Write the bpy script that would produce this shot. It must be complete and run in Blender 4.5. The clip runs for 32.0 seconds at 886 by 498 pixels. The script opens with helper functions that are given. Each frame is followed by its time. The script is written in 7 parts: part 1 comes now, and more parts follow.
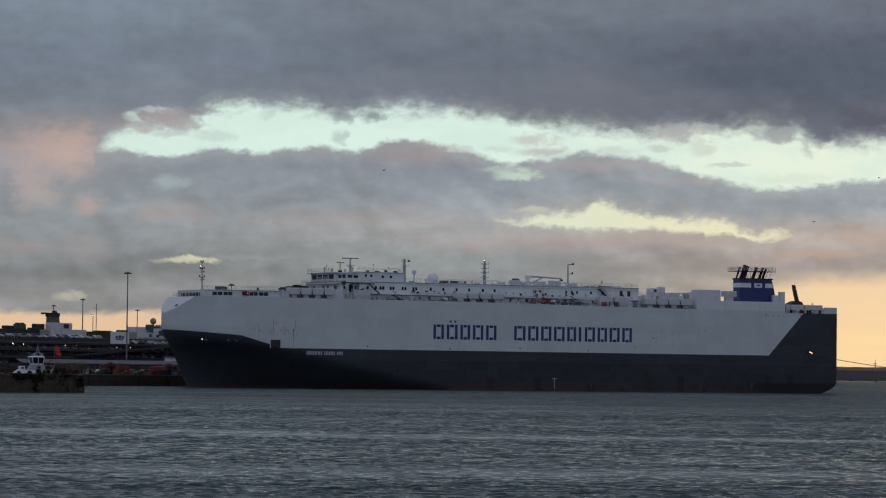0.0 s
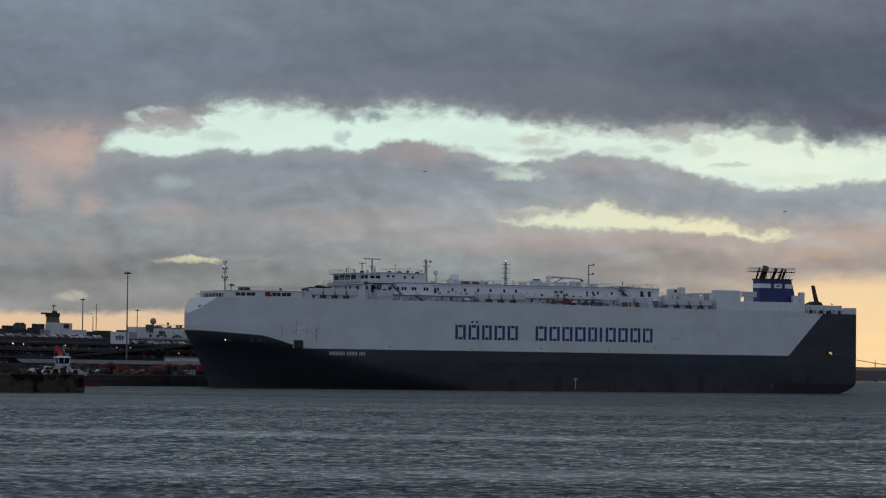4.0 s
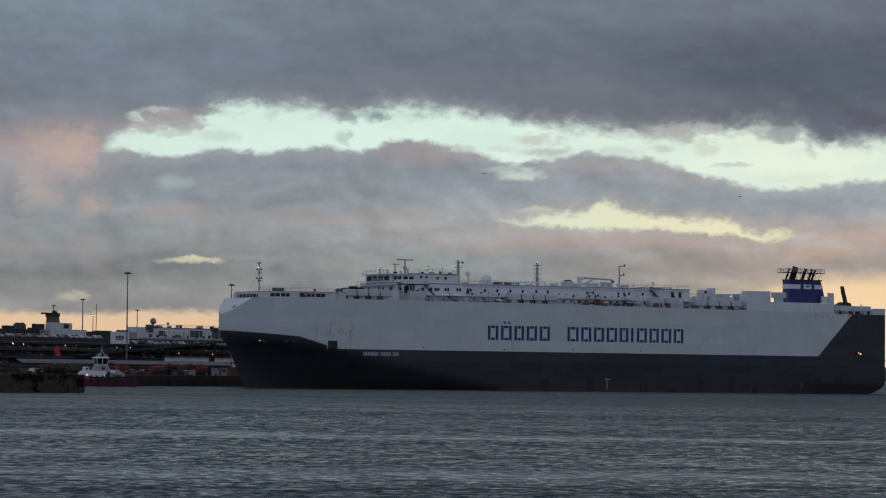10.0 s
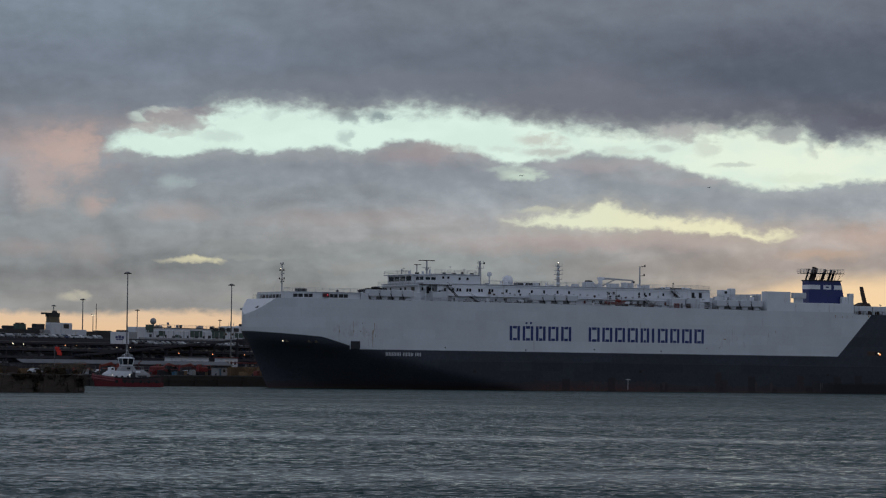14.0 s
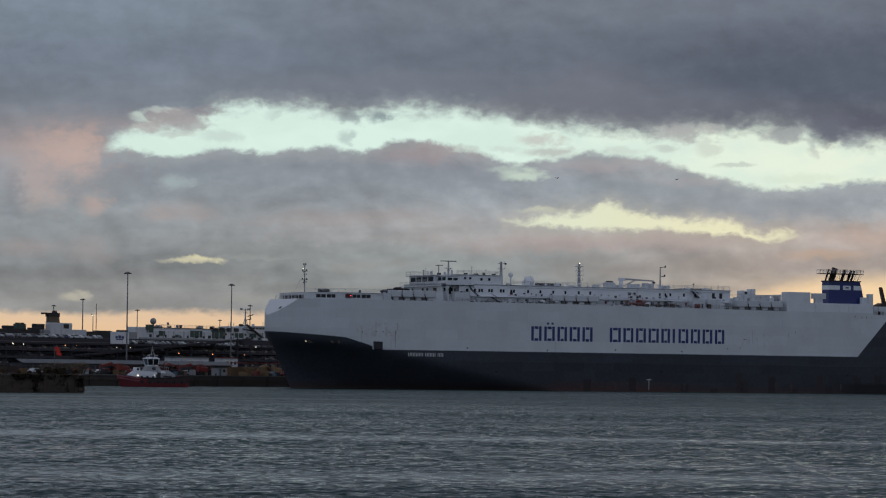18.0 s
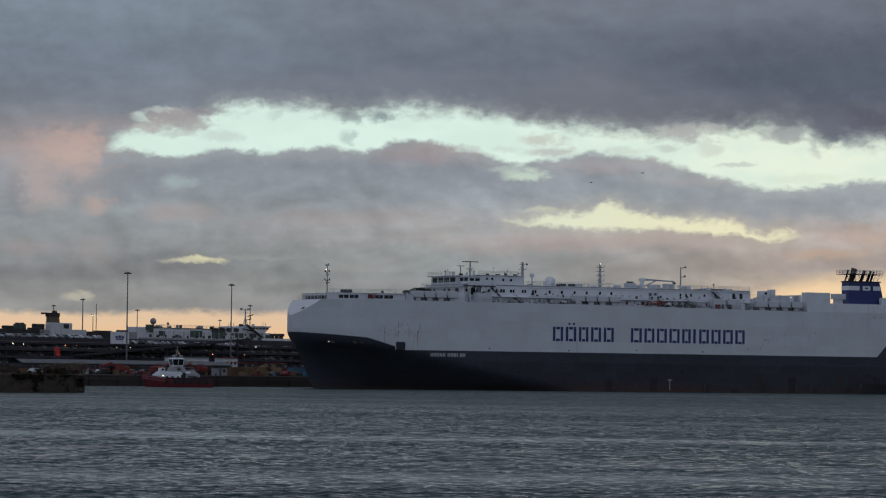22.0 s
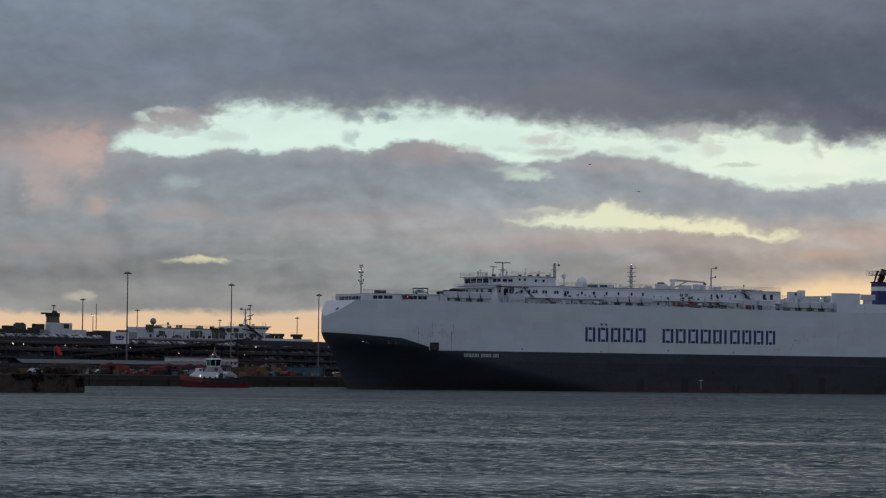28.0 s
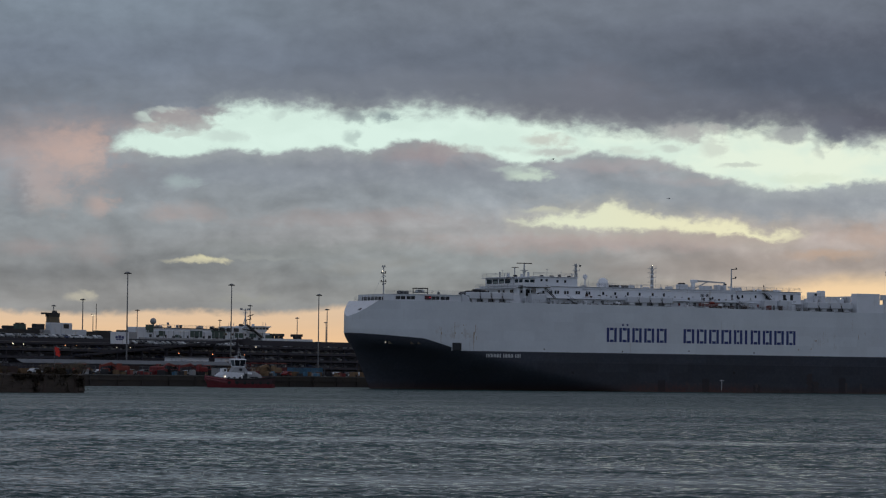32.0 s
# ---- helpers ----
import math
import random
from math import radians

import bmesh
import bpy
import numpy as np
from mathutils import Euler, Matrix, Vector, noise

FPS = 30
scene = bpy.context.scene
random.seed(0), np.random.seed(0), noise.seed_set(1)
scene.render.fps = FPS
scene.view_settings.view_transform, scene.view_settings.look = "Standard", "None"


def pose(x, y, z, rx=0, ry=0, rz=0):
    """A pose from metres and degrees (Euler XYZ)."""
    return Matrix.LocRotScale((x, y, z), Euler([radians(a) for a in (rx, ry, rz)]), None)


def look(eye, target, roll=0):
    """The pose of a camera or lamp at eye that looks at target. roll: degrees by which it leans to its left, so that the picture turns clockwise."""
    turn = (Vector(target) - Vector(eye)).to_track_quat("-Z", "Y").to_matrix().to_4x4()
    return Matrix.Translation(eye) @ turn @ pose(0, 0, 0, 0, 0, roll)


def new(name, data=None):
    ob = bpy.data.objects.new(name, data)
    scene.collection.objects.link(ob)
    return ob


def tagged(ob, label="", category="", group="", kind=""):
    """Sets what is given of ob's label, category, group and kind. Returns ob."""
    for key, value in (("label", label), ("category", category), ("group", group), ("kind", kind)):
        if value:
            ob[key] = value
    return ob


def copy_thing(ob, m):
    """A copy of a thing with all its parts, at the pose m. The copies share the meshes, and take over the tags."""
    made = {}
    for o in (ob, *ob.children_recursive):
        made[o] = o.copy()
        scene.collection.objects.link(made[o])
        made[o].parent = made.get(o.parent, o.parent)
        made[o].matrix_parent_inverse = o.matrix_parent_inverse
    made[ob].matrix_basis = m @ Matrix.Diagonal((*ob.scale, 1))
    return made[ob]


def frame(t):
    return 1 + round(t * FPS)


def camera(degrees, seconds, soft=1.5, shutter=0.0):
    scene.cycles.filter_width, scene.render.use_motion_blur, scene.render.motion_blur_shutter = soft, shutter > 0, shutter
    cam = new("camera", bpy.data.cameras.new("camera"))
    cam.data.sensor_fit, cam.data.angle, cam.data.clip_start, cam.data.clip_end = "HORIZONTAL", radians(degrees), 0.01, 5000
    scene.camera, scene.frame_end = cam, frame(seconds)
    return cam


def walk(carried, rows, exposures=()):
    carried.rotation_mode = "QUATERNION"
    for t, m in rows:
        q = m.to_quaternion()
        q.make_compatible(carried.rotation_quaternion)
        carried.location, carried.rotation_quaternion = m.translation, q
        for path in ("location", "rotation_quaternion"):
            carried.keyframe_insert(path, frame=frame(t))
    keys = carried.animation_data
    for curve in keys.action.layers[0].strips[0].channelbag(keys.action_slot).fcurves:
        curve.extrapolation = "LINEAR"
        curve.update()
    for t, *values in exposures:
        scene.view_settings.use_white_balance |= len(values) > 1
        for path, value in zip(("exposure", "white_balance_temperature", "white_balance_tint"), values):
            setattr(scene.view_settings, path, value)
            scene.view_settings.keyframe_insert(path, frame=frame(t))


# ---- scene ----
cam = camera(14.889, 32.0, 1.2)
EYE = (0.0, 0.0, 4.72)
STAND = look(EYE, (0.0, 1000.0, 4.72 + 1000.0 * math.tan(radians(2.084))), 0.7)
walk(cam, [(0.0, STAND), (32.0, STAND)])

# ---- world, sun ----
world = bpy.data.worlds.new("dusk")
scene.world = world
world.use_nodes = True
wn = world.node_tree
wn.nodes.clear()
SUN_AZ = radians(14.0)
SUN_EL = radians(4.0)
sky = wn.nodes.new("ShaderNodeTexSky")
sky.sky_type = "NISHITA"
sky.sun_disc = False
sky.sun_elevation = SUN_EL
sky.sun_rotation = SUN_AZ
sky.air_density, sky.dust_density, sky.ozone_density = 1.0, 1.0, 2.0
grey = wn.nodes.new("ShaderNodeMix")
grey.data_type = "RGBA"
grey.inputs[0].default_value = 0.72
grey.inputs[7].default_value = (2.75, 3.0, 3.85, 1)
bg = wn.nodes.new("ShaderNodeBackground")
bg.inputs["Strength"].default_value = 0.118
wo = wn.nodes.new("ShaderNodeOutputWorld")
wn.links.new(sky.outputs[0], grey.inputs[6])
wn.links.new(grey.outputs[2], bg.inputs[0])
wn.links.new(bg.outputs[0], wo.inputs[0])

sun_data = bpy.data.lights.new("sun", "SUN")
sun_data.energy, sun_data.angle, sun_data.color = 0.5, radians(14), (1.0, 0.84, 0.66)
sun = new("sun", sun_data)
sun_way = Vector((math.sin(SUN_AZ) * math.cos(SUN_EL), math.cos(SUN_AZ) * math.cos(SUN_EL), math.sin(SUN_EL)))
sun.matrix_world = look(sun_way * 50, (0, 0, 0))
scene.view_settings.exposure = 0.0


# ---- materials ----
class Graph:
    """Small helper that writes math into a node tree."""

    def __init__(self, tree):
        self.t = tree

    def node(self, kind, **kw):
        n = self.t.nodes.new(kind)
        for k, v in kw.items():
            n.inputs[k].default_value = v
        return n

    def put(self, a, socket):
        if isinstance(a, (int, float)):
            socket.default_value = a
        elif isinstance(a, tuple):
            socket.default_value = (*a, 1.0) if len(a) == 3 and len(socket.default_value) == 4 else a
        else:
            self.t.links.new(a, socket)

    def m(self, op, a, b=0.0, c=0.0, clamp=False):
        n = self.t.nodes.new("ShaderNodeMath")
        n.operation, n.use_clamp = op, clamp
        for s, v in zip(n.inputs, (a, b, c)):
            self.put(v, s)
        return n.outputs[0]

    def add(self, a, b):
        return self.m("ADD", a, b)

    def sub(self, a, b):
        return self.m("SUBTRACT", a, b)

    def mul(self, a, b):
        return self.m("MULTIPLY", a, b)

    def step(self, v, lo, hi, a=0.0, b=1.0, smooth=True):
        n = self.t.nodes.new("ShaderNodeMapRange")
        n.interpolation_type = "SMOOTHSTEP" if smooth else "LINEAR"
        for s, x in zip(n.inputs, (v, lo, hi, a, b)):
            self.put(x, s)
        return n.outputs[0]

    def mix(self, f, a, b, blend="MIX"):
        n = self.t.nodes.new("ShaderNodeMix")
        n.data_type, n.blend_type = "RGBA", blend
        self.put(f, n.inputs[0])
        self.put(a, n.inputs[6])
        self.put(b, n.inputs[7])
        return n.outputs[2]

    def xyz(self, v):
        n = self.t.nodes.new("ShaderNodeSeparateXYZ")
        self.t.links.new(v, n.inputs[0])
        return n.outputs

    def vec(self, x, y, z=0.0):
        n = self.t.nodes.new("ShaderNodeCombineXYZ")
        for s, v in zip(n.inputs, (x, y, z)):
            self.put(v, s)
        return n.outputs[0]

    def noise(self, v, scale, detail=4.0, rough=0.55, distort=0.0):
        n = self.t.nodes.new("ShaderNodeTexNoise")
        n.inputs["Scale"].default_value, n.inputs["Detail"].default_value = scale, detail
        n.inputs["Roughness"].default_value, n.inputs["Distortion"].default_value = rough, distort
        if v is not None:
            self.t.links.new(v, n.inputs["Vector"])
        return n.outputs["Fac"]

    def scale(self, v, s):
        n = self.t.nodes.new("ShaderNodeMapping")
        n.inputs["Scale"].default_value = s
        self.t.links.new(v, n.inputs["Vector"])
        return n.outputs[0]

    def coords(self, which="Object"):
        return self.t.nodes.new("ShaderNodeTexCoord").outputs[which]


def fresh(name):
    m = bpy.data.materials.new(name)
    m.use_nodes = True
    g = Graph(m.node_tree)
    p = m.node_tree.nodes["Principled BSDF"]
    return m, g, p


def surface(name, base, rough=0.6, metal=0.0, vary=0.25, size=2.0, grain=12.0, bump=0.15, dirt=None, hue=0.0):
    """Paint, metal, concrete and the like: grain, blotches, dirt and a fine relief, at metre sizes."""
    m, g, p = fresh(name)
    v = g.coords()
    big = g.noise(v, 1.0 / size, 5, 0.6)
    fine = g.noise(v, grain, 4, 0.6)
    k = g.add(g.mul(g.sub(big, 0.5), 1.5), g.mul(g.sub(fine, 0.5), 0.8))
    shade = g.add(1.0, g.mul(k, vary))
    col = g.mix(1.0, base, g.vec(shade, shade, shade), "MULTIPLY")
    if dirt:
        streak = g.noise(g.scale(v, (0.9, 0.9, 0.12)), 1.2, 5, 0.65)
        col = g.mix(g.step(streak, 0.56, 0.72, 0.0, 0.7), col, dirt)
    if hue:
        rnd = m.node_tree.nodes.new("ShaderNodeObjectInfo").outputs["Random"]
        s = g.add(1.0 - hue, g.mul(rnd, 2 * hue))
        col = g.mix(1.0, col, g.vec(s, s, s), "MULTIPLY")
    g.put(col, p.inputs["Base Color"])
    p.inputs["Metallic"].default_value = metal
    g.put(g.add(rough, g.mul(g.sub(big, 0.5), 0.25)), p.inputs["Roughness"])
    if bump:
        b = m.node_tree.nodes.new("ShaderNodeBump")
        b.inputs["Strength"].default_value, b.inputs["Distance"].default_value = bump, 0.03
        g.put(fine, b.inputs["Height"])
        g.put(b.outputs[0], p.inputs["Normal"])
    return m


def glow(name, col, strength):
    m, g, p = fresh(name)
    p.inputs["Base Color"].default_value = (*col, 1)
    p.inputs["Emission Color"].default_value = (*col, 1)
    p.inputs["Emission Strength"].default_value = strength
    return m


def hull_paint():
    """White topsides over a blue-black lower hull: slanted at the stern, swept up at the bow, with a red boot top and rust runs."""
    m, g, p = fresh("hull_paint")
    v = g.coords()
    x, y, z = g.xyz(v)
    line = g.m("MAXIMUM", 10.6, g.m("MINIMUM", g.sub(15.15, g.mul(x, 0.085)), g.sub(13.8, g.mul(g.sub(x, 16.0), 0.292))))
    above = g.m("GREATER_THAN", z, line)
    fore = g.m("GREATER_THAN", g.add(177.2, g.mul(g.sub(z, 10.6), 0.94)), x)
    white = g.mul(above, fore)
    plate = g.noise(g.scale(v, (0.18, 0.18, 0.3)), 1.0, 3, 0.5)
    fine = g.noise(v, 1.4, 6, 0.65)
    cell = m.node_tree.nodes.new("ShaderNodeTexWhiteNoise")
    cell.noise_dimensions = "2D"
    row = g.m("FLOOR", g.mul(z, 1.0 / 2.7))
    g.put(g.vec(g.m("FLOOR", g.add(g.mul(x, 1.0 / 9.5), g.mul(row, 0.37))), row), cell.inputs["Vector"])
    sheet = g.sub(cell.outputs["Value"], 0.5)
    wm = g.add(g.add(0.88, g.mul(sheet, 0.07)), g.add(g.mul(plate, 0.13), g.mul(fine, 0.13)))
    cw = g.mix(1.0, (0.66, 0.69, 0.71), g.vec(wm, wm, wm), "MULTIPLY")
    cd = g.mix(g.step(fine, 0.35, 0.75), (0.041, 0.047, 0.062), (0.061, 0.066, 0.081))
    cd = g.mix(g.step(plate, 0.35, 0.7, 0.0, 0.35), cd, (0.045, 0.044, 0.05))
    dm = g.add(0.97, g.mul(sheet, 0.25))
    cd = g.mix(1.0, cd, g.vec(dm, dm, dm), "MULTIPLY")
    run = g.noise(g.scale(v, (1.1, 1.1, 0.05)), 1.0, 5, 0.7)
    spot = g.noise(g.scale(v, (0.06, 0.06, 0.12)), 1.0, 2, 0.5)
    rust = g.mul(g.step(run, 0.58, 0.72), g.step(spot, 0.55, 0.68))
    smear = g.noise(g.scale(v, (0.13, 0.13, 0.05)), 1.0, 4, 0.55)
    sm = g.step(smear, 0.40, 0.66, 1.01, 0.96)
    cw = g.mix(1.0, cw, g.vec(sm, sm, sm), "MULTIPLY")
    cw = g.mix(g.mul(rust, 0.55), cw, (0.33, 0.21, 0.12))
    scab = g.mul(g.mul(g.step(x, 18.5, 20.5), g.step(x, 31.0, 34.5, 1.0, 0.0)), g.mul(g.step(z, 11.0, 14.0), g.step(z, 16.6, 18.6, 1.0, 0.0)))
    blot = g.noise(g.scale(v, (0.55, 0.55, 0.30)), 1.0, 6, 0.68)
    cw = g.mix(g.mul(scab, g.step(blot, 0.50, 0.66, 0.0, 0.40)), cw, (0.40, 0.33, 0.28))
    cw = g.mix(g.mul(scab, g.step(blot, 0.63, 0.72, 0.0, 0.6)), cw, (0.36, 0.20, 0.11))
    rub = g.mul(g.mul(g.step(x, 135.0, 139.0), g.step(x, 158.0, 164.0, 1.0, 0.0)), g.mul(g.step(z, 11.5, 13.5), g.step(z, 16.0, 19.0, 1.0, 0.0)))
    cw = g.mix(g.mul(rub, g.step(blot, 0.54, 0.66, 0.0, 0.30)), cw, (0.44, 0.42, 0.39))
    low = g.step(g.add(z, g.mul(run, 1.6)), 0.7, 3.4, 1.0, 0.0)
    cd = g.mix(g.mul(low, 0.55), cd, (0.075, 0.036, 0.028))
    scum = g.step(g.add(z, g.mul(fine, 0.3)), 0.45, 0.75, 1.0, 0.0)
    cd = g.mix(g.mul(scum, 0.6), cd, (0.10, 0.075, 0.06))
    red = g.mul(g.step(g.add(z, g.mul(run, 2.2)), 1.2, 4.6, 1.0, 0.0), g.mul(g.step(x, 74.0, 84.0), g.step(x, 112.0, 128.0, 1.0, 0.0)))
    cd = g.mix(g.mul(red, g.step(fine, 0.40, 0.60, 0.15, 0.75)), cd, (0.115, 0.045, 0.036))
    scuff = m.node_tree.nodes.new("ShaderNodeTexWhiteNoise")
    scuff.noise_dimensions = "1D"
    g.put(g.m("FLOOR", g.mul(g.add(x, g.mul(fine, 0.5)), 0.42)), scuff.inputs["W"])
    tall = g.step(scuff.outputs["Value"], 0.66, 1.0, 0.0, 6.2, False)
    patch = g.mul(g.step(g.sub(z, g.add(tall, g.mul(fine, -0.9))), -0.5, 0.2, 1.0, 0.0), g.step(x, 60.0, 75.0))
    cd = g.mix(g.mul(patch, 0.6), cd, (0.030, 0.023, 0.023))
    boot = g.mul(g.step(g.add(z, g.mul(fine, 0.7)), 2.7, 3.7, 1.0, 0.0), g.step(x, 166.0, 178.0))
    cd = g.mix(g.mul(boot, 0.95), cd, (0.015, 0.015, 0.017))
    under = g.mul(g.step(z, 7.5, 7.6, 0.80, 1.0, False), 1.0)
    under = g.step(x, 40.0, 60.0, 1.0, under)
    cd = g.mix(1.0, cd, g.vec(under, under, under), "MULTIPLY")
    weld = g.mul(g.step(g.m("ABSOLUTE", g.sub(z, 7.6)), 0.05, 0.2, 1.0, 0.0), g.step(x, 50.0, 70.0))
    cd = g.mix(g.mul(weld, 0.5), cd, (0.025, 0.026, 0.032))
    g.put(g.mix(white, cd, cw), p.inputs["Base Color"])
    g.put(g.add(0.46, g.mul(fine, 0.2)), p.inputs["Roughness"])
    g.put(g.add(0.30, g.mul(white, 0.05)), p.inputs["Specular IOR Level"])
    b = m.node_tree.nodes.new("ShaderNodeBump")
    b.inputs["Strength"].default_value, b.inputs["Distance"].default_value = 0.25, 0.12
    seam = g.noise(g.scale(v, (0.35, 0.35, 0.5)), 1.0, 3, 0.5)
    g.put(seam, b.inputs["Height"])
    g.put(b.outputs[0], p.inputs["Normal"])
    return m


def water_material():
    """Dark water: the large waves are relief, the ripples on them tilt the normal, less so in the calm lanes."""
    m, g, p = fresh("harbour_water")
    v = g.coords()
    p.inputs["Base Color"].default_value = (0.012, 0.044, 0.040, 1)
    p.inputs["IOR"].default_value = 1.33
    patch = g.noise(g.scale(v, (0.008, 0.034, 1)), 1.0, 5, 0.6)
    lane = g.step(patch, 0.36, 0.52, 0.42, 1.1)

    def ripple(freq, amount):
        n = m.node_tree.nodes.new("ShaderNodeTexNoise")
        n.inputs["Scale"].default_value, n.inputs["Detail"].default_value, n.inputs["Roughness"].default_value = 1.0, 3.0, 0.6
        m.node_tree.links.new(g.scale(v, (freq * 0.72, freq, 1)), n.inputs["Vector"])
        r, gr, b = g.xyz(n.outputs["Color"])
        lee = g.sub(gr, lean)
        # ripples are steeper on their lee side
        steep = g.add(g.mul(g.m("MINIMUM", lee, 0.0), 1.8 * amount), g.mul(g.m("MAXIMUM", lee, 0.0), 0.25 * amount))
        return g.mul(g.sub(r, 0.5), amount), steep

    # slick lanes that lie across the water
    wx, wy, wz = g.xyz(v)
    wander = g.sub(g.noise(g.vec(g.mul(wx, 0.03), 2.0), 1.0, 4, 0.55), 0.5)
    for off, half, much, slant, seed in ((252.0, 10.0, 0.8, 0.10, 3.0), (158.0, 8.0, 0.72, -0.2, 7.0), (186.0, 7.0, 0.65, 0.25, 11.0), (330.0, 12.0, 0.4, -0.15, 15.0), (470.0, 20.0, 0.35, 0.2, 19.0)):
        away = g.m("ABSOLUTE", g.sub(g.add(g.add(wy, g.mul(wx, slant)), g.mul(wander, half * 3.5)), off))
        broken = g.step(g.noise(g.vec(g.mul(wx, 9.0 / off), g.mul(wy, 0.03), seed), 1.0, 4, 0.6), 0.38, 0.56)
        fade = g.mul(broken, g.step(away, half * 0.2, half * 1.3, much, 0.0))
        lane = g.mul(lane, g.sub(1.0, fade))
    lean = g.step(wy, 220.0, 800.0, 0.524, 0.547)
    # the open reach is choppier than the water before the near shore
    lane = g.mul(lane, g.step(wy, 240.0, 850.0, 1.0, 1.25, False))
    calm = g.step(wy, 200.0, 560.0, 1.1, 0.6)
    ax, ay = (g.mul(q, calm) for q in ripple(0.8, 0.85))
    bx, by = ripple(3.0, 1.6)
    tilt = g.vec(g.mul(lane, g.add(ax, bx)), g.mul(lane, g.add(ay, by)), 0.0)
    nrm = m.node_tree.nodes.new("ShaderNodeNewGeometry").outputs["Normal"]
    va = m.node_tree.nodes.new("ShaderNodeVectorMath")
    va.operation = "ADD"
    g.put(nrm, va.inputs[0])
    g.put(tilt, va.inputs[1])
    vn = m.node_tree.nodes.new("ShaderNodeVectorMath")
    vn.operation = "NORMALIZE"
    g.put(va.outputs[0], vn.inputs[0])
    g.put(vn.outputs[0], p.inputs["Normal"])
    g.put(g.step(wy, 140.0, 620.0, 0.10, 0.30), p.inputs["Roughness"])
    return m


def cloud_sky():
    """Evening cloud: a dark upper bank, torn gaps of pale green sky, rosy puffs and a warm strip over the horizon.
    Works in bearings (u, to the right) and depths below the top of the view (w), both in six-thousandths of a radian."""
    m, g, p = fresh("evening_cloud")
    tree = m.node_tree
    tree.nodes.remove(p)
    x, y, z = g.xyz(g.coords())
    a = g.mul(g.m("ARCTAN2", x, y), 6000.0)
    u = g.add(a, 784.0)
    w = g.add(g.sub(665.3, g.mul(z, 6000.0 / 4700.0)), g.mul(a, 0.0122))

    def lin(r, gr, b):
        return tuple(((c / 255.0 + 0.055) / 1.055) ** 2.4 for c in (r, gr, b))

    def field(su, sw, seed, detail=4.0, rough=0.5, du=0.0, dw=0.0, distort=0.0):
        """Three noises in one; su and sw are the sizes of its lumps."""
        n = tree.nodes.new("ShaderNodeTexNoise")
        n.inputs["Scale"].default_value, n.inputs["Detail"].default_value = 1.0, detail
        n.inputs["Roughness"].default_value, n.inputs["Distortion"].default_value = rough, distort
        g.put(g.vec(g.mul(g.add(u, du), 1.0 / su), g.mul(g.add(w, dw), 1.0 / sw), seed), n.inputs["Vector"])
        s = g.xyz(n.outputs["Color"])
        return n.outputs["Fac"], s[0], s[1]

    def swing(n, k):
        return g.mul(g.sub(n, 0.5), k)

    broad, ba, bb = field(420, 170, 1.7, 3.0, 0.5)
    puff, pa, pb = field(120, 70, 4.3, 5.0, 0.5, distort=0.25)
    lit = field(120, 70, 4.3, 5.0, 0.5, 16.0, -14.0, 0.25)[0]
    small, sa, sb = field(40, 26, 8.1, 5.0, 0.55, distort=0.3)
    fine, fa, fb = field(15, 10, 12.9, 4.0, 0.55)
    sheet = field(520, 46, 21.0, 4.0, 0.5, distort=0.5)[0]
    uw = g.add(u, g.add(swing(pa, 110), g.add(swing(sa, 46), swing(fa, 14))))
    ww = g.add(w, g.add(swing(pb, 44), g.add(swing(sb, 26), swing(fb, 10))))

    def ramp(rows):
        n = tree.nodes.new("ShaderNodeValToRGB")
        n.color_ramp.interpolation = "EASE"
        els = n.color_ramp.elements
        while len(els) < len(rows):
            els.new(0.5)
        for el, (at_w, c) in zip(els, rows):
            el.position, el.color = at_w / 600.0, (*lin(*c), 1.0)
        g.put(g.mul(ww, 1.0 / 600.0), n.inputs[0])
        return n.outputs[0]

    # the cloud body: three upright strips blended along the bearing
    west = ramp(((0, (127, 139, 152)), (100, (119, 129, 143)), (185, (120, 128, 139)), (235, (131, 135, 142)), (300, (143, 150, 157)), (385, (139, 145, 149)), (455, (133, 136, 138)), (530, (138, 138, 137))))
    middle = ramp(((0, (117, 125, 137)), (100, (106, 114, 127)), (165, (113, 118, 129)), (215, (122, 125, 134)), (275, (148, 151, 158)), (345, (148, 155, 161)), (410, (161, 161, 162)), (465, (143, 148, 149)), (530, (139, 141, 140))))
    east = ramp(((0, (108, 115, 127)), (70, (97, 103, 116)), (140, (91, 99, 113)), (225, (106, 109, 119)), (300, (160, 165, 169)), (365, (160, 165, 169)), (420, (176, 166, 161)), (470, (162, 152, 146)), (520, (174, 160, 146))))
    col = g.mix(g.step(uw, 150.0, 800.0), west, middle)
    col = g.mix(g.step(uw, 880.0, 1420.0), col, east)
    k = g.add(1.0, g.add(swing(broad, 0.42), g.add(swing(puff, 0.26), g.add(swing(small, 0.18), swing(fine, 0.08)))))
    k = g.add(k, g.mul(swing(sheet, 1.0), g.step(w, 330.0, 420.0, 0.12, 0.42)))
    k = g.add(k, g.mul(g.sub(puff, lit), g.step(w, 150.0, 260.0, 0.4, 0.75)))
    col = g.mix(1.0, col, g.vec(k, k, k), "MULTIPLY")

    us = g.add(u, g.add(swing(sa, 50), swing(fa, 18)))
    ws = g.add(w, g.add(swing(sb, 24), swing(fb, 10)))

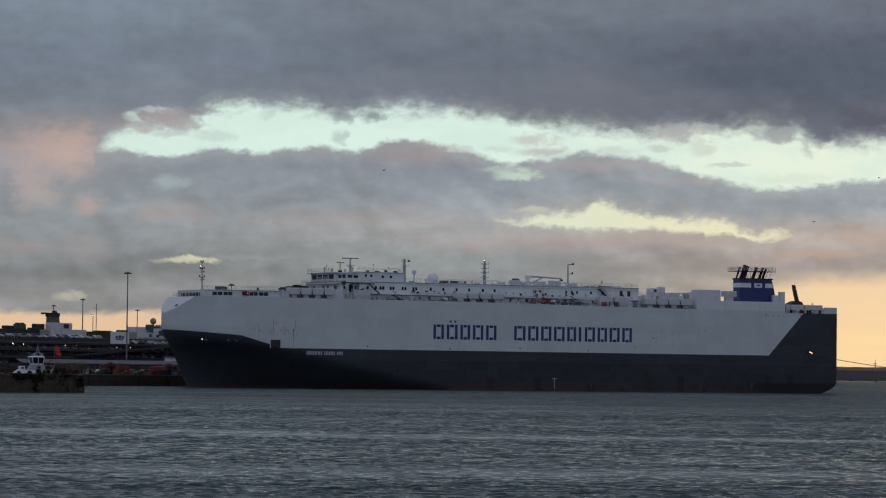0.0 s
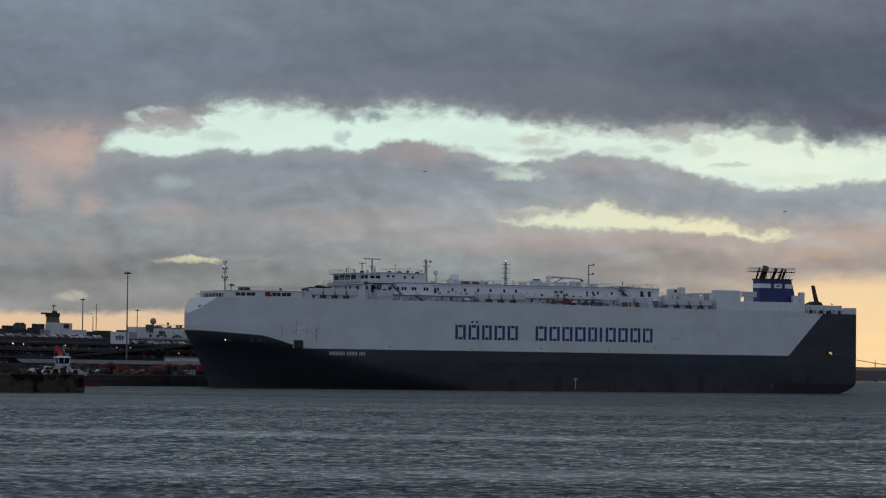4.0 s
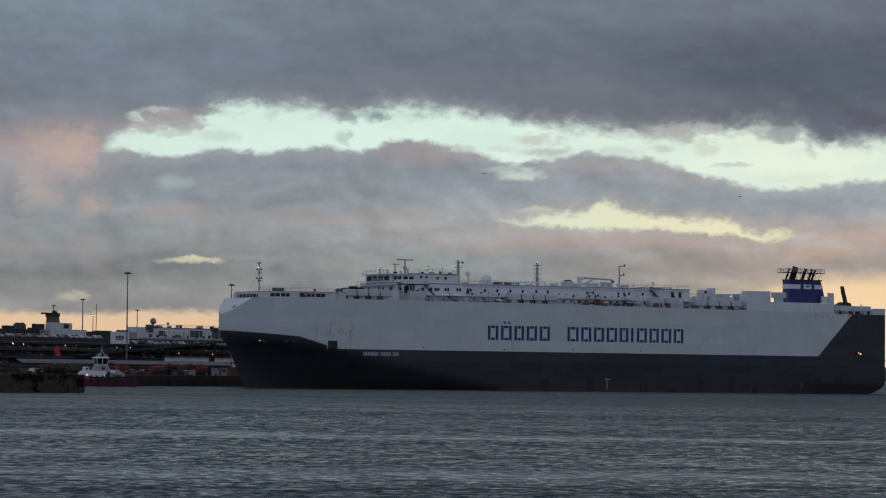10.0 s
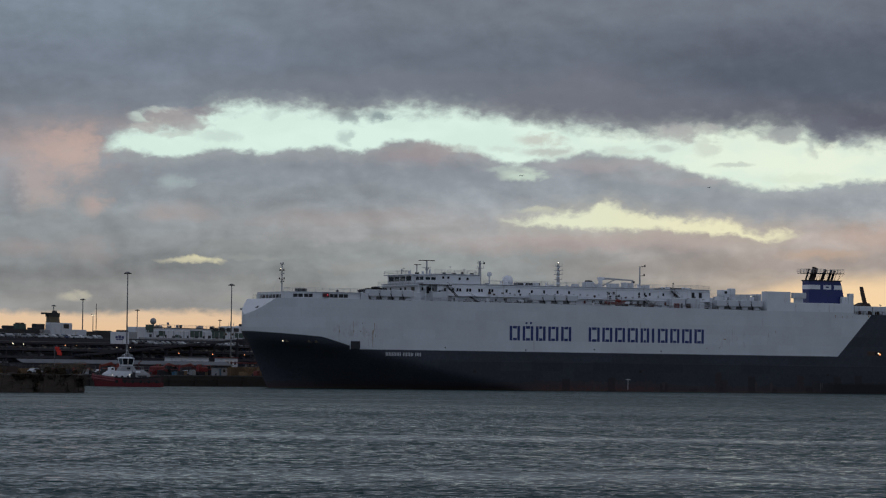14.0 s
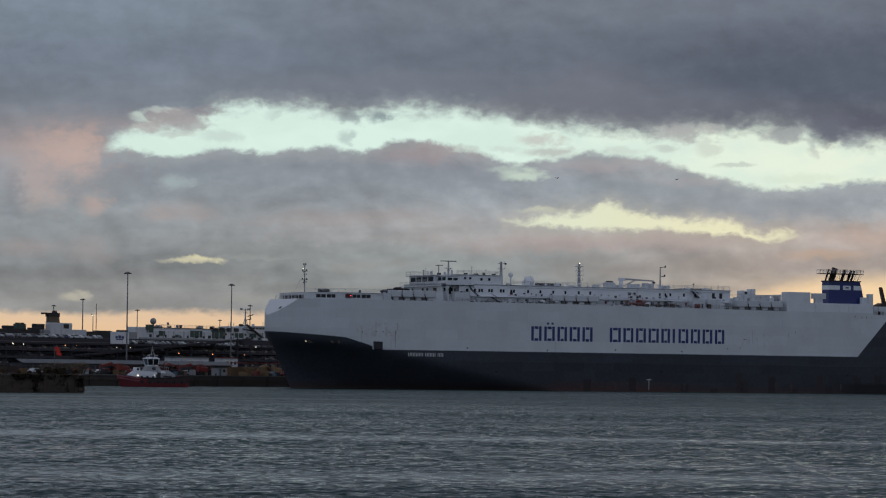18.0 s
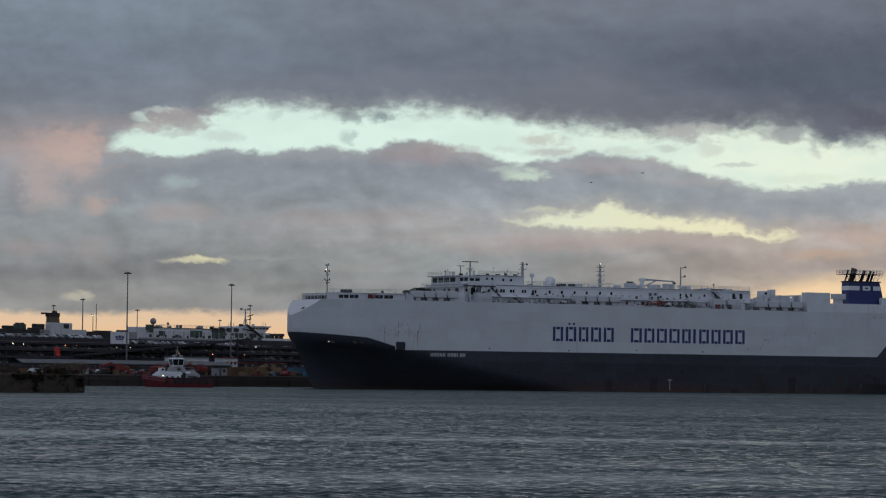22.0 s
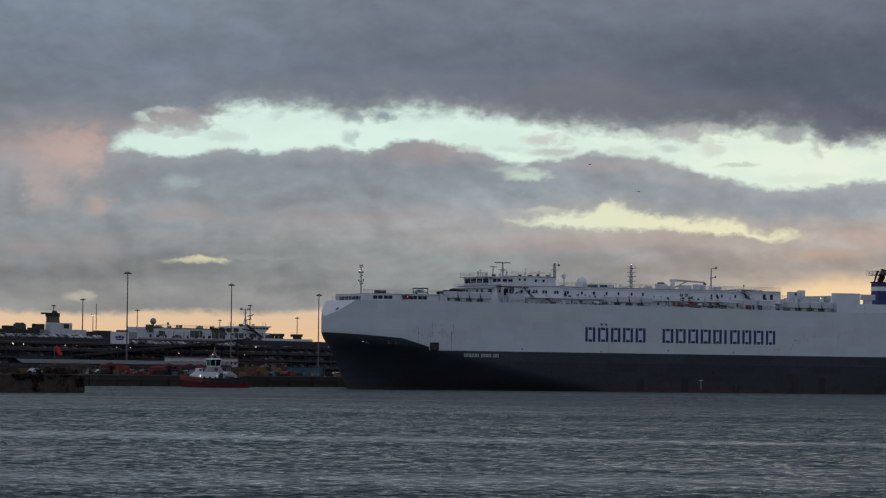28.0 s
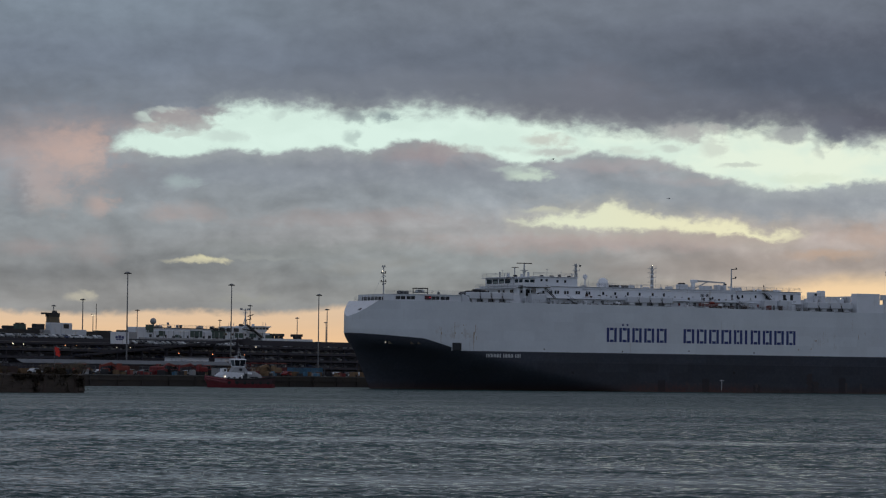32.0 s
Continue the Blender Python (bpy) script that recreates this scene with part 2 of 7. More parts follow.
    def blob(cu, cw, ru, rw, soft=0.6):
        near = ru < 70
        du, dw = g.mul(g.sub(us if near else uw, cu), 1.0 / ru), g.mul(g.sub(ws if near else ww, cw), 1.0 / rw)
        d = g.m("SQRT", g.add(g.mul(du, du), g.mul(dw, dw)))
        d = g.add(d, g.add(swing(puff, 0.8), g.add(swing(small, 1.5), swing(fine, 0.7))))
        return g.step(d, 1.0 - soft, 1.0 + soft, 1.0, 0.0)

    def lay(rows, soft):
        nonlocal col
        for cu, cw, ru, rw, much, c in rows:
            col = g.mix(g.mul(blob(cu, cw, ru, rw, soft), much), col, lin(*c))

    # broad soft masses: the dark mass to the east, blue shade under the gap, rose over the lower sheets
    lay(((1450, 140, 180, 62, 0.38, (82, 88, 102)), (1500, 225, 90, 22, 0.5, (86, 88, 102)), (1010, 190, 260, 30, 0.4, (109, 113, 123)), (640, 158, 280, 26, 0.4, (117, 125, 136)), (1040, 150, 60, 40, 0.25, (118, 118, 128))), 0.75)
    lay(((470, 300, 260, 26, 0.4, (128, 137, 147)), (760, 272, 90, 16, 0.55, (168, 149, 149)), (800, 318, 130, 30, 0.4, (132, 139, 149)), (1120, 330, 190, 18, 0.3, (138, 148, 157)), (1090, 292, 110, 10, 0.5, (170, 160, 162)), (1240, 318, 90, 9, 0.4, (172, 163, 163)),
         (1330, 365, 220, 20, 0.45, (142, 148, 156)), (1500, 345, 110, 18, 0.5, (140, 146, 154))), 0.75)
    lay(((1080, 425, 260, 14, 0.55, (176, 158, 153)), (620, 385, 170, 12, 0.45, (160, 150, 149)), (1540, 420, 72, 22, 0.4, (196, 168, 150)), (1440, 452, 60, 9, 0.5, (200, 168, 142)), (900, 440, 120, 10, 0.3, (160, 146, 142)),
         (1230, 470, 260, 18, 0.3, (160, 148, 140)), (500, 440, 160, 14, 0.3, (132, 138, 136)), (620, 470, 90, 10, 0.3, (148, 146, 140))), 0.75)
    # the rosy bank to the west and its puffs
    lay(((70, 272, 140, 58, 0.32, (166, 155, 155)), (150, 222, 130, 24, 0.4, (142, 138, 143)), (40, 262, 90, 24, 0.32, (192, 166, 158))), 0.95)
    lay(((112, 258, 60, 30, 0.5, (204, 174, 161)), (128, 288, 34, 26, 0.42, (202, 176, 165)), (56, 318, 44, 40, 0.5, (188, 168, 162)), (60, 355, 30, 20, 0.35, (174, 164, 160)), (158, 362, 20, 17, 0.6, (190, 168, 160)),
         (306, 376, 60, 13, 0.42, (174, 160, 157)), (262, 384, 22, 8, 0.3, (172, 158, 155)), (40, 440, 44, 13, 0.35, (168, 152, 150)), (150, 444, 32, 20, 0.35, (164, 152, 150))), 0.9)
    lay(((298, 322, 24, 11, 0.55, (168, 184, 184)), (16, 345, 18, 40, 0.4, (118, 124, 132)), (220, 330, 40, 30, 0.3, (120, 128, 136))), 0.7)

    def edge_curve(points):
        n = tree.nodes.new("ShaderNodeFloatCurve")
        c = n.mapping.curves[0]
        pts = [((q + 16.0) / 1600.0, (700.0 - h) / 700.0) for q, h in points]
        c.points[0].location, c.points[1].location = pts[0], pts[-1]
        for q in pts[1:-1]:
            c.points.new(*q)
        n.mapping.update()
        g.put(g.mul(g.add(g.add(u, swing(sa, 26)), 16.0), 1.0 / 1600.0), n.inputs["Value"])
        return g.sub(700.0, g.mul(n.outputs[0], 700.0))

    upper_w = g.add(w, g.add(swing(sb, 46), g.add(swing(fb, 20), swing(pb, 16))))
    lower_w = g.add(w, g.add(swing(sb, 30), g.add(swing(fb, 12), swing(pb, 10))))

    def torn(top, bottom, u0, u1, ragged, crisp):
        """A gap between an upper, ragged edge and a lower edge of crisp puffs; also the glow just outside of it."""
        t, b = g.sub(upper_w, edge_curve(top)), g.sub(edge_curve(bottom), lower_w)
        ends = g.mul(g.step(uw, u0 - 14.0, u0 + 26.0), g.step(uw, u1 - 40.0, u1 + 40.0, 1.0, 0.0))
        q = g.mul(g.step(t, -ragged * 0.45, ragged), g.step(b, -crisp * 0.6, crisp))
        rim = g.mul(g.step(t, -34.0, 6.0), g.step(b, -30.0, 4.0))
        return g.mul(q, ends), g.mul(rim, ends)

    gap, rim = torn(((-16, 236), (195, 234), (240, 221), (300, 213), (345, 202), (380, 184), (480, 184), (590, 194), (700, 186), (850, 198), (930, 214), (1050, 224), (1130, 234), (1210, 222), (1270, 228), (1400, 232), (1445, 250), (1584, 250)),
                    ((-16, 262), (195, 268), (300, 277), (350, 265), (450, 271), (560, 264), (640, 266), (690, 252), (760, 256), (800, 268), (850, 276), (900, 292), (960, 284), (1000, 277), (1130, 284), (1210, 302), (1330, 333), (1450, 331), (1584, 322)),
                    192.0, 3000.0, 24.0, 9.0)
    col = g.mix(g.mul(rim, 0.30), col, lin(176, 184, 182))
    clear = g.mix(g.step(u, 700.0, 1500.0), lin(219, 241, 230), lin(232, 242, 222))
    clear = g.mix(g.mul(g.step(puff, 0.42, 0.62), 0.5), clear, lin(208, 230, 219))
    col = g.mix(g.mul(gap, 0.98), col, clear)
    # scraps of cloud left in the gap, and the light that shows through the bank below it
    lay(((288, 208, 52, 15, 0.75, (164, 158, 158)), (335, 224, 36, 11, 0.75, (162, 160, 161)), (248, 226, 30, 7, 0.6, (176, 170, 168)), (300, 238, 36, 6, 0.55, (180, 186, 182)), (352, 196, 26, 8, 0.7, (138, 136, 142)), (375, 243, 34, 9, 0.4, (178, 190, 186)), (1196, 236, 50, 15, 0.85, (168, 168, 168)), (1168, 262, 26, 8, 0.5, (178, 182, 178)), (1238, 262, 20, 14, 0.45, (186, 190, 184))), 0.55)
    lay(((660, 206, 20, 9, 0.95, (140, 154, 157)), (600, 242, 14, 10, 0.55, (160, 176, 174)), (606, 204, 22, 13, 0.7, (122, 130, 138)), (470, 205, 14, 7, 0.4, (176, 190, 186)), (804, 262, 20, 7, 0.5, (176, 178, 174)), (942, 248, 36, 8, 0.75, (192, 192, 184)), (960, 268, 44, 8, 0.7, (178, 178, 176))), 0.6)
    lay(((1380, 238, 40, 13, 0.85, (156, 160, 162)), (1455, 230, 34, 22, 0.9, (104, 108, 120)), (1425, 262, 10, 16, 0.5, (168, 174, 172)), (1284, 293, 30, 4, 0.6, (184, 190, 184)), (1090, 268, 30, 6, 0.4, (190, 194, 186)), (880, 262, 26, 6, 0.4, (190, 200, 192))), 0.6)
    lay(((914, 312, 34, 10, 0.9, (196, 212, 198)), (884, 300, 30, 6, 0.5, (190, 206, 196)), (236, 206, 16, 9, 0.7, (196, 212, 204)), (270, 196, 24, 5, 0.5, (196, 208, 202)), (1400, 318, 60, 8, 0.6, (214, 226, 206))), 0.6)
    gap, rim = torn(((-16, 400), (830, 400), (880, 389), (950, 379), (1020, 371), (1066, 355), (1095, 372), (1150, 378), (1200, 388), (1260, 393), (1310, 406), (1400, 412), (1584, 430)),
                    ((-16, 388), (830, 389), (890, 395), (950, 400), (1000, 402), (1100, 408), (1200, 412), (1270, 419), (1330, 427), (1400, 422), (1584, 424)), 872.0, 1400.0, 15.0, 7.0)
    col = g.mix(g.mul(rim, 0.35), col, lin(190, 184, 168))
    col = g.mix(g.mul(gap, 0.92), col, g.mix(g.step(u, 900.0, 1300.0), lin(225, 231, 204), lin(237, 233, 196)))
    lay(((332, 462, 46, 5, 0.7, (220, 214, 180)), (350, 457, 22, 4, 0.6, (226, 220, 180)), (430, 456, 60, 4, 0.25, (168, 172, 166)), (124, 525, 20, 8, 0.6, (196, 190, 170)), (410, 530, 50, 6, 0.2, (160, 160, 146)), (940, 372, 30, 5, 0.5, (206, 208, 184))), 0.7)
    # the warm strip over the horizon, higher to the east
    edge = g.add(g.step(u, 1180.0, 1500.0, 552.0, 503.0), g.add(swing(pb, 26), g.add(swing(sb, 16), swing(fb, 6))))
    edge = g.sub(edge, g.step(u, 470.0, 640.0, 0.0, 16.0))
    soft = g.step(u, 1000.0, 1500.0, 9.0, 26.0)
    strip = g.step(g.m("DIVIDE", g.sub(w, edge), soft), -0.6, 1.0)
    low = g.mix(g.step(w, 540.0, 610.0), lin(224, 195, 164), lin(237, 196, 152))
    low = g.mix(g.step(u, 900.0, 1560.0), low, g.mix(g.step(w, 505.0, 610.0), lin(243, 211, 168), lin(255, 218, 164)))
    col = g.mix(g.mul(strip, g.add(0.96, swing(sheet, 0.3))), col, low)
    # overhead, out of view, plain grey cloud
    col = g.mix(g.step(w, -900.0, -200.0, 1.0, 0.0), col, (0.19, 0.21, 0.25))
    em = tree.nodes.new("ShaderNodeEmission")
    g.put(col, em.inputs[0])
    tree.links.new(em.outputs[0], tree.nodes["Material Output"].inputs[0])
    m.cycles.emission_sampling = "NONE"
    return m


HULL = hull_paint()
WATER = water_material()
CLOUD = cloud_sky()
WHITE = surface("white_ship_paint", (0.77, 0.79, 0.82), 0.45, 0, 0.14, 3.0, 6, 0.1, (0.50, 0.46, 0.42))
WHITE_B = surface("bright_white_paint", (0.83, 0.84, 0.86), 0.4, 0, 0.10, 2.0, 8, 0.08, (0.6, 0.55, 0.5))
OLDWHITE = surface("weathered_white_paint", (0.32, 0.325, 0.33), 0.6, 0, 0.3, 2.0, 6, 0.15, (0.16, 0.14, 0.12))
GREYWHITE = surface("pale_grey_paint", (0.64, 0.66, 0.69), 0.5, 0, 0.16, 2.0, 6, 0.1, (0.34, 0.31, 0.28))
DECK = surface("deck_paint", (0.16, 0.17, 0.17), 0.75, 0, 0.3, 4.0, 6, 0.2)
NAVY = surface("navy_paint", (0.018, 0.032, 0.155), 0.4, 0, 0.18, 2.0, 8, 0.08)
LETTER = surface("blue_letter_paint", (0.019, 0.034, 0.155), 0.45, 0, 0.2, 1.5, 8, 0.05)
NAME_W = surface("white_letter_paint", (0.55, 0.56, 0.57), 0.5, 0, 0.15, 1.0, 8, 0.05)
DARK = surface("dark_steel", (0.028, 0.029, 0.032), 0.55, 0.2, 0.3, 1.0, 8, 0.2)
BLACKISH = surface("black_rubber", (0.018, 0.018, 0.019), 0.8, 0, 0.3, 0.6, 10, 0.3)
RUSTY = surface("rusty_brown_steel", (0.065, 0.040, 0.032), 0.7, 0.1, 0.4, 0.8, 8, 0.3)
RUSTRUN = surface("rust_stain", (0.40, 0.31, 0.22), 0.8, 0, 0.35, 0.7, 8, 0.1)
BOWMARK = surface("bow_scrapes", (0.10, 0.08, 0.055), 0.8, 0, 0.6, 0.6, 6, 0.2, (0.04, 0.04, 0.045))
SCAR = surface("fender_scuffs", (0.055, 0.040, 0.040), 0.7, 0, 0.5, 0.5, 8, 0.1)
MAST_G = surface("mast_grey_paint", (0.40, 0.41, 0.42), 0.5, 0, 0.2, 1.0, 8, 0.1, (0.25, 0.2, 0.16))
GALV = surface("galvanised_steel", (0.20, 0.205, 0.21), 0.5, 0.5, 0.25, 1.0, 10, 0.1)
ORANGE = surface("orange_hull_paint", (0.22, 0.038, 0.024), 0.45, 0, 0.2, 1.0, 8, 0.1)
RED = surface("red_machine_paint", (0.18, 0.017, 0.018), 0.4, 0, 0.25, 1.0, 8, 0.1, None, 0.25)
TUGRED = surface("dark_red_tug_paint", (0.17, 0.018, 0.026), 0.5, 0, 0.3, 1.5, 8, 0.15, (0.05, 0.02, 0.02))
MAROON = surface("maroon_band", (0.10, 0.016, 0.022), 0.55, 0, 0.3, 1.0, 8, 0.2)
BLUEBOX = surface("blue_container_paint", (0.05, 0.14, 0.22), 0.5, 0, 0.25, 1.5, 6, 0.1, (0.06, 0.05, 0.04), 0.2)
TANBOX = surface("ochre_container_paint", (0.19, 0.115, 0.056), 0.55, 0, 0.3, 1.5, 6, 0.15, (0.08, 0.05, 0.035), 0.25)
REDBOX = surface("red_container_paint", (0.16, 0.03, 0.025), 0.55, 0, 0.3, 1.5, 6, 0.15, (0.06, 0.04, 0.03), 0.2)
CONCRETE = surface("weathered_concrete", (0.11, 0.107, 0.10), 0.85, 0, 0.35, 2.5, 5, 0.35, (0.06, 0.055, 0.05))
SLAB = surface("car_park_concrete", (0.046, 0.043, 0.052), 0.85, 0, 0.3, 3.0, 4, 0.3, (0.035, 0.035, 0.035))
QUAY = surface("wet_quay_wall", (0.052, 0.042, 0.036), 0.75, 0, 0.5, 1.6, 3, 0.5, (0.025, 0.024, 0.02))
STONE = surface("old_stone_block", (0.066, 0.050, 0.040), 0.9, 0, 0.7, 1.3, 3, 0.8, (0.028, 0.025, 0.02), 0.1)
ASPHALT = surface("port_asphalt", (0.05, 0.05, 0.052), 0.9, 0, 0.3, 6.0, 5, 0.3)
ROOFING = surface("pale_metal_roofing", (0.12, 0.13, 0.145), 0.5, 0.2, 0.35, 3.0, 5, 0.1, (0.2, 0.19, 0.18))
GLASS = surface("dark_window_glass", (0.014, 0.018, 0.022), 0.12, 0, 0.1, 1.0, 3, 0.0)
TIMBER = surface("tarred_timber", (0.045, 0.035, 0.028), 0.85, 0, 0.4, 0.8, 6, 0.5)
YELLOW = surface("buff_funnel_paint", (0.11, 0.088, 0.055), 0.5, 0, 0.2, 1.5, 6, 0.1)
OFFGREEN = surface("green_hatch_paint", (0.05, 0.085, 0.07), 0.6, 0, 0.3, 1.5, 6, 0.1)
TYRE = surface("tyre_rubber", (0.02, 0.02, 0.02), 0.85, 0, 0.3, 0.5, 10, 0.2)
FLAGRED = surface("red_flag_cloth", (0.75, 0.05, 0.035), 0.8, 0, 0.15, 0.4, 20, 0.1)
LEAF = surface("winter_leaves", (0.10, 0.075, 0.042), 0.8, 0, 0.5, 0.6, 6, 0.2, None, 0.3)
BARK = surface("bark", (0.06, 0.045, 0.035), 0.9, 0, 0.4, 0.4, 8, 0.5)
# bluish because the haze of the distance is put into the base colour
WOODS = surface("hazed_far_woodland", (0.036, 0.043, 0.066), 0.95, 0, 0.5, 40.0, 0.1, 0.2)
FEATHER = surface("gull_feathers", (0.30, 0.31, 0.32), 0.8, 0, 0.2, 0.3, 10, 0.1)
GLASS.node_tree.nodes["Principled BSDF"].inputs["Specular IOR Level"].default_value = 0.2
LAMP_W = glow("white_lamp", (1.0, 0.86, 0.62), 3.0)
LAMP_O = glow("sodium_lamp", (1.0, 0.34, 0.13), 3.4)
LAMP_R = glow("red_side_light", (1.0, 0.06, 0.10), 3.0)
CARPAINT = [surface("car_paint_" + n, c, 0.3, 0.2, 0.06, 1.0, 8, 0.0) for n, c in (
    ("white", (0.55, 0.56, 0.57)), ("silver", (0.30, 0.31, 0.32)), ("grey", (0.10, 0.105, 0.11)),
    ("black", (0.02, 0.02, 0.022)), ("red", (0.22, 0.02, 0.02)), ("blue", (0.03, 0.05, 0.14)))]


# ---- mesh helpers ----
class Geo:
    """Collects simple solids into one mesh."""

    def __init__(self):
        self.v, self.f = [], []

    def add(self, vs, fs):
        o = len(self.v)
        self.v += [tuple(p) for p in vs]
        self.f += [tuple(i + o for i in q) for q in fs]
        return self

    def box(self, x0, x1, y0, y1, z0, z1, c=0.0):
        """A box, its upright and upper edges cut by c."""
        if c <= 0:
            vs = [(x, y, z) for z in (z0, z1) for x, y in ((x0, y0), (x1, y0), (x1, y1), (x0, y1))]
            return self.add(vs, [(3, 2, 1, 0), (4, 5, 6, 7), (0, 1, 5, 4), (1, 2, 6, 5), (2, 3, 7, 6), (3, 0, 4, 7)])
        rows = []
        for z, k in ((z0, 0.0), (z1 - c, 0.0), (z1, c)):
            rows.append([(x0 + c, y0 + k, z), (x1 - c, y0 + k, z), (x1 - k, y0 + c, z), (x1 - k, y1 - c, z),
                         (x1 - c, y1 - k, z), (x0 + c, y1 - k, z), (x0 + k, y1 - c, z), (x0 + k, y0 + c, z)])
        fs = [tuple(range(7, -1, -1)), tuple(range(16, 24))]
        for r in range(2):
            for i in range(8):
                j = (i + 1) % 8
                fs.append((r * 8 + i, r * 8 + j, r * 8 + 8 + j, r * 8 + 8 + i))
        return self.add([p for r in rows for p in r], fs)

    def tube(self, p, q, r0, r1=None, n=8):
        r1 = r0 if r1 is None else r1
        p, q = Vector(p), Vector(q)
        d = (q - p).normalized()
        s = d.orthogonal().normalized()
        t = d.cross(s)
        vs = []
        for c, r in ((p, r0), (q, r1)):
            vs += [c + (s * math.cos(k * math.tau / n) + t * math.sin(k * math.tau / n)) * r for k in range(n)]
        fs = [tuple(range(n - 1, -1, -1)), tuple(range(n, 2 * n))]
        fs += [(k, (k + 1) % n, n + (k + 1) % n, n + k) for k in range(n)]
        return self.add(vs, fs)

    def ball(self, c, rx, ry=None, rz=None, n=10, m=6):
        ry, rz = ry or rx, rz or rx
        vs = [(c[0], c[1], c[2] - rz)]
        for i in range(1, m):
            w = math.pi * i / m
            vs += [(c[0] + rx * math.sin(w) * math.cos(k * math.tau / n), c[1] + ry * math.sin(w) * math.sin(k * math.tau / n),
                    c[2] - rz * math.cos(w)) for k in range(n)]
        vs.append((c[0], c[1], c[2] + rz))
        fs = [(0, 1 + (k + 1) % n, 1 + k) for k in range(n)]
        for i in range(m - 2):
            o = 1 + i * n
            fs += [(o + k, o + (k + 1) % n, o + n + (k + 1) % n, o + n + k) for k in range(n)]
        o = 1 + (m - 2) * n
        fs += [(o + k, o + (k + 1) % n, len(vs) - 1) for k in range(n)]
        return self.add(vs, fs)

    def prism(self, outline, y0, y1, k0=1.0, k1=1.0):
        """An outline in x and z, carried from y0 to y1."""
        n = len(outline)
        vs = [(x * k0, y0, z) for x, z in outline] + [(x * k1, y1, z) for x, z in outline]
        fs = [tuple(range(n)), tuple(range(2 * n - 1, n - 1, -1))]
        fs += [(k, n + k, n + (k + 1) % n, (k + 1) % n) for k in range(n)]
        return self.add(vs, fs)

    def loft(self, rows, closed=False, caps=True):
        n = len(rows[0])
        vs = [p for r in rows for p in r]
        fs = []
        for i in range(len(rows) - 1):
            for k in range(n if closed else n - 1):
                j = (k + 1) % n
                fs.append((i * n + k, i * n + j, (i + 1) * n + j, (i + 1) * n + k))
        if caps and closed:
            fs += [tuple(range(n - 1, -1, -1)), tuple(range((len(rows) - 1) * n, len(rows) * n))]
        return self.add(vs, fs)

    def mesh(self, name, material, smooth=False):
        me = bpy.data.meshes.new(name)
        me.from_pydata(self.v, [], self.f)
        bm = bmesh.new()
        bm.from_mesh(me)
        bmesh.ops.recalc_face_normals(bm, faces=bm.faces)
        bm.to_mesh(me)
        bm.free()
        me.materials.append(material)
        if smooth:
            for q in me.polygons:
                q.use_smooth = True
            me.set_sharp_from_angle(angle=radians(28))
        return me


def part(name, geo, material, parent, label="", m=None, smooth=False):
    me = geo.mesh(name, material, smooth) if isinstance(geo, Geo) else geo
    ob = new(name, me)
    ob.parent = parent
    if m is not None:
        ob.matrix_basis = m
    if label:
        ob["label"] = label
    return ob


def thing(name, label, category, m=None, group="", kind=""):
    ob = new(name)
    ob.empty_display_size = 0.5
    if m is not None:
        ob.matrix_basis = m
    return tagged(ob, label, category, group, kind)


def setting(name, geo, material, label="", m=None, category=""):
    ob = new(name, geo.mesh(name, material))
    if m is not None:
        ob.matrix_basis = m
    return tagged(ob, label, category, kind="structure")


# ---- sky, water, far shore ----
def build_sky():
    g = Geo()
    rows = []
    for z in (-60, 0, 150, 300, 450, 600, 900, 1400, 2200, 3600):
        rows.append([(4700 * math.sin(k * math.pi / 96), 4700 * math.cos(k * math.pi / 96), z) for k in range(-44, 45)])
    g.loft(rows)
    ob = setting("backdrop", g, CLOUD, "grey evening clouds torn open over a warm horizon", None, "sky")
    return ob


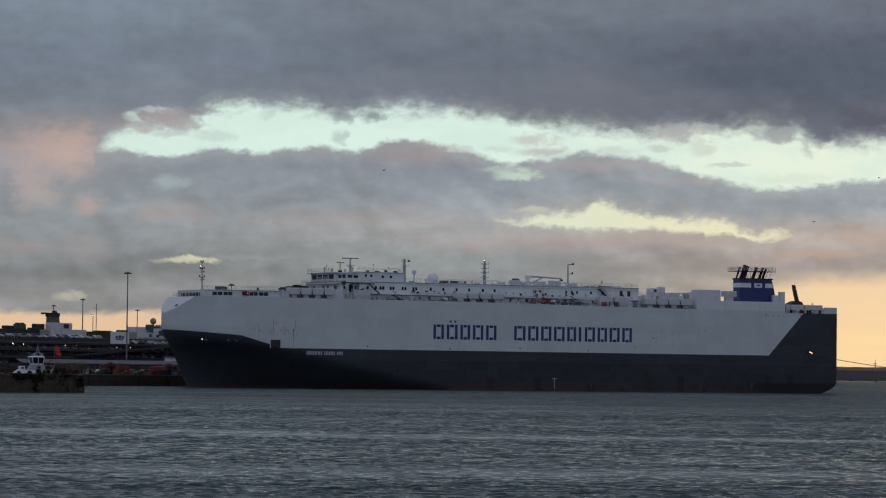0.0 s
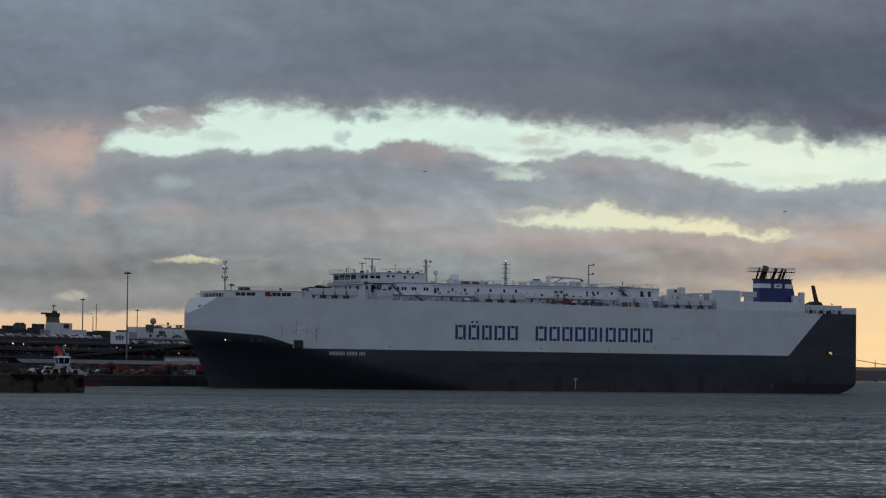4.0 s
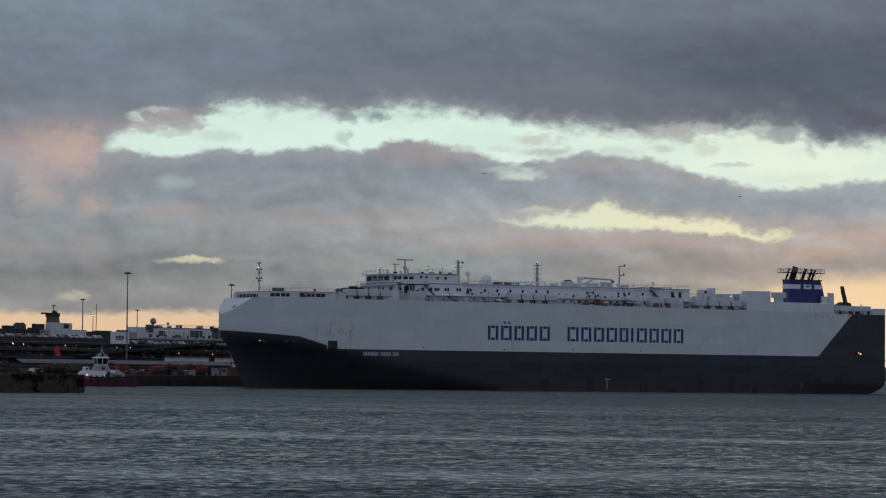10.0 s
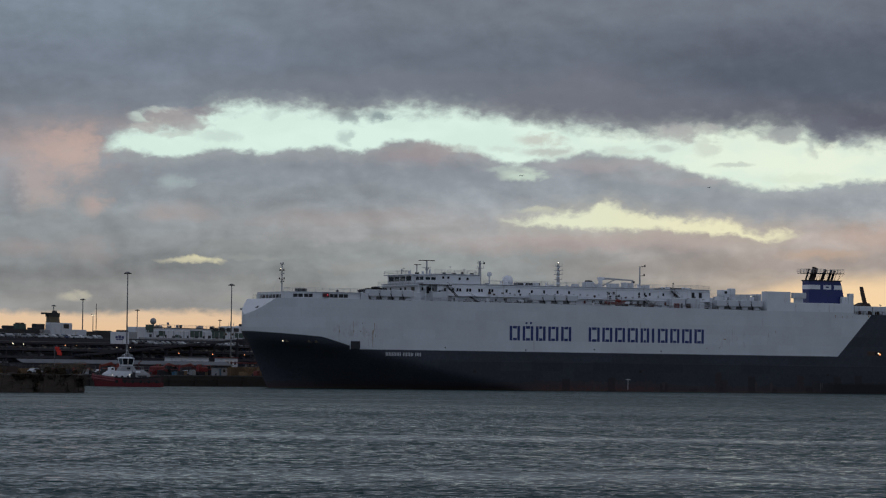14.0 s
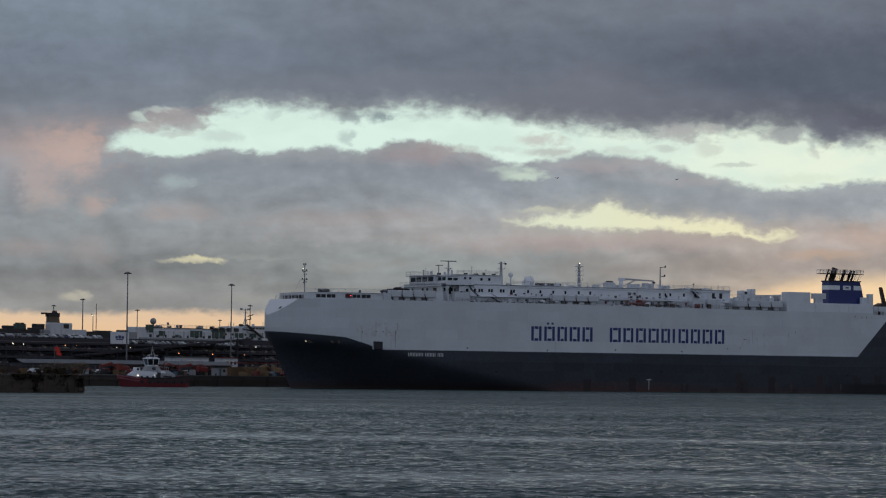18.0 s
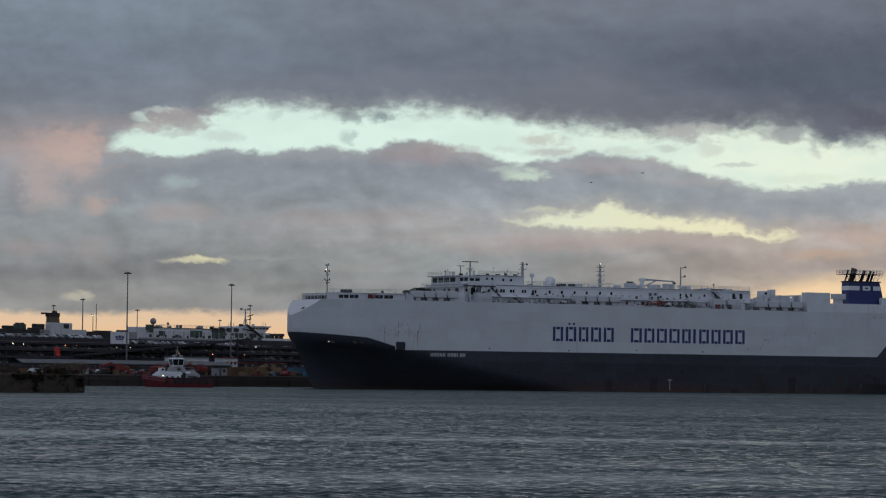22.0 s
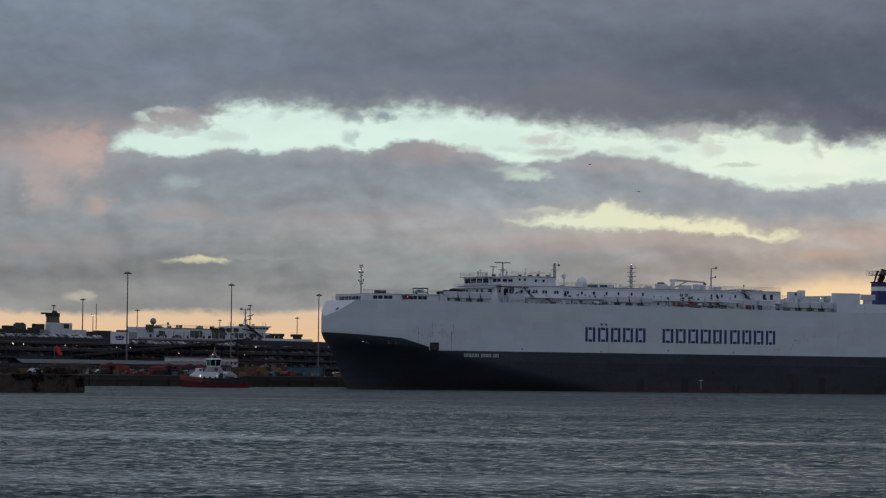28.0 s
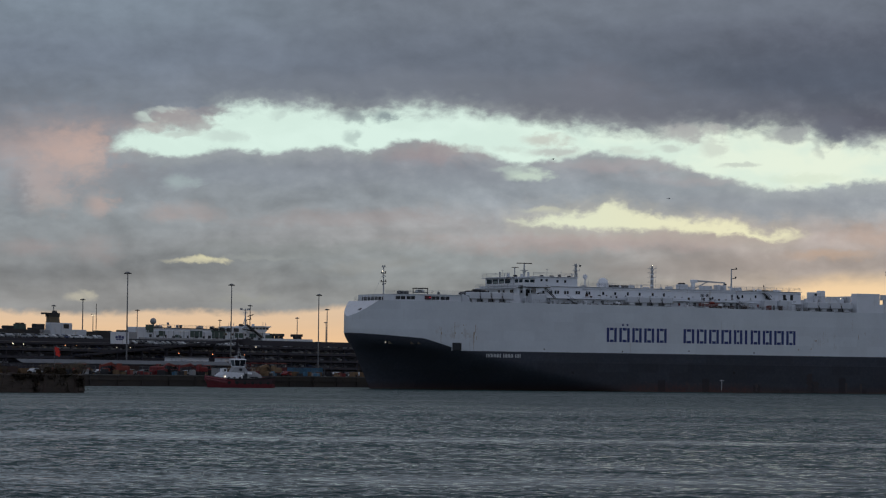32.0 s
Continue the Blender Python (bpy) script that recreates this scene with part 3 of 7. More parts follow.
def build_water():
    """One round sheet to the horizon: waves as real relief in the wide stretch before the eye, flat elsewhere."""
    rng = np.random.default_rng(12)
    near = 112 * np.exp(np.arange(1060) * 0.0012)
    middle = near[-1] * np.exp(np.arange(1, 310) * 0.003)
    far = middle[-1] * np.exp(np.arange(1, 200) * 0.0078)
    rings = np.concatenate([[0.005, 20, 50, 80, 104], near, middle, far[far < 4600], [4690]])
    turn = np.radians(np.concatenate([np.arange(-180, -15, 15), np.linspace(-10.2, 10.2, 560), np.arange(15, 181, 15)]))
    R, A = np.meshgrid(rings, turn, indexing="ij")
    X, Y = R * np.sin(A), R * np.cos(A)
    Z = np.zeros_like(X)
    wind = radians(192)
    step = np.gradient(rings)[:, None] + R * 0.0
    for i in range(90):
        length = 0.45 * (12.0 / 0.45) ** rng.random()
        way = wind + rng.normal(0, 0.38 if length < 1.5 else 0.24)
        k = math.tau / length
        amp = 0.052 / k * rng.uniform(0.5, 1.3)
        # short waves die out where the rings grow too wide to carry them; long ones belong to the open reach
        carry = np.clip(2.0 - step * 2.6 / length, 0, 1)
        if length > 1.1:
            carry = carry * 0.75 * np.clip(R / (length * 220.0), 0.03, 1)
        if length > 3.0:
            amp *= 0.22
        Z += carry * amp * np.sin(k * (X * math.sin(way) + Y * math.cos(way)) + rng.uniform(0, math.tau))
    Z = Z + 0.25 * np.maximum(Z, 0) ** 2 / (0.035 + 0.15 * np.clip(R / 1000.0, 0, 1))
    gust = np.zeros_like(X)
    for i in range(14):
        kx, ky = rng.normal(0, 0.025), rng.normal(0, 0.07)
        gust += np.sin(kx * X + ky * Y + rng.uniform(0, math.tau))
    Z *= np.clip(1.0 + 0.12 * gust, 0.6, 1.6)
    Z *= np.clip(R / 400.0, 0.7, 1.0)
    fade = np.clip((np.radians(10.1) - np.abs(A)) / 0.01, 0, 1) * np.clip((R - 108) / 6, 0, 1)
    Z *= fade
    nr, nc = R.shape
    me = bpy.data.meshes.new("water")
    idx = np.arange(nr * nc).reshape(nr, nc)
    quads = np.stack([idx[:-1, :-1], idx[:-1, 1:], idx[1:, 1:], idx[1:, :-1]], -1).reshape(-1, 4)[:, ::-1]
    me.vertices.add(nr * nc)
    me.vertices.foreach_set("co", np.stack([X, Y, Z], -1).astype(np.float32).ravel())
    me.loops.add(quads.size)
    me.loops.foreach_set("vertex_index", quads.astype(np.int32).ravel())
    me.polygons.add(len(quads))
    me.polygons.foreach_set("loop_start", np.arange(0, quads.size, 4, dtype=np.int32))
    me.polygons.foreach_set("use_smooth", np.ones(len(quads), dtype=bool))
    me.update(calc_edges=True)
    me.materials.append(WATER)
    return tagged(new("water", me), "dark grey-green harbour water with small choppy waves", "water", kind="structure")


def build_far_shore():
    g = Geo()
    rng = random.Random(4)
    n = 160
    rows = []
    for k in range(n + 1):
        x = -200 + k * 12.0
        hgt = 19.0 + 1.6 * noise.noise((x * 0.012, 3, 0)) + 0.9 * noise.noise((x * 0.06, 7, 1)) + rng.uniform(-0.3, 0.3)
        rows.append([(x, 4560, -0.5), (x, 4564, 2.0), (x, 4590, hgt * 0.75), (x, 4640, hgt), (x, 4670, -0.5)])
    g.loft(rows)
    setting("far_shore", g, WOODS, "low dark wooded shore across the water", None, "shore")
    tower = thing("radio_mast", "thin grey lattice mast on the far shore", "mast", pose(588, 4600, 15))
    part("pole", Geo().tube((0, 0, 0), (0, 0, 14.0), 0.8, 0.3, 6), GALV, tower)
    part("crossarm", Geo().tube((-2.4, 0, 9), (2.4, 0, 9), 0.35, 0.35, 6), GALV, tower)
    for x, y in ((548, 3900), (566, 3800)):
        b = thing("channel_buoy", "small dark channel buoy on the water", "buoy", pose(x * 0.86, y, 0), "channel buoys")
        part("float", Geo().ball((0, 0, 0.4), 1.6, 1.6, 0.9), DARK, b)
        part("tower", Geo().tube((0, 0, 1.0), (0, 0, 3.6), 0.7, 0.25, 8), DARK, b)
        part("topmark", Geo().ball((0, 0, 4.0), 0.5), RED, b)


SKY = build_sky()
SEA = build_water()
build_far_shore()


# ---- the car carrier: x runs aft from the stem, port is -y, water at z = 0 ----
HALF = 16.1


def deck_line(s):
    """Height of the hull's top edge."""
    if s > 182.6:
        return 22.75
    return 23.9 - 0.65 * min(max((s - 77.0) / 76.0, 0.0), 1.0)


def stem(z):
    if z < 15.0:
        return 7.0 - 7.0 * max(z, -2.0) / 15.0
    return 0.0 if z < 19.6 else (z - 19.6) / 0.88


def knuckle(z):
    """Where, counted from the stem, the side reaches its full breadth at that height."""
    return 26.0 + 4.3 * max(12.0 - z, 0.0)


def breadth(s, z):
    """Half breadth: blunt and upright above the knuckle, flared and fine below it."""
    k = min(max((13.0 - z) / 13.0, 0.0), 1.15)
    full, p, e, z0 = knuckle(z), 2.4 - 1.1 * k, 0.78 + 0.42 * k - 0.22 * min(max((z - 9.5) / 4.0, 0.0), 1.0), stem(z) if z < 15.0 else 0.0
    q = min(max((s - z0) / (full - z0), 0.0), 1.0)
    return HALF * max(1.0 - (1.0 - q) ** p, 0.0) ** e


def build_hull(ship):
    levels = [-2.0, -0.6, 0.0, 0.8, 1.8, 3.0, 4.2, 5.4, 6.6, 7.8, 9.0, 10.0, 10.8, 11.6, 12.4, 13.2, 14.2, 15.2, 16.6, 18.2, 19.6]
    tops = [0.25, 0.5, 0.75, 1.0]
    fore = [(i / 26.0) ** 1.7 for i in range(27)]
    aft = [0.04, 0.1, 0.17, 0.25, 0.34, 0.43, 0.52, 0.61, 0.70, 0.78, 0.85]
    rows = []
    for i in range(len(levels) + len(tops)):
        port = []
        if i < len(levels):
            z = levels[i]
            s0, s1 = stem(z), 199.9 - 5.2 * max(1.0 - max(z, -2.0) / 3.2, 0.0) ** 2 if z < 3.2 else 199.9
            zs = None
        else:
            k = tops[i - len(levels)]
            z, s0, s1 = 19.6 + k * 4.3, stem(19.6 + k * 4.3), 199.9
            zs = k
        kn = knuckle(z)
        runs = [s0 + (kn - s0) * q for q in fore] + [kn + (182.55 - kn) * q for q in aft] + [182.55, 182.65] + [182.65 + (s1 - 182.65) * q for q in (0.4, 0.7, 0.9, 1.0)]
        for s in runs:
            zz = z if zs is None else 19.6 + zs * (deck_line(s) - 19.6)
            port.append((s, -breadth(s, zz), zz))
        rows.append(port + [(s, -y, z) for s, y, z in reversed(port)])
    cols = rows[0][: len(rows[0]) // 2]
    g = Geo().loft(rows, closed=True, caps=False)
    ob = part("hull", g, HULL, ship, "white topsides over a blue-black hull with rust runs", None, True)
    deck = Geo()
    h = len(cols)
    for j in range(h - 1):
        a, b = rows[-1][j], rows[-1][j + 1]
        deck.add([(a[0], a[1] + 0.02, a[2] - 0.25), (b[0], b[1] + 0.02, b[2] - 0.25), (b[0], -b[1] - 0.02, b[2] - 0.25),
                  (a[0], -a[1] - 0.02, a[2] - 0.25)], [(0, 1, 2, 3)])
    part("weather_deck", deck, DECK, ship, "dark grey painted weather deck")
    facet = Geo()
    front = [rows[i][0] for i in range(len(levels) - 1, len(rows))]
    for a, b in zip(front, front[1:]):
        facet.add([(a[0] - 0.01, a[1], a[2] + 0.01), (a[0] - 0.01, -a[1], a[2] + 0.01), (b[0] - 0.01, -b[1], b[2] + 0.01),
                   (b[0] - 0.01, b[1], b[2] + 0.01)], [(0, 1, 2, 3)])
    part("bow_bevel", facet, WHITE_B, ship, "sloped white plate over the blunt bow")
    part("bow_badge", Geo().add([(1.75, -4.6, 21.24), (1.75, -3.0, 21.24), (2.35, -3.1, 21.8), (2.35, -4.5, 21.8)], [(0, 1, 2, 3)]), DARK, ship)
    return ob


def rail_run(ship, p, q, posts, height=1.05, name="deck_rail"):
    p, q = Vector(p), Vector(q)
    g = Geo()
    for k in (0.35, 0.7, 1.0):
        up = Vector((0, 0, height * k))
        g.tube(p + up, q + up, 0.035, 0.035, 5)
    for i in range(posts + 1):
        c = p.lerp(q, i / posts)
        g.tube(c, c + Vector((0, 0, height)), 0.04, 0.04, 5)
    return part(name, g, MAST_G, ship)


def window_row(ship, xs, y, z, w, h, name="window", mat=None):
    me = Geo().box(-w / 2, w / 2, -0.05, 0.05, -h / 2, h / 2).mesh(name, mat or GLASS)
    for x in xs:
        part(name, me, None, ship, "", pose(x, y, z))


def stair_run(ship, p, q, width=0.9):
    """A sloped ship's stair with stringers and treads."""
    p, q = Vector(p), Vector(q)
    g = Geo()
    for w in (0, width):
        o = Vector((0, w, 0))
        g.tube(p + o, q + o, 0.13, 0.13, 4)
        g.tube(p + o + Vector((0, 0, 0.95)), q + o + Vector((0, 0, 0.95)), 0.04, 0.04, 4)
    for i in range(1, 10):
        c = p.lerp(q, i / 10)
        g.box(c.x - 0.16, c.x + 0.16, c.y, c.y + width, c.z - 0.03, c.z + 0.03)
    return part("stair", g, DARK, ship, "dark steel outside stair")


def lattice_mast(ship, x, y, z0, z1, r, arms=(), name="mast"):
    g = Geo().tube((x, y, z0), (x, y, z1), r, r * 0.55, 8)
    mast = part(name, g, MAST_G, ship, "pale grey tubular mast with platforms")
    for z, w in arms:
        part("platform", Geo().box(x - w, x + w, y - w * 0.8, y + w * 0.8, z - 0.06, z + 0.06).tube(
            (x - w, y - 0.5, z), (x - w, y - 0.5, z + 0.7), 0.05, 0.05, 5).tube((x + w, y - 0.5, z), (x + w, y - 0.5, z + 0.7), 0.05, 0.05, 5),
            MAST_G, mast)
    return mast


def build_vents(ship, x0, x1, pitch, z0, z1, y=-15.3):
    """Ventilator boxes on short trunks along the deck edge, slatted panels painted for the shade between the trunks,
    raked stays in front.
    """
    w = pitch * 0.94
    box = Geo().box(-w / 2, w / 2, 0.0, 2.6, 0.0, z1 - z0 - 1.05, 0.12).mesh("ventilator_box", GREYWHITE)
    lip = Geo().box(-w / 2 - 0.04, w / 2 + 0.04, -0.08, 2.66, -0.1, 0.06).mesh("box_lip", MAST_G)
    trunk = Geo().box(-w * 0.24, w * 0.24, 0.35, 2.2, -1.1, -0.1).mesh("ventilator_trunk", GREYWHITE)
    rim = Geo().box(-w * 0.32, w * 0.32, 0.25, 2.3, -1.1, -0.92).mesh("trunk_foot", DARK)
    # slatted panel whose darker grey stands in for shade between the trunks
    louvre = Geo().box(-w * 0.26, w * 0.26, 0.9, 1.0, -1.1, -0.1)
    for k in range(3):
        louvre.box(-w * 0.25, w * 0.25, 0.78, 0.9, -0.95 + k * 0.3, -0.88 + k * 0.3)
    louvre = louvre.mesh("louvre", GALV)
    stay = Geo().tube((-0.35, -0.1, 0.75), (0.25, -0.25, -1.05), 0.11, 0.11, 6).mesh("stay", DARK)
    n = int(round((x1 - x0) / pitch))
    for i in range(n):
        o = part("ventilator_box", box, None, ship, "", pose(x0 + (i + 0.5) * pitch, y, z0 + 1.05))
        part("box_lip", lip, None, o)
        part("ventilator_trunk", trunk, None, o)
        part("trunk_foot", rim, None, o)
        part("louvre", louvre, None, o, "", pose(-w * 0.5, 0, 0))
        if i:
            part("stay", stay, None, o, "", pose(-w * 0.5, 0, 0))


def build_lifeboat(ship, x, y, z):
    rows = []
    for i in range(9):
        k = i / 8
        w = 1.15 * math.sin(math.pi * min(max(k, 0.04), 0.96)) ** 0.5
        lift = 0.35 * (2 * k - 1) ** 2
        rows.append([(x - 3.1 + 6.2 * k, y + w * math.cos(t), z + lift + (-1.0 if math.sin(t) > 0 else -0.12) * abs(math.sin(t)) ** 0.7)
                     for t in [j * math.tau / 10 for j in range(10)]])
    boat = part("rescue_boat", Geo().loft(rows, closed=True), ORANGE, ship, "orange rescue boat in its davit", smooth=True)
    part("canopy", Geo().ball((x + 0.9, y, z + 0.35), 1.0, 0.7, 0.45), ORANGE, boat)
    d = Geo()
    d.tube((x - 2.0, y + 1.6, z - 1.1), (x - 1.8, y + 0.9, z + 2.8), 0.14).tube((x - 1.8, y + 0.9, z + 2.8), (x + 0.8, y, z + 1.7), 0.12)
    part("davit", d, MAST_G, ship, "pale grey boat davit")
    part("davit_post", Geo().tube((x + 2.6, y + 1.6, z - 1.1), (x + 2.6, y + 1.2, z + 1.5), 0.16), MAST_G, ship)


BRIDGEGLASS = surface("bridge_window_glass", (0.028, 0.042, 0.050), 0.55, 0, 0.3, 0.6, 3, 0.0)
BRIDGEGLASS.node_tree.nodes["Principled BSDF"].inputs["Specular IOR Level"].default_value = 0.1


# opaque: the sky seen through the bridge is put into this colour
SKYPANE = surface("sky_tinted_bridge_pane", (0.15, 0.20, 0.19), 0.3, 0, 0.3, 0.6, 3, 0.0)


def build_house(ship):
    """The long deckhouse, the wheelhouse on it and what stands on their tops."""
    top, low = 28.75, 23.6
    part("deckhouse", Geo().box(46.0, 137.3, -11.8, 11.8, low, top, 0.25), WHITE, ship, "long white deckhouse with rows of windows")
    part("house_rim", Geo().box(45.8, 137.5, -12.0, 12.0, top, top + 0.14), GREYWHITE, ship)
    part("lower_house", Geo().box(47.5, 134.0, -13.2, -11.8, low, 25.35, 0.1), GREYWHITE, ship, "lower side casing of the deckhouse")
    part("side_ledge", Geo().box(54.0, 118.0, -14.0, -11.8, 25.4, 25.55), WHITE, ship)
    part("side_ledge", Geo().box(118.5, 137.0, -13.6, -11.8, 25.3, 25.45), WHITE, ship)
    part("fore_casing", Geo().box(31.0, 46.0, -13.3, -11.4, low, 26.2, 0.1), WHITE, ship)
    # wheelhouse block
    wheel = part("wheelhouse", Geo().box(45.4, 51.0, -8.2, 7.0, top + 0.14, 31.0, 0.2), WHITE_B, ship, "white wheelhouse with a wide window band")
    part("wheelhouse_roof", Geo().box(44.7, 51.2, -9.0, 7.8, 31.0, 31.22), GREYWHITE, wheel)
    part("bridge_wing", Geo().box(46.6, 50.4, -13.4, -8.2, top + 0.14, 30.75, 0.15), WHITE_B, wheel, "closed white bridge wing")
    part("wing_roof", Geo().box(46.3, 50.7, -13.7, -8.0, 30.75, 30.95), GREYWHITE, wheel)
    part("wing_deck", Geo().box(46.0, 54.5, -14.6, -11.8, 28.2, 28.42), DARK, wheel)
    part("wing_screen", Geo().box(46.0, 54.5, -14.62, -14.5, 28.42, 29.2), WHITE, wheel)
    for k in range(4):
        y = -6.6 + k * 3.65
        part("bridge_window", Geo().box(45.34, 45.44, y - 1.5, y + 1.5, 29.45, 30.65), BRIDGEGLASS, wheel)
        if k in (1, 2):
            part("bridge_window", Geo().box(45.31, 45.34, y - 1.2, y + 1.0, 29.55, 30.1), SKYPANE, wheel, "opaque pale green pane coloured like the sky behind it")
    for k in range(2):
        y = -12.2 + k * 2.5
        part("bridge_window", Geo().box(46.55, 46.65, y - 1.0, y + 1.0, 29.6, 30.5), BRIDGEGLASS, wheel)
    for x in (47.8, 49.5):
        part("bridge_window", Geo().box(x - 0.65, x + 0.65, -13.46, -13.36, 29.65, 30.35), BRIDGEGLASS, wheel)
    part("wing_bracket", Geo().prism([(50.4, 28.2), (54.4, 28.2), (50.4, 26.6)], -14.3, -14.1), WHITE, wheel)
    part("wing_bracket", Geo().prism([(46.2, 28.2), (47.8, 28.2), (46.2, 26.9)], -14.3, -14.1), WHITE, wheel)
    # flat dark plates: the shade of the openings is put into their colour
    for x0, x1 in ((48.2, 49.0), (51.4, 52.4)):
        part("opening_shade", Geo().box(x0, x1, -11.9, -11.75, 26.0, 27.9), DARK, wheel, "dark plate for a shaded opening under the bridge wing")
    for x in (46.9, 48.6, 50.3, 52.0, 53.4):
        part("wing_prop", Geo().tube((x, -14.3, 23.8), (x, -14.3, 28.2), 0.1, 0.1, 6), WHITE, wheel)
    for y in (-4.8, -1.15, 2.5):
        part("window_post", Geo().box(45.28, 45.44, y - 0.16, y + 0.16, 29.4, 30.7), WHITE_B, wheel)
    upper = part("upper_house", Geo().box(51.0, 65.0, -11.0, 11.0, top + 0.14, 31.3, 0.2), WHITE, ship, "stepped white upper deckhouse")
    part("upper_house_rim", Geo().box(50.9, 65.2, -11.2, 11.2, 31.3, 31.45), GREYWHITE, upper)
    window_row(ship, (53.6, 55.2), -11.03, 30.4, 0.6, 0.6)
    window_row(ship, (58.6, 61.0), -11.03, 30.2, 0.6, 0.7)
    for y, w in ((-8.0, 1.0), (-3.2, 0.5), (-0.4, 0.5), (6.0, 0.5)):
        part("front_window", Geo().box(45.94, 46.04, y - w, y + w, 26.7, 27.7), GLASS, ship)
    part("front_ledge", Geo().box(44.6, 46.0, -11.8, 11.8, 28.1, 28.3), WHITE, ship)
    window_row(ship, (47.0, 49.2, 50.0, 53.8, 56.2, 57.6, 58.4, 60.6, 61.4, 64.2, 65.0, 67.4, 68.2, 72.6, 76.4, 80.4, 84.2,
                      88.4, 92.0), -11.83, 27.15, 0.55, 0.85)
    window_row(ship, (104.6, 106.2, 104.2, 106.0, 114.2, 116.0, 117.6, 122.0, 125.6), -11.83, 27.2, 0.5, 0.8)
    window_row(ship, (105.0, 107.0), -11.84, 26.0, 0.7, 1.1, "doorway", DARK)
    window_row(ship, (131.6, 134.0), -11.83, 27.2, 0.9, 1.5, "doorway", DARK)
    window_row(ship, (49.0, 51.0, 71.5, 77.0, 79.5, 82.5, 99.0, 101.2, 111.0, 113.0), -13.24, 24.6, 0.9, 1.0, "opening", DARK)
    stair_run(ship, (52.8, -15.0, 28.2), (56.0, -15.0, 25.5))
    stair_run(ship, (59.8, -15.3, 25.3), (63.0, -15.3, 23.6))
    stair_run(ship, (114.0, -15.2, 25.2), (117.0, -15.2, 23.4))
    stair_run(ship, (124.0, -13.0, 28.4), (126.6, -13.0, 26.4))
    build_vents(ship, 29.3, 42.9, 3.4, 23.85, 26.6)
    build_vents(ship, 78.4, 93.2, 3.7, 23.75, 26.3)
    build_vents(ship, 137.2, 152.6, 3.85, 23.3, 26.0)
    rail_run(ship, (137.5, -9.0, 26.8), (152.8, -9.0, 26.8), 8)
    for x, w, hh in ((138.4, 1.3, 1.2), (141.6, 0.9, 1.8), (143.0, 0.5, 1.1), (149.8, 1.6, 1.3), (151.8, 0.7, 1.9)):
        part("deck_unit", Geo().box(x, x + w, -12.4, -11.2, low - 0.3, low + 2.2 + hh, 0.08), GREYWHITE if w > 0.8 else MAST_G, ship)
    for x in (123.0, 128.0):
        part("deck_locker", Geo().box(x, x + 4.2, -15.0, -12.9, 23.5, 26.2, 0.12), GREYWHITE, ship)
    part("deck_locker", Geo().box(48.5, 53.0, -15.2, -13.0, 23.7, 26.4, 0.12), GREYWHITE, ship)
    for x in (75.5, 79.8, 108.4):
        part("liferaft", Geo().tube((x - 0.7, -14.9, 24.4), (x + 0.7, -14.9, 24.4), 0.42, 0.42, 10), WHITE_B, ship, "white liferaft canister")
    build_lifeboat(ship, 105.1, -14.6, 24.75)
    # tops: radomes, aerials, masts, crane
    part("satellite_dome", Geo().ball((79.0, 0, 30.5), 1.5, 1.5, 1.35, 14, 8).tube((79.0, 0, 28.8), (79.0, 0, 30.4), 1.4, 1.5, 14), WHITE_B, ship,
         "white satellite dome", smooth=True)
    part("small_dome", Geo().ball((73.3, 0, 32.0), 0.7).tube((73.3, 0, 28.8), (73.3, 0, 31.4), 0.22), WHITE, ship)
    lattice_mast(ship, 70.3, 0, 28.8, 35.6, 0.55, ((33.6, 0.9), (35.0, 0.8)))
    part("mast_lamp", Geo().ball((71.4, -0.5, 35.0), 0.3), DARK, ship)
    m3 = lattice_mast(ship, 94.9, 0, 28.8, 35.7, 0.5, ((31.0, 0.9), (32.4, 1.0), (33.6, 1.0), (34.8, 1.0)))
    part("mast_light", Geo().ball((94.5, -0.8, 35.7), 0.10), LAMP_W, m3)
    m4 = lattice_mast(ship, 121.1, 0, 28.8, 35.4, 0.28, (), "signal_mast")
    part("yard", Geo().tube((121.1, 0, 35.2), (122.8, 0, 35.4), 0.1).tube((121.1, 0, 32.6), (122.6, 0, 32.8), 0.1).box(122.4, 122.65, -0.2, 0.2, 32.6, 33.2).box(
        122.6, 122.85, -0.2, 0.2, 35.2, 35.8), DARK, m4)
    scan = part("radar_mast", Geo().tube((54.0, 0, 31.3), (54.0, 0, 35.2), 0.3, 0.2).tube((51.0, 0, 31.3), (51.0, 0, 34.0), 0.16).tube((53.4, 0, 33.3), (54.0, 0, 32.2), 0.08).tube((54.6, 0, 33.3), (54.0, 0, 32.2), 0.08), MAST_G, ship)
    part("radar_scanner", Geo().box(51.6, 56.4, -0.2, 0.2, 35.2, 35.42, 0.03), RUSTY, scan)
    part("radar_scanner", Geo().box(50.1, 52.2, -0.2, 0.2, 34.0, 34.18, 0.03), RUSTY, scan)
    part("scanner_stage", Geo().box(53.0, 55.0, -0.7, 0.7, 33.3, 33.42), MAST_G, scan)
    for x, z0, z1 in ((42.6 + 3.0, 31.2, 33.2), (46.2, 31.2, 32.4), (59.6, 31.4, 33.9), (64.0, 31.4, 33.3), (67.5, 31.4, 32.6)):
        part("aerial", Geo().tube((x, -3, z0), (x, -3, z1), 0.07, 0.04, 5).tube((x - 0.35, -3, z1 - 0.3), (x + 0.35, -3, z1 - 0.3), 0.06, 0.06, 5), MAST_G, ship)
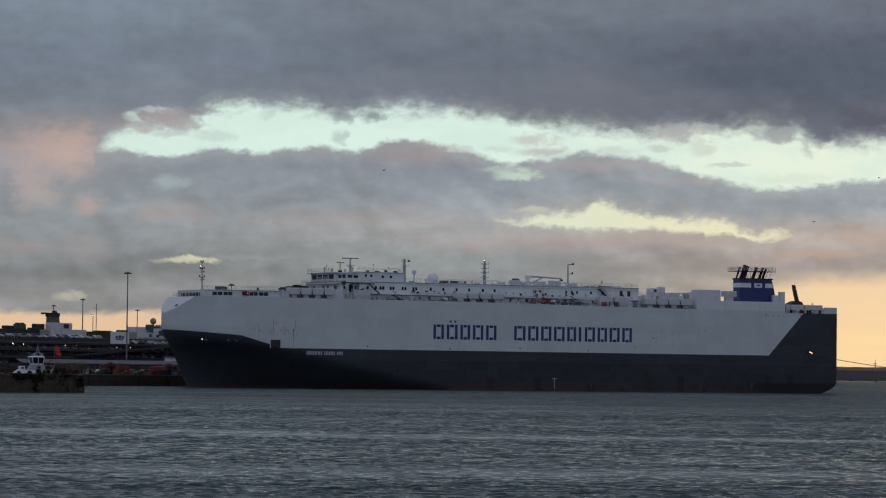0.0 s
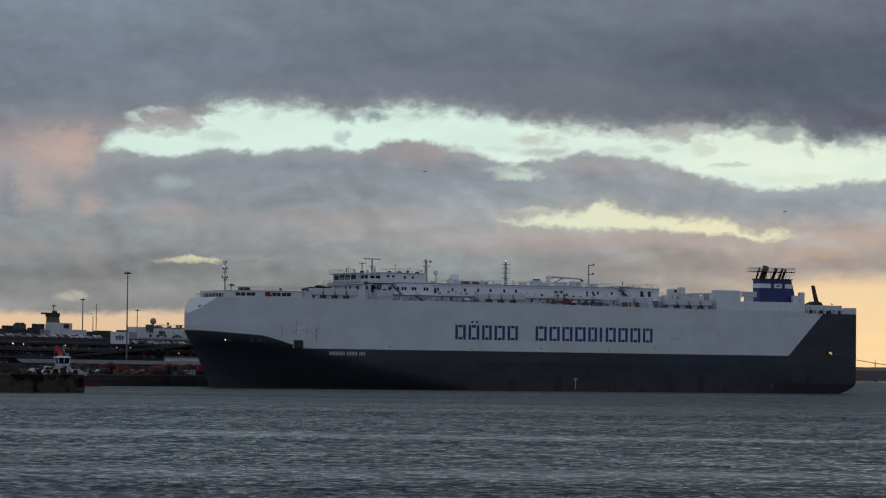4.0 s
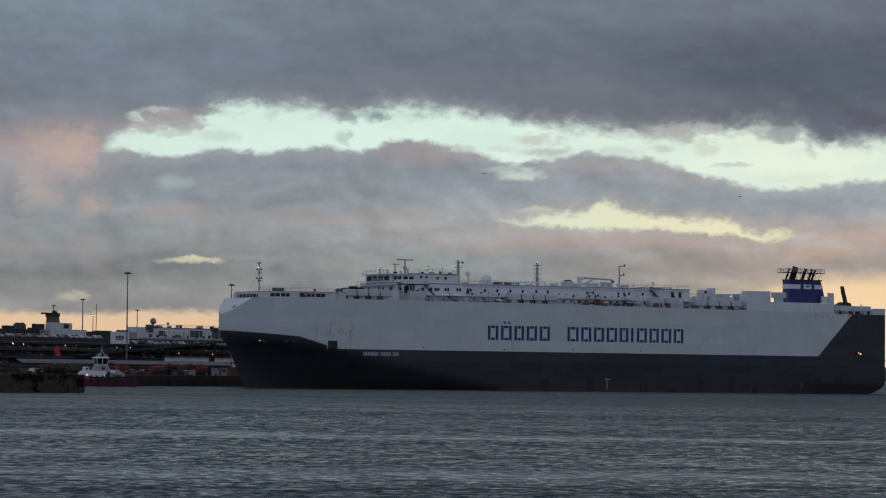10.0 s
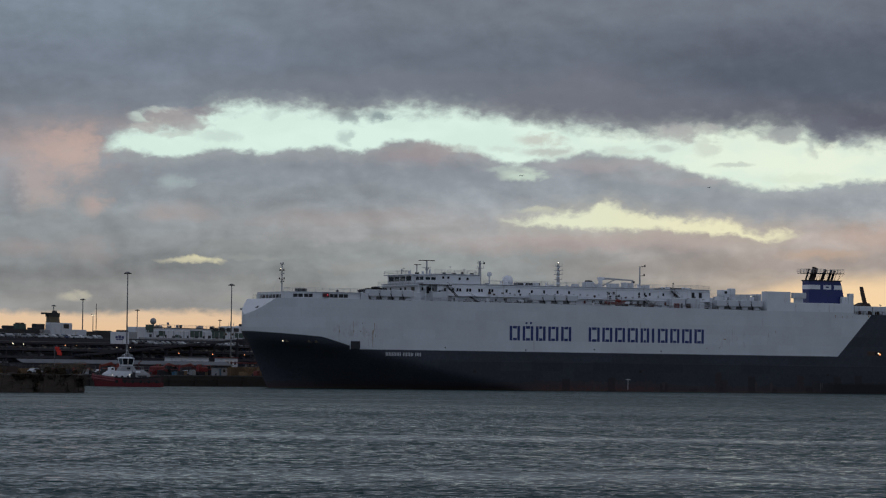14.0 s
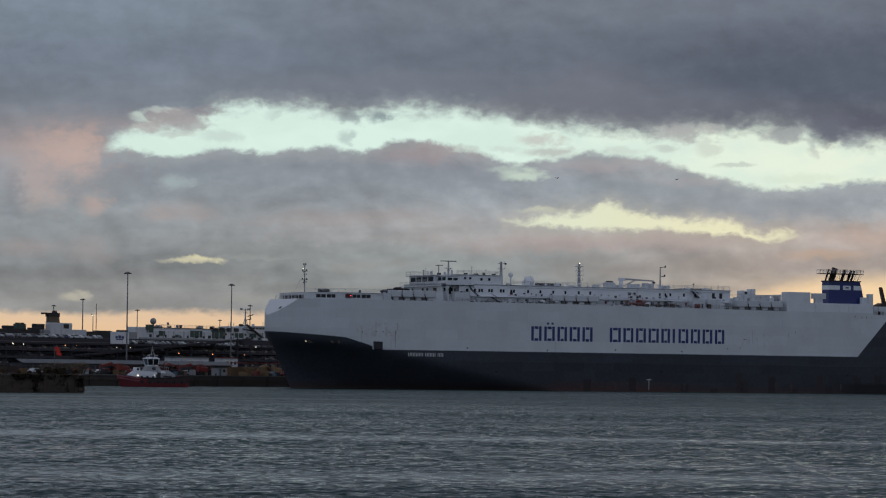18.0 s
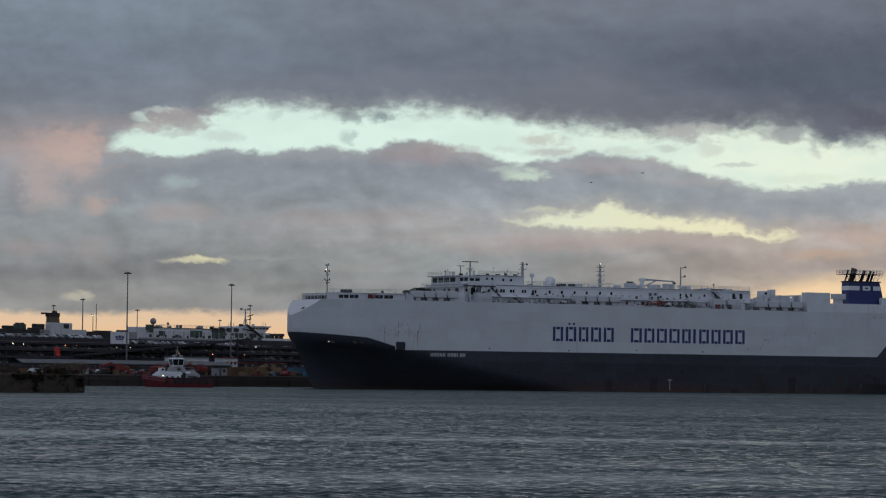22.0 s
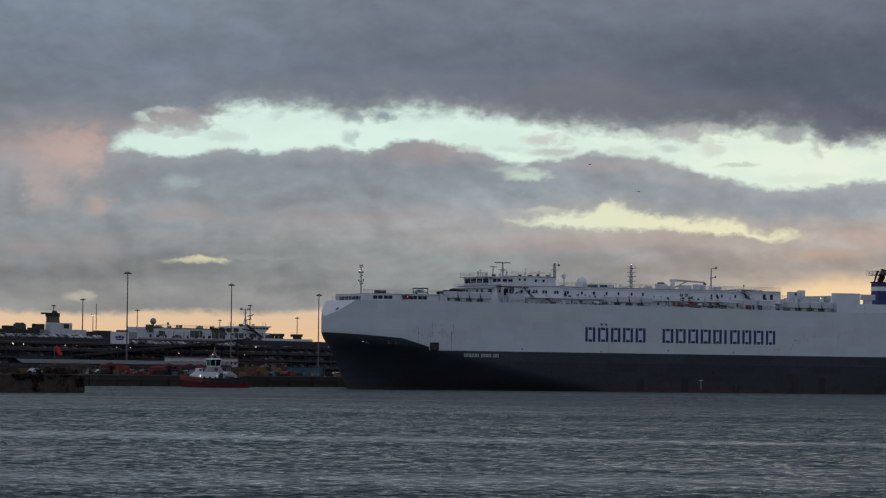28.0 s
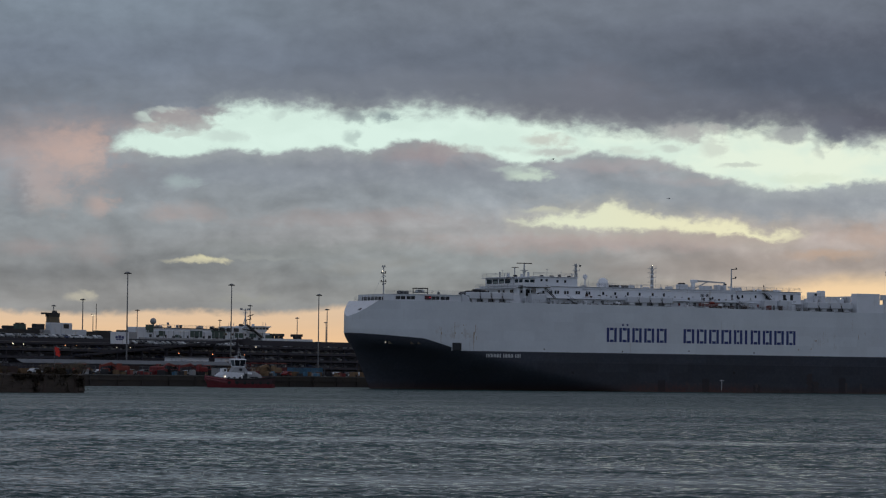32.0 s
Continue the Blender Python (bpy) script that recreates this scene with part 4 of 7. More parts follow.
    part("magnetic_compass", Geo().tube((46.4, 0, 31.2), (46.4, 0, 32.4), 0.2).ball((46.4, 0, 32.5), 0.28), MAST_G, ship)
    part("roof_grating", Geo().box(81.3, 88.6, -1.2, 0.8, 29.25, 29.85).box(81.6, 81.9, -0.7, 0.7, 28.85, 29.3).box(88.0, 88.3, -0.7, 0.7, 28.85, 29.3), DARK, ship, "dark slatted roof ventilator")
    for x, w, hh in ((96.5, 1.2, 0.8), (100.0, 2.6, 1.5), (103.8, 1.0, 0.9), (107.6, 3.0, 1.2), (112.4, 0.9, 1.6), (114.4, 0.8, 1.5), (119.0, 1.4, 1.0)):
        part("roof_vent", Geo().box(x, x + w, -7.0, -4.6, 28.85, 28.9 + hh, 0.1), GREYWHITE, ship)
    part("searchlight", Geo().tube((104.5, 0, 28.8), (104.5, 0, 30.6), 0.15).box(103.6, 105.6, -0.4, 0.4, 30.2, 31.0, 0.1), DARK, ship)
    crane = part("deck_crane", Geo().tube((108.4, 0, 28.8), (108.4, 0, 31.6), 0.65, 0.55, 10).box(107.7, 109.6, -0.6, 0.6, 31.2, 32.0, 0.1), WHITE, ship,
                 "white folding deck crane with a level jib")
    part("jib", Geo().tube((109.0, 0, 31.7), (119.0, 0, 31.3), 0.28, 0.18, 6).tube((109.0, 0, 29.6), (113.0, 0, 31.4), 0.16), MAST_G, crane)
    part("jib_rest", Geo().tube((118.6, 0, 28.8), (118.6, 0, 31.2), 0.16), MAST_G, crane)
    part("hook_block", Geo().box(118.8, 119.4, -0.25, 0.25, 30.6, 31.1, 0.05), DARK, crane)
    part("helicopter_stage", Geo().box(127.5, 136.5, -3.0, 3.0, 29.25, 29.4).tube((129.5, 0, 28.8), (129.5, 0, 29.3), 0.2).tube(
        (134.5, 0, 28.8), (134.5, 0, 29.3), 0.2), DARK, ship, "dark aerial platform")
    part("ball_aerial", Geo().tube((132.0, 0, 29.3), (132.0, 0, 30.6), 0.06).ball((132.0, 0, 30.7), 0.22), DARK, ship)
    # small fittings along the deck edge and on the roof
    rng = random.Random(31)
    spots = [54.6 + i * 1.55 for i in range(15)] + [97.6 + i * 1.7 for i in range(4)] + [108.5 + i * 1.45 for i in range(19)]
    for i, x in enumerate(spots):
        kind = rng.randrange(4)
        y, w, hh = rng.uniform(-15.5, -14.3), rng.uniform(0.25, 0.7), rng.uniform(0.5, 1.5)
        z = deck_line(x) - 0.25
        mt = rng.choice((WHITE, GREYWHITE, DARK, WHITE_B, GREYWHITE, MAST_G))
        if kind == 0:
            part("deck_ventilator", Geo().tube((x, y, z), (x, y, z + hh), w * 0.45, w * 0.4, 8).ball((x, y, z + hh), w * 0.62, w * 0.62, w * 0.35, 8, 5), mt, ship)
        elif kind == 1:
            part("deck_box", Geo().box(x - w, x + w, y, y + 0.9, z, z + hh, 0.06), mt, ship)
        elif kind == 2:
            part("deck_bollard", Geo().tube((x - 0.3, y, z), (x - 0.3, y, z + 0.7), 0.2, 0.2, 8).tube((x + 0.3, y, z), (x + 0.3, y, z + 0.7), 0.2, 0.2, 8), DARK, ship)
        else:
            part("deck_frame", Geo().tube((x - w, y, z), (x - w, y, z + 1.4), 0.07, 0.07, 5).tube((x + w, y, z), (x + w, y, z + 1.4), 0.07, 0.07, 5).tube(
                (x - w, y, z + 1.4), (x + w, y, z + 1.4), 0.07, 0.07, 5), MAST_G, ship)
    for i in range(30):
        x = 66.5 + i * 2.35 + rng.uniform(-0.6, 0.6)
        y, w, hh = rng.uniform(-9.5, -5.0), rng.uniform(0.2, 0.8), rng.uniform(0.3, 1.0)
        z = top + 0.14
        if i % 3 == 0:
            part("roof_ventilator", Geo().tube((x, y, z), (x, y, z + hh), 0.22, 0.22, 8).ball((x, y, z + hh), 0.4, 0.4, 0.22, 8, 5), WHITE_B, ship)
        elif i % 3 == 1:
            part("roof_box", Geo().box(x - w, x + w, y, y + 0.8, z, z + hh, 0.05), rng.choice((WHITE, GREYWHITE, MAST_G)), ship)
        else:
            part("roof_whip", Geo().tube((x, y, z), (x, y, z + hh * 2.2), 0.05, 0.03, 5), MAST_G, ship)
    for x in range(55, 118, 7):
        part("side_bracket", Geo().box(x - 0.08, x + 0.08, -13.9, -11.8, 24.9, 25.4), GREYWHITE, ship)
    for z in (29.8, 31.7, 33.0, 34.3):
        part("mast_band", Geo().tube((94.9, 0, z), (94.9, 0, z + 0.4), 0.62 - (z - 28.8) * 0.03, 0.61 - (z - 28.8) * 0.03, 8), WHITE_B, ship)
    for x, y, w, hh in ((46.0, -6.0, 0.3, 0.9), (47.6, -11.0, 0.25, 0.7), (49.3, -4.0, 0.5, 0.6), (50.2, -10.0, 0.2, 1.3), (56.5, -6.0, 0.4, 0.7), (58.0, -9.0, 0.6, 0.5), (61.5, -7.0, 0.3, 0.9), (63.2, -9.5, 0.5, 0.6)):
        part("roof_fitting", Geo().box(x - w, x + w, y, y + 0.6, 31.2, 31.3 + hh, 0.06), rng.choice((WHITE, GREYWHITE, DARK, RUSTY)), ship)
    for z, x0, x1 in ((25.95, 66.0, 134.0), (28.2, 66.0, 137.0), (24.05, 49.0, 78.0), (24.2, 98.0, 136.0)):
        part("side_pipe", Geo().tube((x0, -11.95 if z > 25 else -13.35, z), (x1, -11.95 if z > 25 else -13.35, z), 0.09, 0.09, 6), GREYWHITE if z > 25 else RUSTY, ship)
    for i in range(34):
        x = 67.0 + i * 2.05 + rng.uniform(-0.5, 0.5)
        w, z = rng.uniform(0.12, 0.4), rng.choice((25.9, 26.2, 26.4))
        part("wall_fitting", Geo().box(x - w, x + w, -12.05, -11.78, z, z + rng.uniform(0.25, 0.7), 0.03), rng.choice((GREYWHITE, WHITE, MAST_G, DARK, RUSTY)), ship)
    for i in range(26):
        x = 49.5 + i * 3.3 + rng.uniform(-0.8, 0.8)
        part("wall_fitting", Geo().box(x - 0.25, x + 0.25, -13.42, -13.18, 24.2, 24.3 + rng.uniform(0.3, 0.8), 0.03), rng.choice((GREYWHITE, DARK, RUSTY, MAST_G, REDBOX)), ship)
    for i in range(9):
        x = 99.0 + i * 4.1
        part("deck_stowage", Geo().box(x, x + rng.uniform(0.8, 2.0), -15.3, -14.5, 23.4, 23.6 + rng.uniform(0.4, 1.5), 0.08), rng.choice((GREYWHITE, WHITE, RUSTY, GREYWHITE, REDBOX)), ship)
    # aft end of the houses
    part("aft_house", Geo().box(137.5, 141.0, -9.0, 9.0, low - 0.3, 26.8, 0.15), WHITE, ship)
    part("vent_tower", Geo().box(147.4, 149.1, -6.0, -4.0, low - 0.3, 29.6, 0.1), WHITE, ship)
    part("vent_tower", Geo().box(144.3, 147.1, -6.4, -3.6, low - 0.3, 29.1, 0.1), WHITE, ship)
    # louvre in the side of the tower
    window_row(ship, (145.6,), -6.43, 28.4, 0.8, 0.7, "louvre", DARK)
    part("stern_screen", Geo().box(153.0, 153.4, -13.0, 9.0, low - 0.35, 28.0), WHITE, ship, "shaded after deckhouse wall")
    for y in (1.5, -8.2):
        part("flood_light", Geo().ball((152.9, y, 27.4), 0.1, 0.12, 0.07), LAMP_W, ship)
    rail_run(ship, (44.8, -11.6, 28.3), (44.8, 11.6, 28.3), 6)
    rail_run(ship, (65.5, -11.6, top + 0.14), (137, -11.6, top + 0.14), 36)
    rail_run(ship, (51.2, -10.8, 31.45), (65, -10.8, 31.45), 7)
    rail_run(ship, (44.8, -8.9, 31.22), (44.8, 7.7, 31.22), 6)
    rail_run(ship, (48.5, -15.9, 23.8), (78.0, -15.9, 23.8), 15)
    rail_run(ship, (97.0, -15.9, 23.7), (137.0, -15.9, 23.4), 20)


def inset(s):
    """Half breadth of the forecastle house."""
    return min(breadth(s, 24) - 0.5 - 1.8 * max(1.0 - (s - 7.6) / 12.0, 0.0), 15.0)


def build_forecastle(ship):
    """The raised foredeck with its mooring openings, the foremast and gear."""
    rows = []
    for z in (23.7, 25.55):
        pts = []
        for s in (7.6, 8.2, 9, 10.5, 12.5, 15, 18, 22, 26, 29.5):
            pts.append((s, -inset(s), z))
        rows.append(pts + [(s, -y, z) for s, y, z in reversed(pts)])
    part("forecastle", Geo().loft(rows, closed=True), WHITE, ship, "white raised forecastle with mooring openings")
    top = [[(s, y * 1.02, 25.55) for s, y, z in rows[0]], [(s, y * 1.02, 25.72) for s, y, z in rows[0]]]
    part("forecastle_rim", Geo().loft(top, closed=True), GREYWHITE, ship)
    for x0, x1, nm in ((9.4, 11.6, "mooring_opening"), (11.9, 13.9, "mooring_opening"), (18.2, 20.4, "mooring_opening"), (20.8, 23.4, "mooring_opening")):
        y0, y1 = -inset(x0), -inset(x1)
        part(nm, Geo().add([(x0, y0 - .03, 24.25), (x1, y1 - .03, 24.25), (x1, y1 - .03, 25.15), (x0, y0 - .03, 25.15),
                            (x0, y0 + .1, 24.25), (x1, y1 + .1, 24.25), (x1, y1 + .1, 25.15), (x0, y0 + .1, 25.15)],
                           [(0, 1, 2, 3), (7, 6, 5, 4), (0, 4, 5, 1), (3, 2, 6, 7), (0, 3, 7, 4), (1, 5, 6, 2)]), DARK, ship)
        xm = (x0 + x1) / 2
        part("stanchion", Geo().box(xm - 0.05, xm + 0.05, (y0 + y1) / 2 - 0.1, (y0 + y1) / 2 + 0.1, 24.25, 25.15), GREYWHITE, ship)
    part("fore_opening", Geo().box(7.5, 7.65, -6.6, 6.6, 24.1, 25.0), DARK, ship)
    for k in range(6):
        y = -5.9 + k * 2.3
        part("stanchion", Geo().box(7.42, 7.6, y - 0.15, y + 0.15, 24.1, 25.0), WHITE, ship)
    box = part("side_light_box", Geo().box(16.3, 17.9, -15.15, -14.4, 24.3, 25.3), MAROON, ship, "dark red screen of the port side light")
    part("side_light", Geo().ball((17.5, -15.2, 24.85), 0.10), LAMP_R, box)
    mast = part("foremast", Geo().tube((10.8, 0, 25.7), (10.8, 0, 33.6), 0.22, 0.11, 8), MAST_G, ship, "grey foremast with light platforms")
    for z, w in ((29.2, 0.7), (31.5, 0.6), (33.2, 0.4)):
        part("platform", Geo().box(10.8 - w, 10.8 + w, -0.6, 0.6, z - 0.05, z + 0.05).box(10.6 + w, 10.8 + w, -0.15, 0.15, z, z + 0.55).box(
            10.7 - w, 10.8 - w + 0.12, -0.15, 0.15, z, z + 0.45).tube((10.8 - w * 0.8, 0, z), (10.8, 0, z - 0.9), 0.05, 0.05, 5), RUSTY if z < 32 else MAST_G, mast)
    for z in (28.3, 30.4):
        part("mast_fitting", Geo().box(10.45, 10.6, -0.2, 0.2, z, z + 0.3).box(10.6, 11.4, -0.1, 0.1, z + 0.2, z + 0.27).box(11.15, 11.4, -0.15, 0.15, z + 0.25, z + 0.5), DARK if z < 30 else MAST_G, mast)
    part("stay", Geo().tube((10.8, 0, 32.0), (7.9, 0, 25.7), 0.02, 0.02, 4), MAST_G, mast)
    part("masthead_light", Geo().ball((10.2, -0.5, 32.1), 0.10), LAMP_W, mast)
    for p, q, n in (((8, -7.4, 25.7), (12, -10.4, 25.7), 4), ((12, -10.4, 25.7), (28.5, -14.4, 25.7), 9), ((5.4, -7.0, 23.95), (5.4, 7.0, 23.95), 6)):
        rail_run(ship, p, q, n)
    part("winch", Geo().box(13.5, 15.0, -6, -4, 25.7, 26.6, 0.15).tube((12.6, -5, 26.3), (15.8, -5, 26.3), 0.45, 0.45, 10), DARK, ship)
    part("capstan", Geo().tube((22.6, -10, 25.7), (22.6, -10, 26.5), 0.4, 0.3, 10), DARK, ship)
    # dark hose cradles and covered gear ahead of the deckhouse
    gear = Geo()
    for i, (x, z, r) in enumerate(((29.0, 26.5, 0.9), (30.8, 26.9, 1.1), (33.0, 27.4, 1.0), (35.0, 27.2, 0.8))):
        gear.ball((x, -12.0, z - 0.3), 1.5, 1.0, r * 0.42, 8, 5)
    part("covered_gear", gear.box(28.2, 36.2, -12.9, -11.2, 25.6, 26.7, 0.2), BLACKISH, ship, "dark covered mooring gear")
    part("ramp_screen", Geo().add([(27.0, -15.5, 23.9), (29.6, -15.5, 23.9), (27.6, -15.5, 25.9), (27.0, -15.5, 25.9), (27.0, -15.3, 23.9), (29.6, -15.3, 23.9),
                                   (27.6, -15.3, 25.9), (27.0, -15.3, 25.9)], [(0, 1, 2, 3), (7, 6, 5, 4), (0, 4, 5, 1), (1, 5, 6, 2), (2, 6, 7, 3), (3, 7, 4, 0)]), GREYWHITE, ship)


def build_stern(ship):
    part("aft_block", Geo().box(153.4, 161.2, -HALF, -13.0, 23.25, 28.75, 0.06), WHITE, ship, "plain white block of the stern house")
    part("funnel_deck", Geo().box(153.42, 182.5, -HALF + 0.004, HALF, 23.25, 25.75, 0.06), WHITE, ship, "white casing below the funnel")
    part("gate_box", Geo().box(162.2, 166.6, -15.9, -14.6, 27.0, 28.55, 0.1), GREYWHITE, ship)
    part("gate_post", Geo().box(163.0, 165.6, -15.7, -14.8, 25.75, 27.0), GREYWHITE, ship)
    # funnel: tapered, blue with a white band
    fy0, fy1 = -14.0, -10.4
    funnel = part("funnel", Geo().loft([[(168.7, fy0, z), (180.8 - k * 1.6, fy0, z), (180.8 - k * 1.6, fy1, z), (168.7, fy1, z)]
                                        for k, z in ((0, 25.75), (0.35, 28.4), (0.7, 30.6), (1, 32.1))], closed=True), NAVY, ship,
                  "navy-blue funnel casing with a white band")
    part("white_band", Geo().loft([[(168.65, fy0 - 0.05, z), (x1 + 0.05, fy0 - 0.05, z), (x1 + 0.05, fy1 + 0.05, z), (168.65, fy1 + 0.05, z)]
                                   for z, x1 in ((29.75, 179.9), (31.0, 179.5))], closed=True), WHITE_B, funnel, "white band round the funnel")
    part("badge_panel", Geo().box(172.4, 173.4, fy0 - 0.1, fy0, 29.7, 31.05), NAVY, funnel)
    part("badge_panel", Geo().box(176.1, 177.0, fy0 - 0.1, fy0, 29.7, 31.05), NAVY, funnel)
    part("badge_mark", Geo().box(174.3, 175.3, fy0 - 0.12, fy0, 30.2, 30.6), NAVY, funnel)
    part("funnel_cap", Geo().box(168.5, 179.5, fy0 - 0.3, fy1 + 0.3, 32.1, 32.4), DARK, funnel)
    sx0, sx1, sy0, sy1 = 167.2, 179.9, -14.9, -9.9
    stage = part("funnel_stage", Geo().box(sx0, sx1, sy0, sy1, 34.25, 34.42), DARK, funnel, "dark railed platform above the funnel")
    for i in range(9):
        x = 167.6 + i * 1.4
        xin = 168.6 + i * 1.2
        part("brace", Geo().tube((xin, fy0, 32.4), (x, sy0, 34.3), 0.06, 0.06, 5).tube((xin, fy0, 32.4), (x + 1.2, sy0, 34.3), 0.03, 0.03, 5), DARK, stage)
    for p, q, n in (((sx0, sy0), (sx1, sy0), 11), ((sx0, sy1), (sx1, sy1), 11), ((sx0, sy0), (sx0, sy1), 3), ((sx1, sy0), (sx1, sy1), 3)):
        rail_run(funnel, (*p, 34.42), (*q, 34.42), n, 1.1, "stage_rail")
    for x, r, up, dx in ((168.6, 0.25, 3.0, 1.1), (170.6, 0.85, 3.3, 1.2), (174.0, 0.45, 2.9, 1.2), (176.2, 0.35, 2.8, 1.1), (177.3, 0.3, 2.7, 1.1)):
        part("exhaust_pipe", Geo().tube((x, -12.2, 32.3), (x + dx, -12.2, 32.4 + up), r, r, 10).tube((x + dx * 0.99, -12.2, 32.4 + up), (x + dx * 1.05, -12.2, 32.6 + up), r * 1.12, r * 1.12, 10),
             RUSTY if r > 0.4 else DARK, funnel, "rusty exhaust pipe" if r > 0.4 else "")
    # after deck
    part("store_house", Geo().box(178.9, 181.0, -15.6, -14.4, 25.75, 27.7, 0.1), WHITE, ship)
    part("store_tower", Geo().box(180.9, 182.5, -16.0, -14.8, 25.75, 28.7, 0.08), WHITE, ship)
    part("stern_casing", Geo().box(182.6, 199.7, -3.0, 12.0, 22.6, 24.8, 0.1), WHITE, ship)
    for x0 in (182.9, 189.2):
        o = part("mooring_screen", Geo().box(x0, x0 + 6.0, -15.9, -15.0, 23.75, 25.15, 0.1), GREYWHITE, ship, "pale side screen over the mooring deck")
        for k in range(4):
            x = x0 + 0.5 + k * 1.65
            part("screen_post", Geo().box(x - 0.25, x + 0.25, -15.6, -15.0, 22.6, 23.75), RUSTY if k % 2 else GREYWHITE, o)
    for k in range(5):
        x = 183.6 + 2.3 * k
        part("mooring_winch", Geo().tube((x - 0.8, -13.6, 23.1), (x + 0.8, -13.6, 23.1), 0.45, 0.45, 10).box(x - 1.0, x - 0.8, -14.2, -13.2, 22.6, 23.7).box(x + 0.8, x + 1.0, -14.2, -13.2, 22.6, 23.7), (RUSTY, GREYWHITE, MAST_G)[k % 3], ship)
    part("bulwark", Geo().box(195.6, 199.9, -HALF, -HALF + 0.3, 22.75, 24.55, 0.05), GREYWHITE, ship)
    part("transom_bulwark", Geo().box(199.6, 199.9, -HALF + 0.3, HALF, 22.75, 24.5), GREYWHITE, ship)
    king = part("ramp_post", Geo().loft([[(x - w, -8.4, z), (x + w, -8.4, z), (x + w, -7.2, z), (x - w, -7.2, z)]
                                         for x, z, w in ((191.9, 25.5, 0.42), (191.0, 28.6, 0.34), (190.5, 30.7, 0.28), (190.4, 31.0, 0.15))], closed=True), RUSTY, ship,
                "dark brown raked ramp post")
    part("ramp_foot", Geo().prism([(187.2, 24.8), (193.4, 24.8), (192.6, 26.2), (190.6, 26.4)], -9.0, -6.0), RUSTY, king)
    # lit mooring recess in the side
    rec = part("fairlead_recess", Geo().box(187.2, 192.6, -HALF - 0.03, -HALF + 0.2, 11.0, 12.3, 0.1), RUSTY, ship, "dark mooring recess with a lamp inside")
    part("recess_throat", Geo().box(189.6, 192.2, -HALF - 0.06, -HALF + 0.1, 11.1, 12.2, 0.1), BLACKISH, rec)
    part("recess_lamp", Geo().ball((190.9, -HALF - 0.08, 11.7), 0.10, 0.08, 0.16), LAMP_W, rec)
    part("recess_light", Geo().box(191.4, 191.6, -HALF - 0.1, -HALF, 11.2, 11.7, 0.03), LAMP_O, rec)
    rope = [Vector((199.9, -10.0, 10.3)), Vector((212.0, -8.0, 8.9)), Vector((228.0, -4.0, 7.4)), Vector((250.0, 2.0, 6.2)), Vector((280.0, 10.0, 5.2))]
    line = Geo()
    for a, b in zip(rope, rope[1:]):
        line.tube(a, b, 0.1, 0.1, 5)
    part("towline", line, TANBOX, ship, "taut towline from the stern")


SCAR2 = surface("old_fender_rubbing", (0.040, 0.033, 0.034), 0.8, 0, 0.5, 0.6, 8, 0.1)


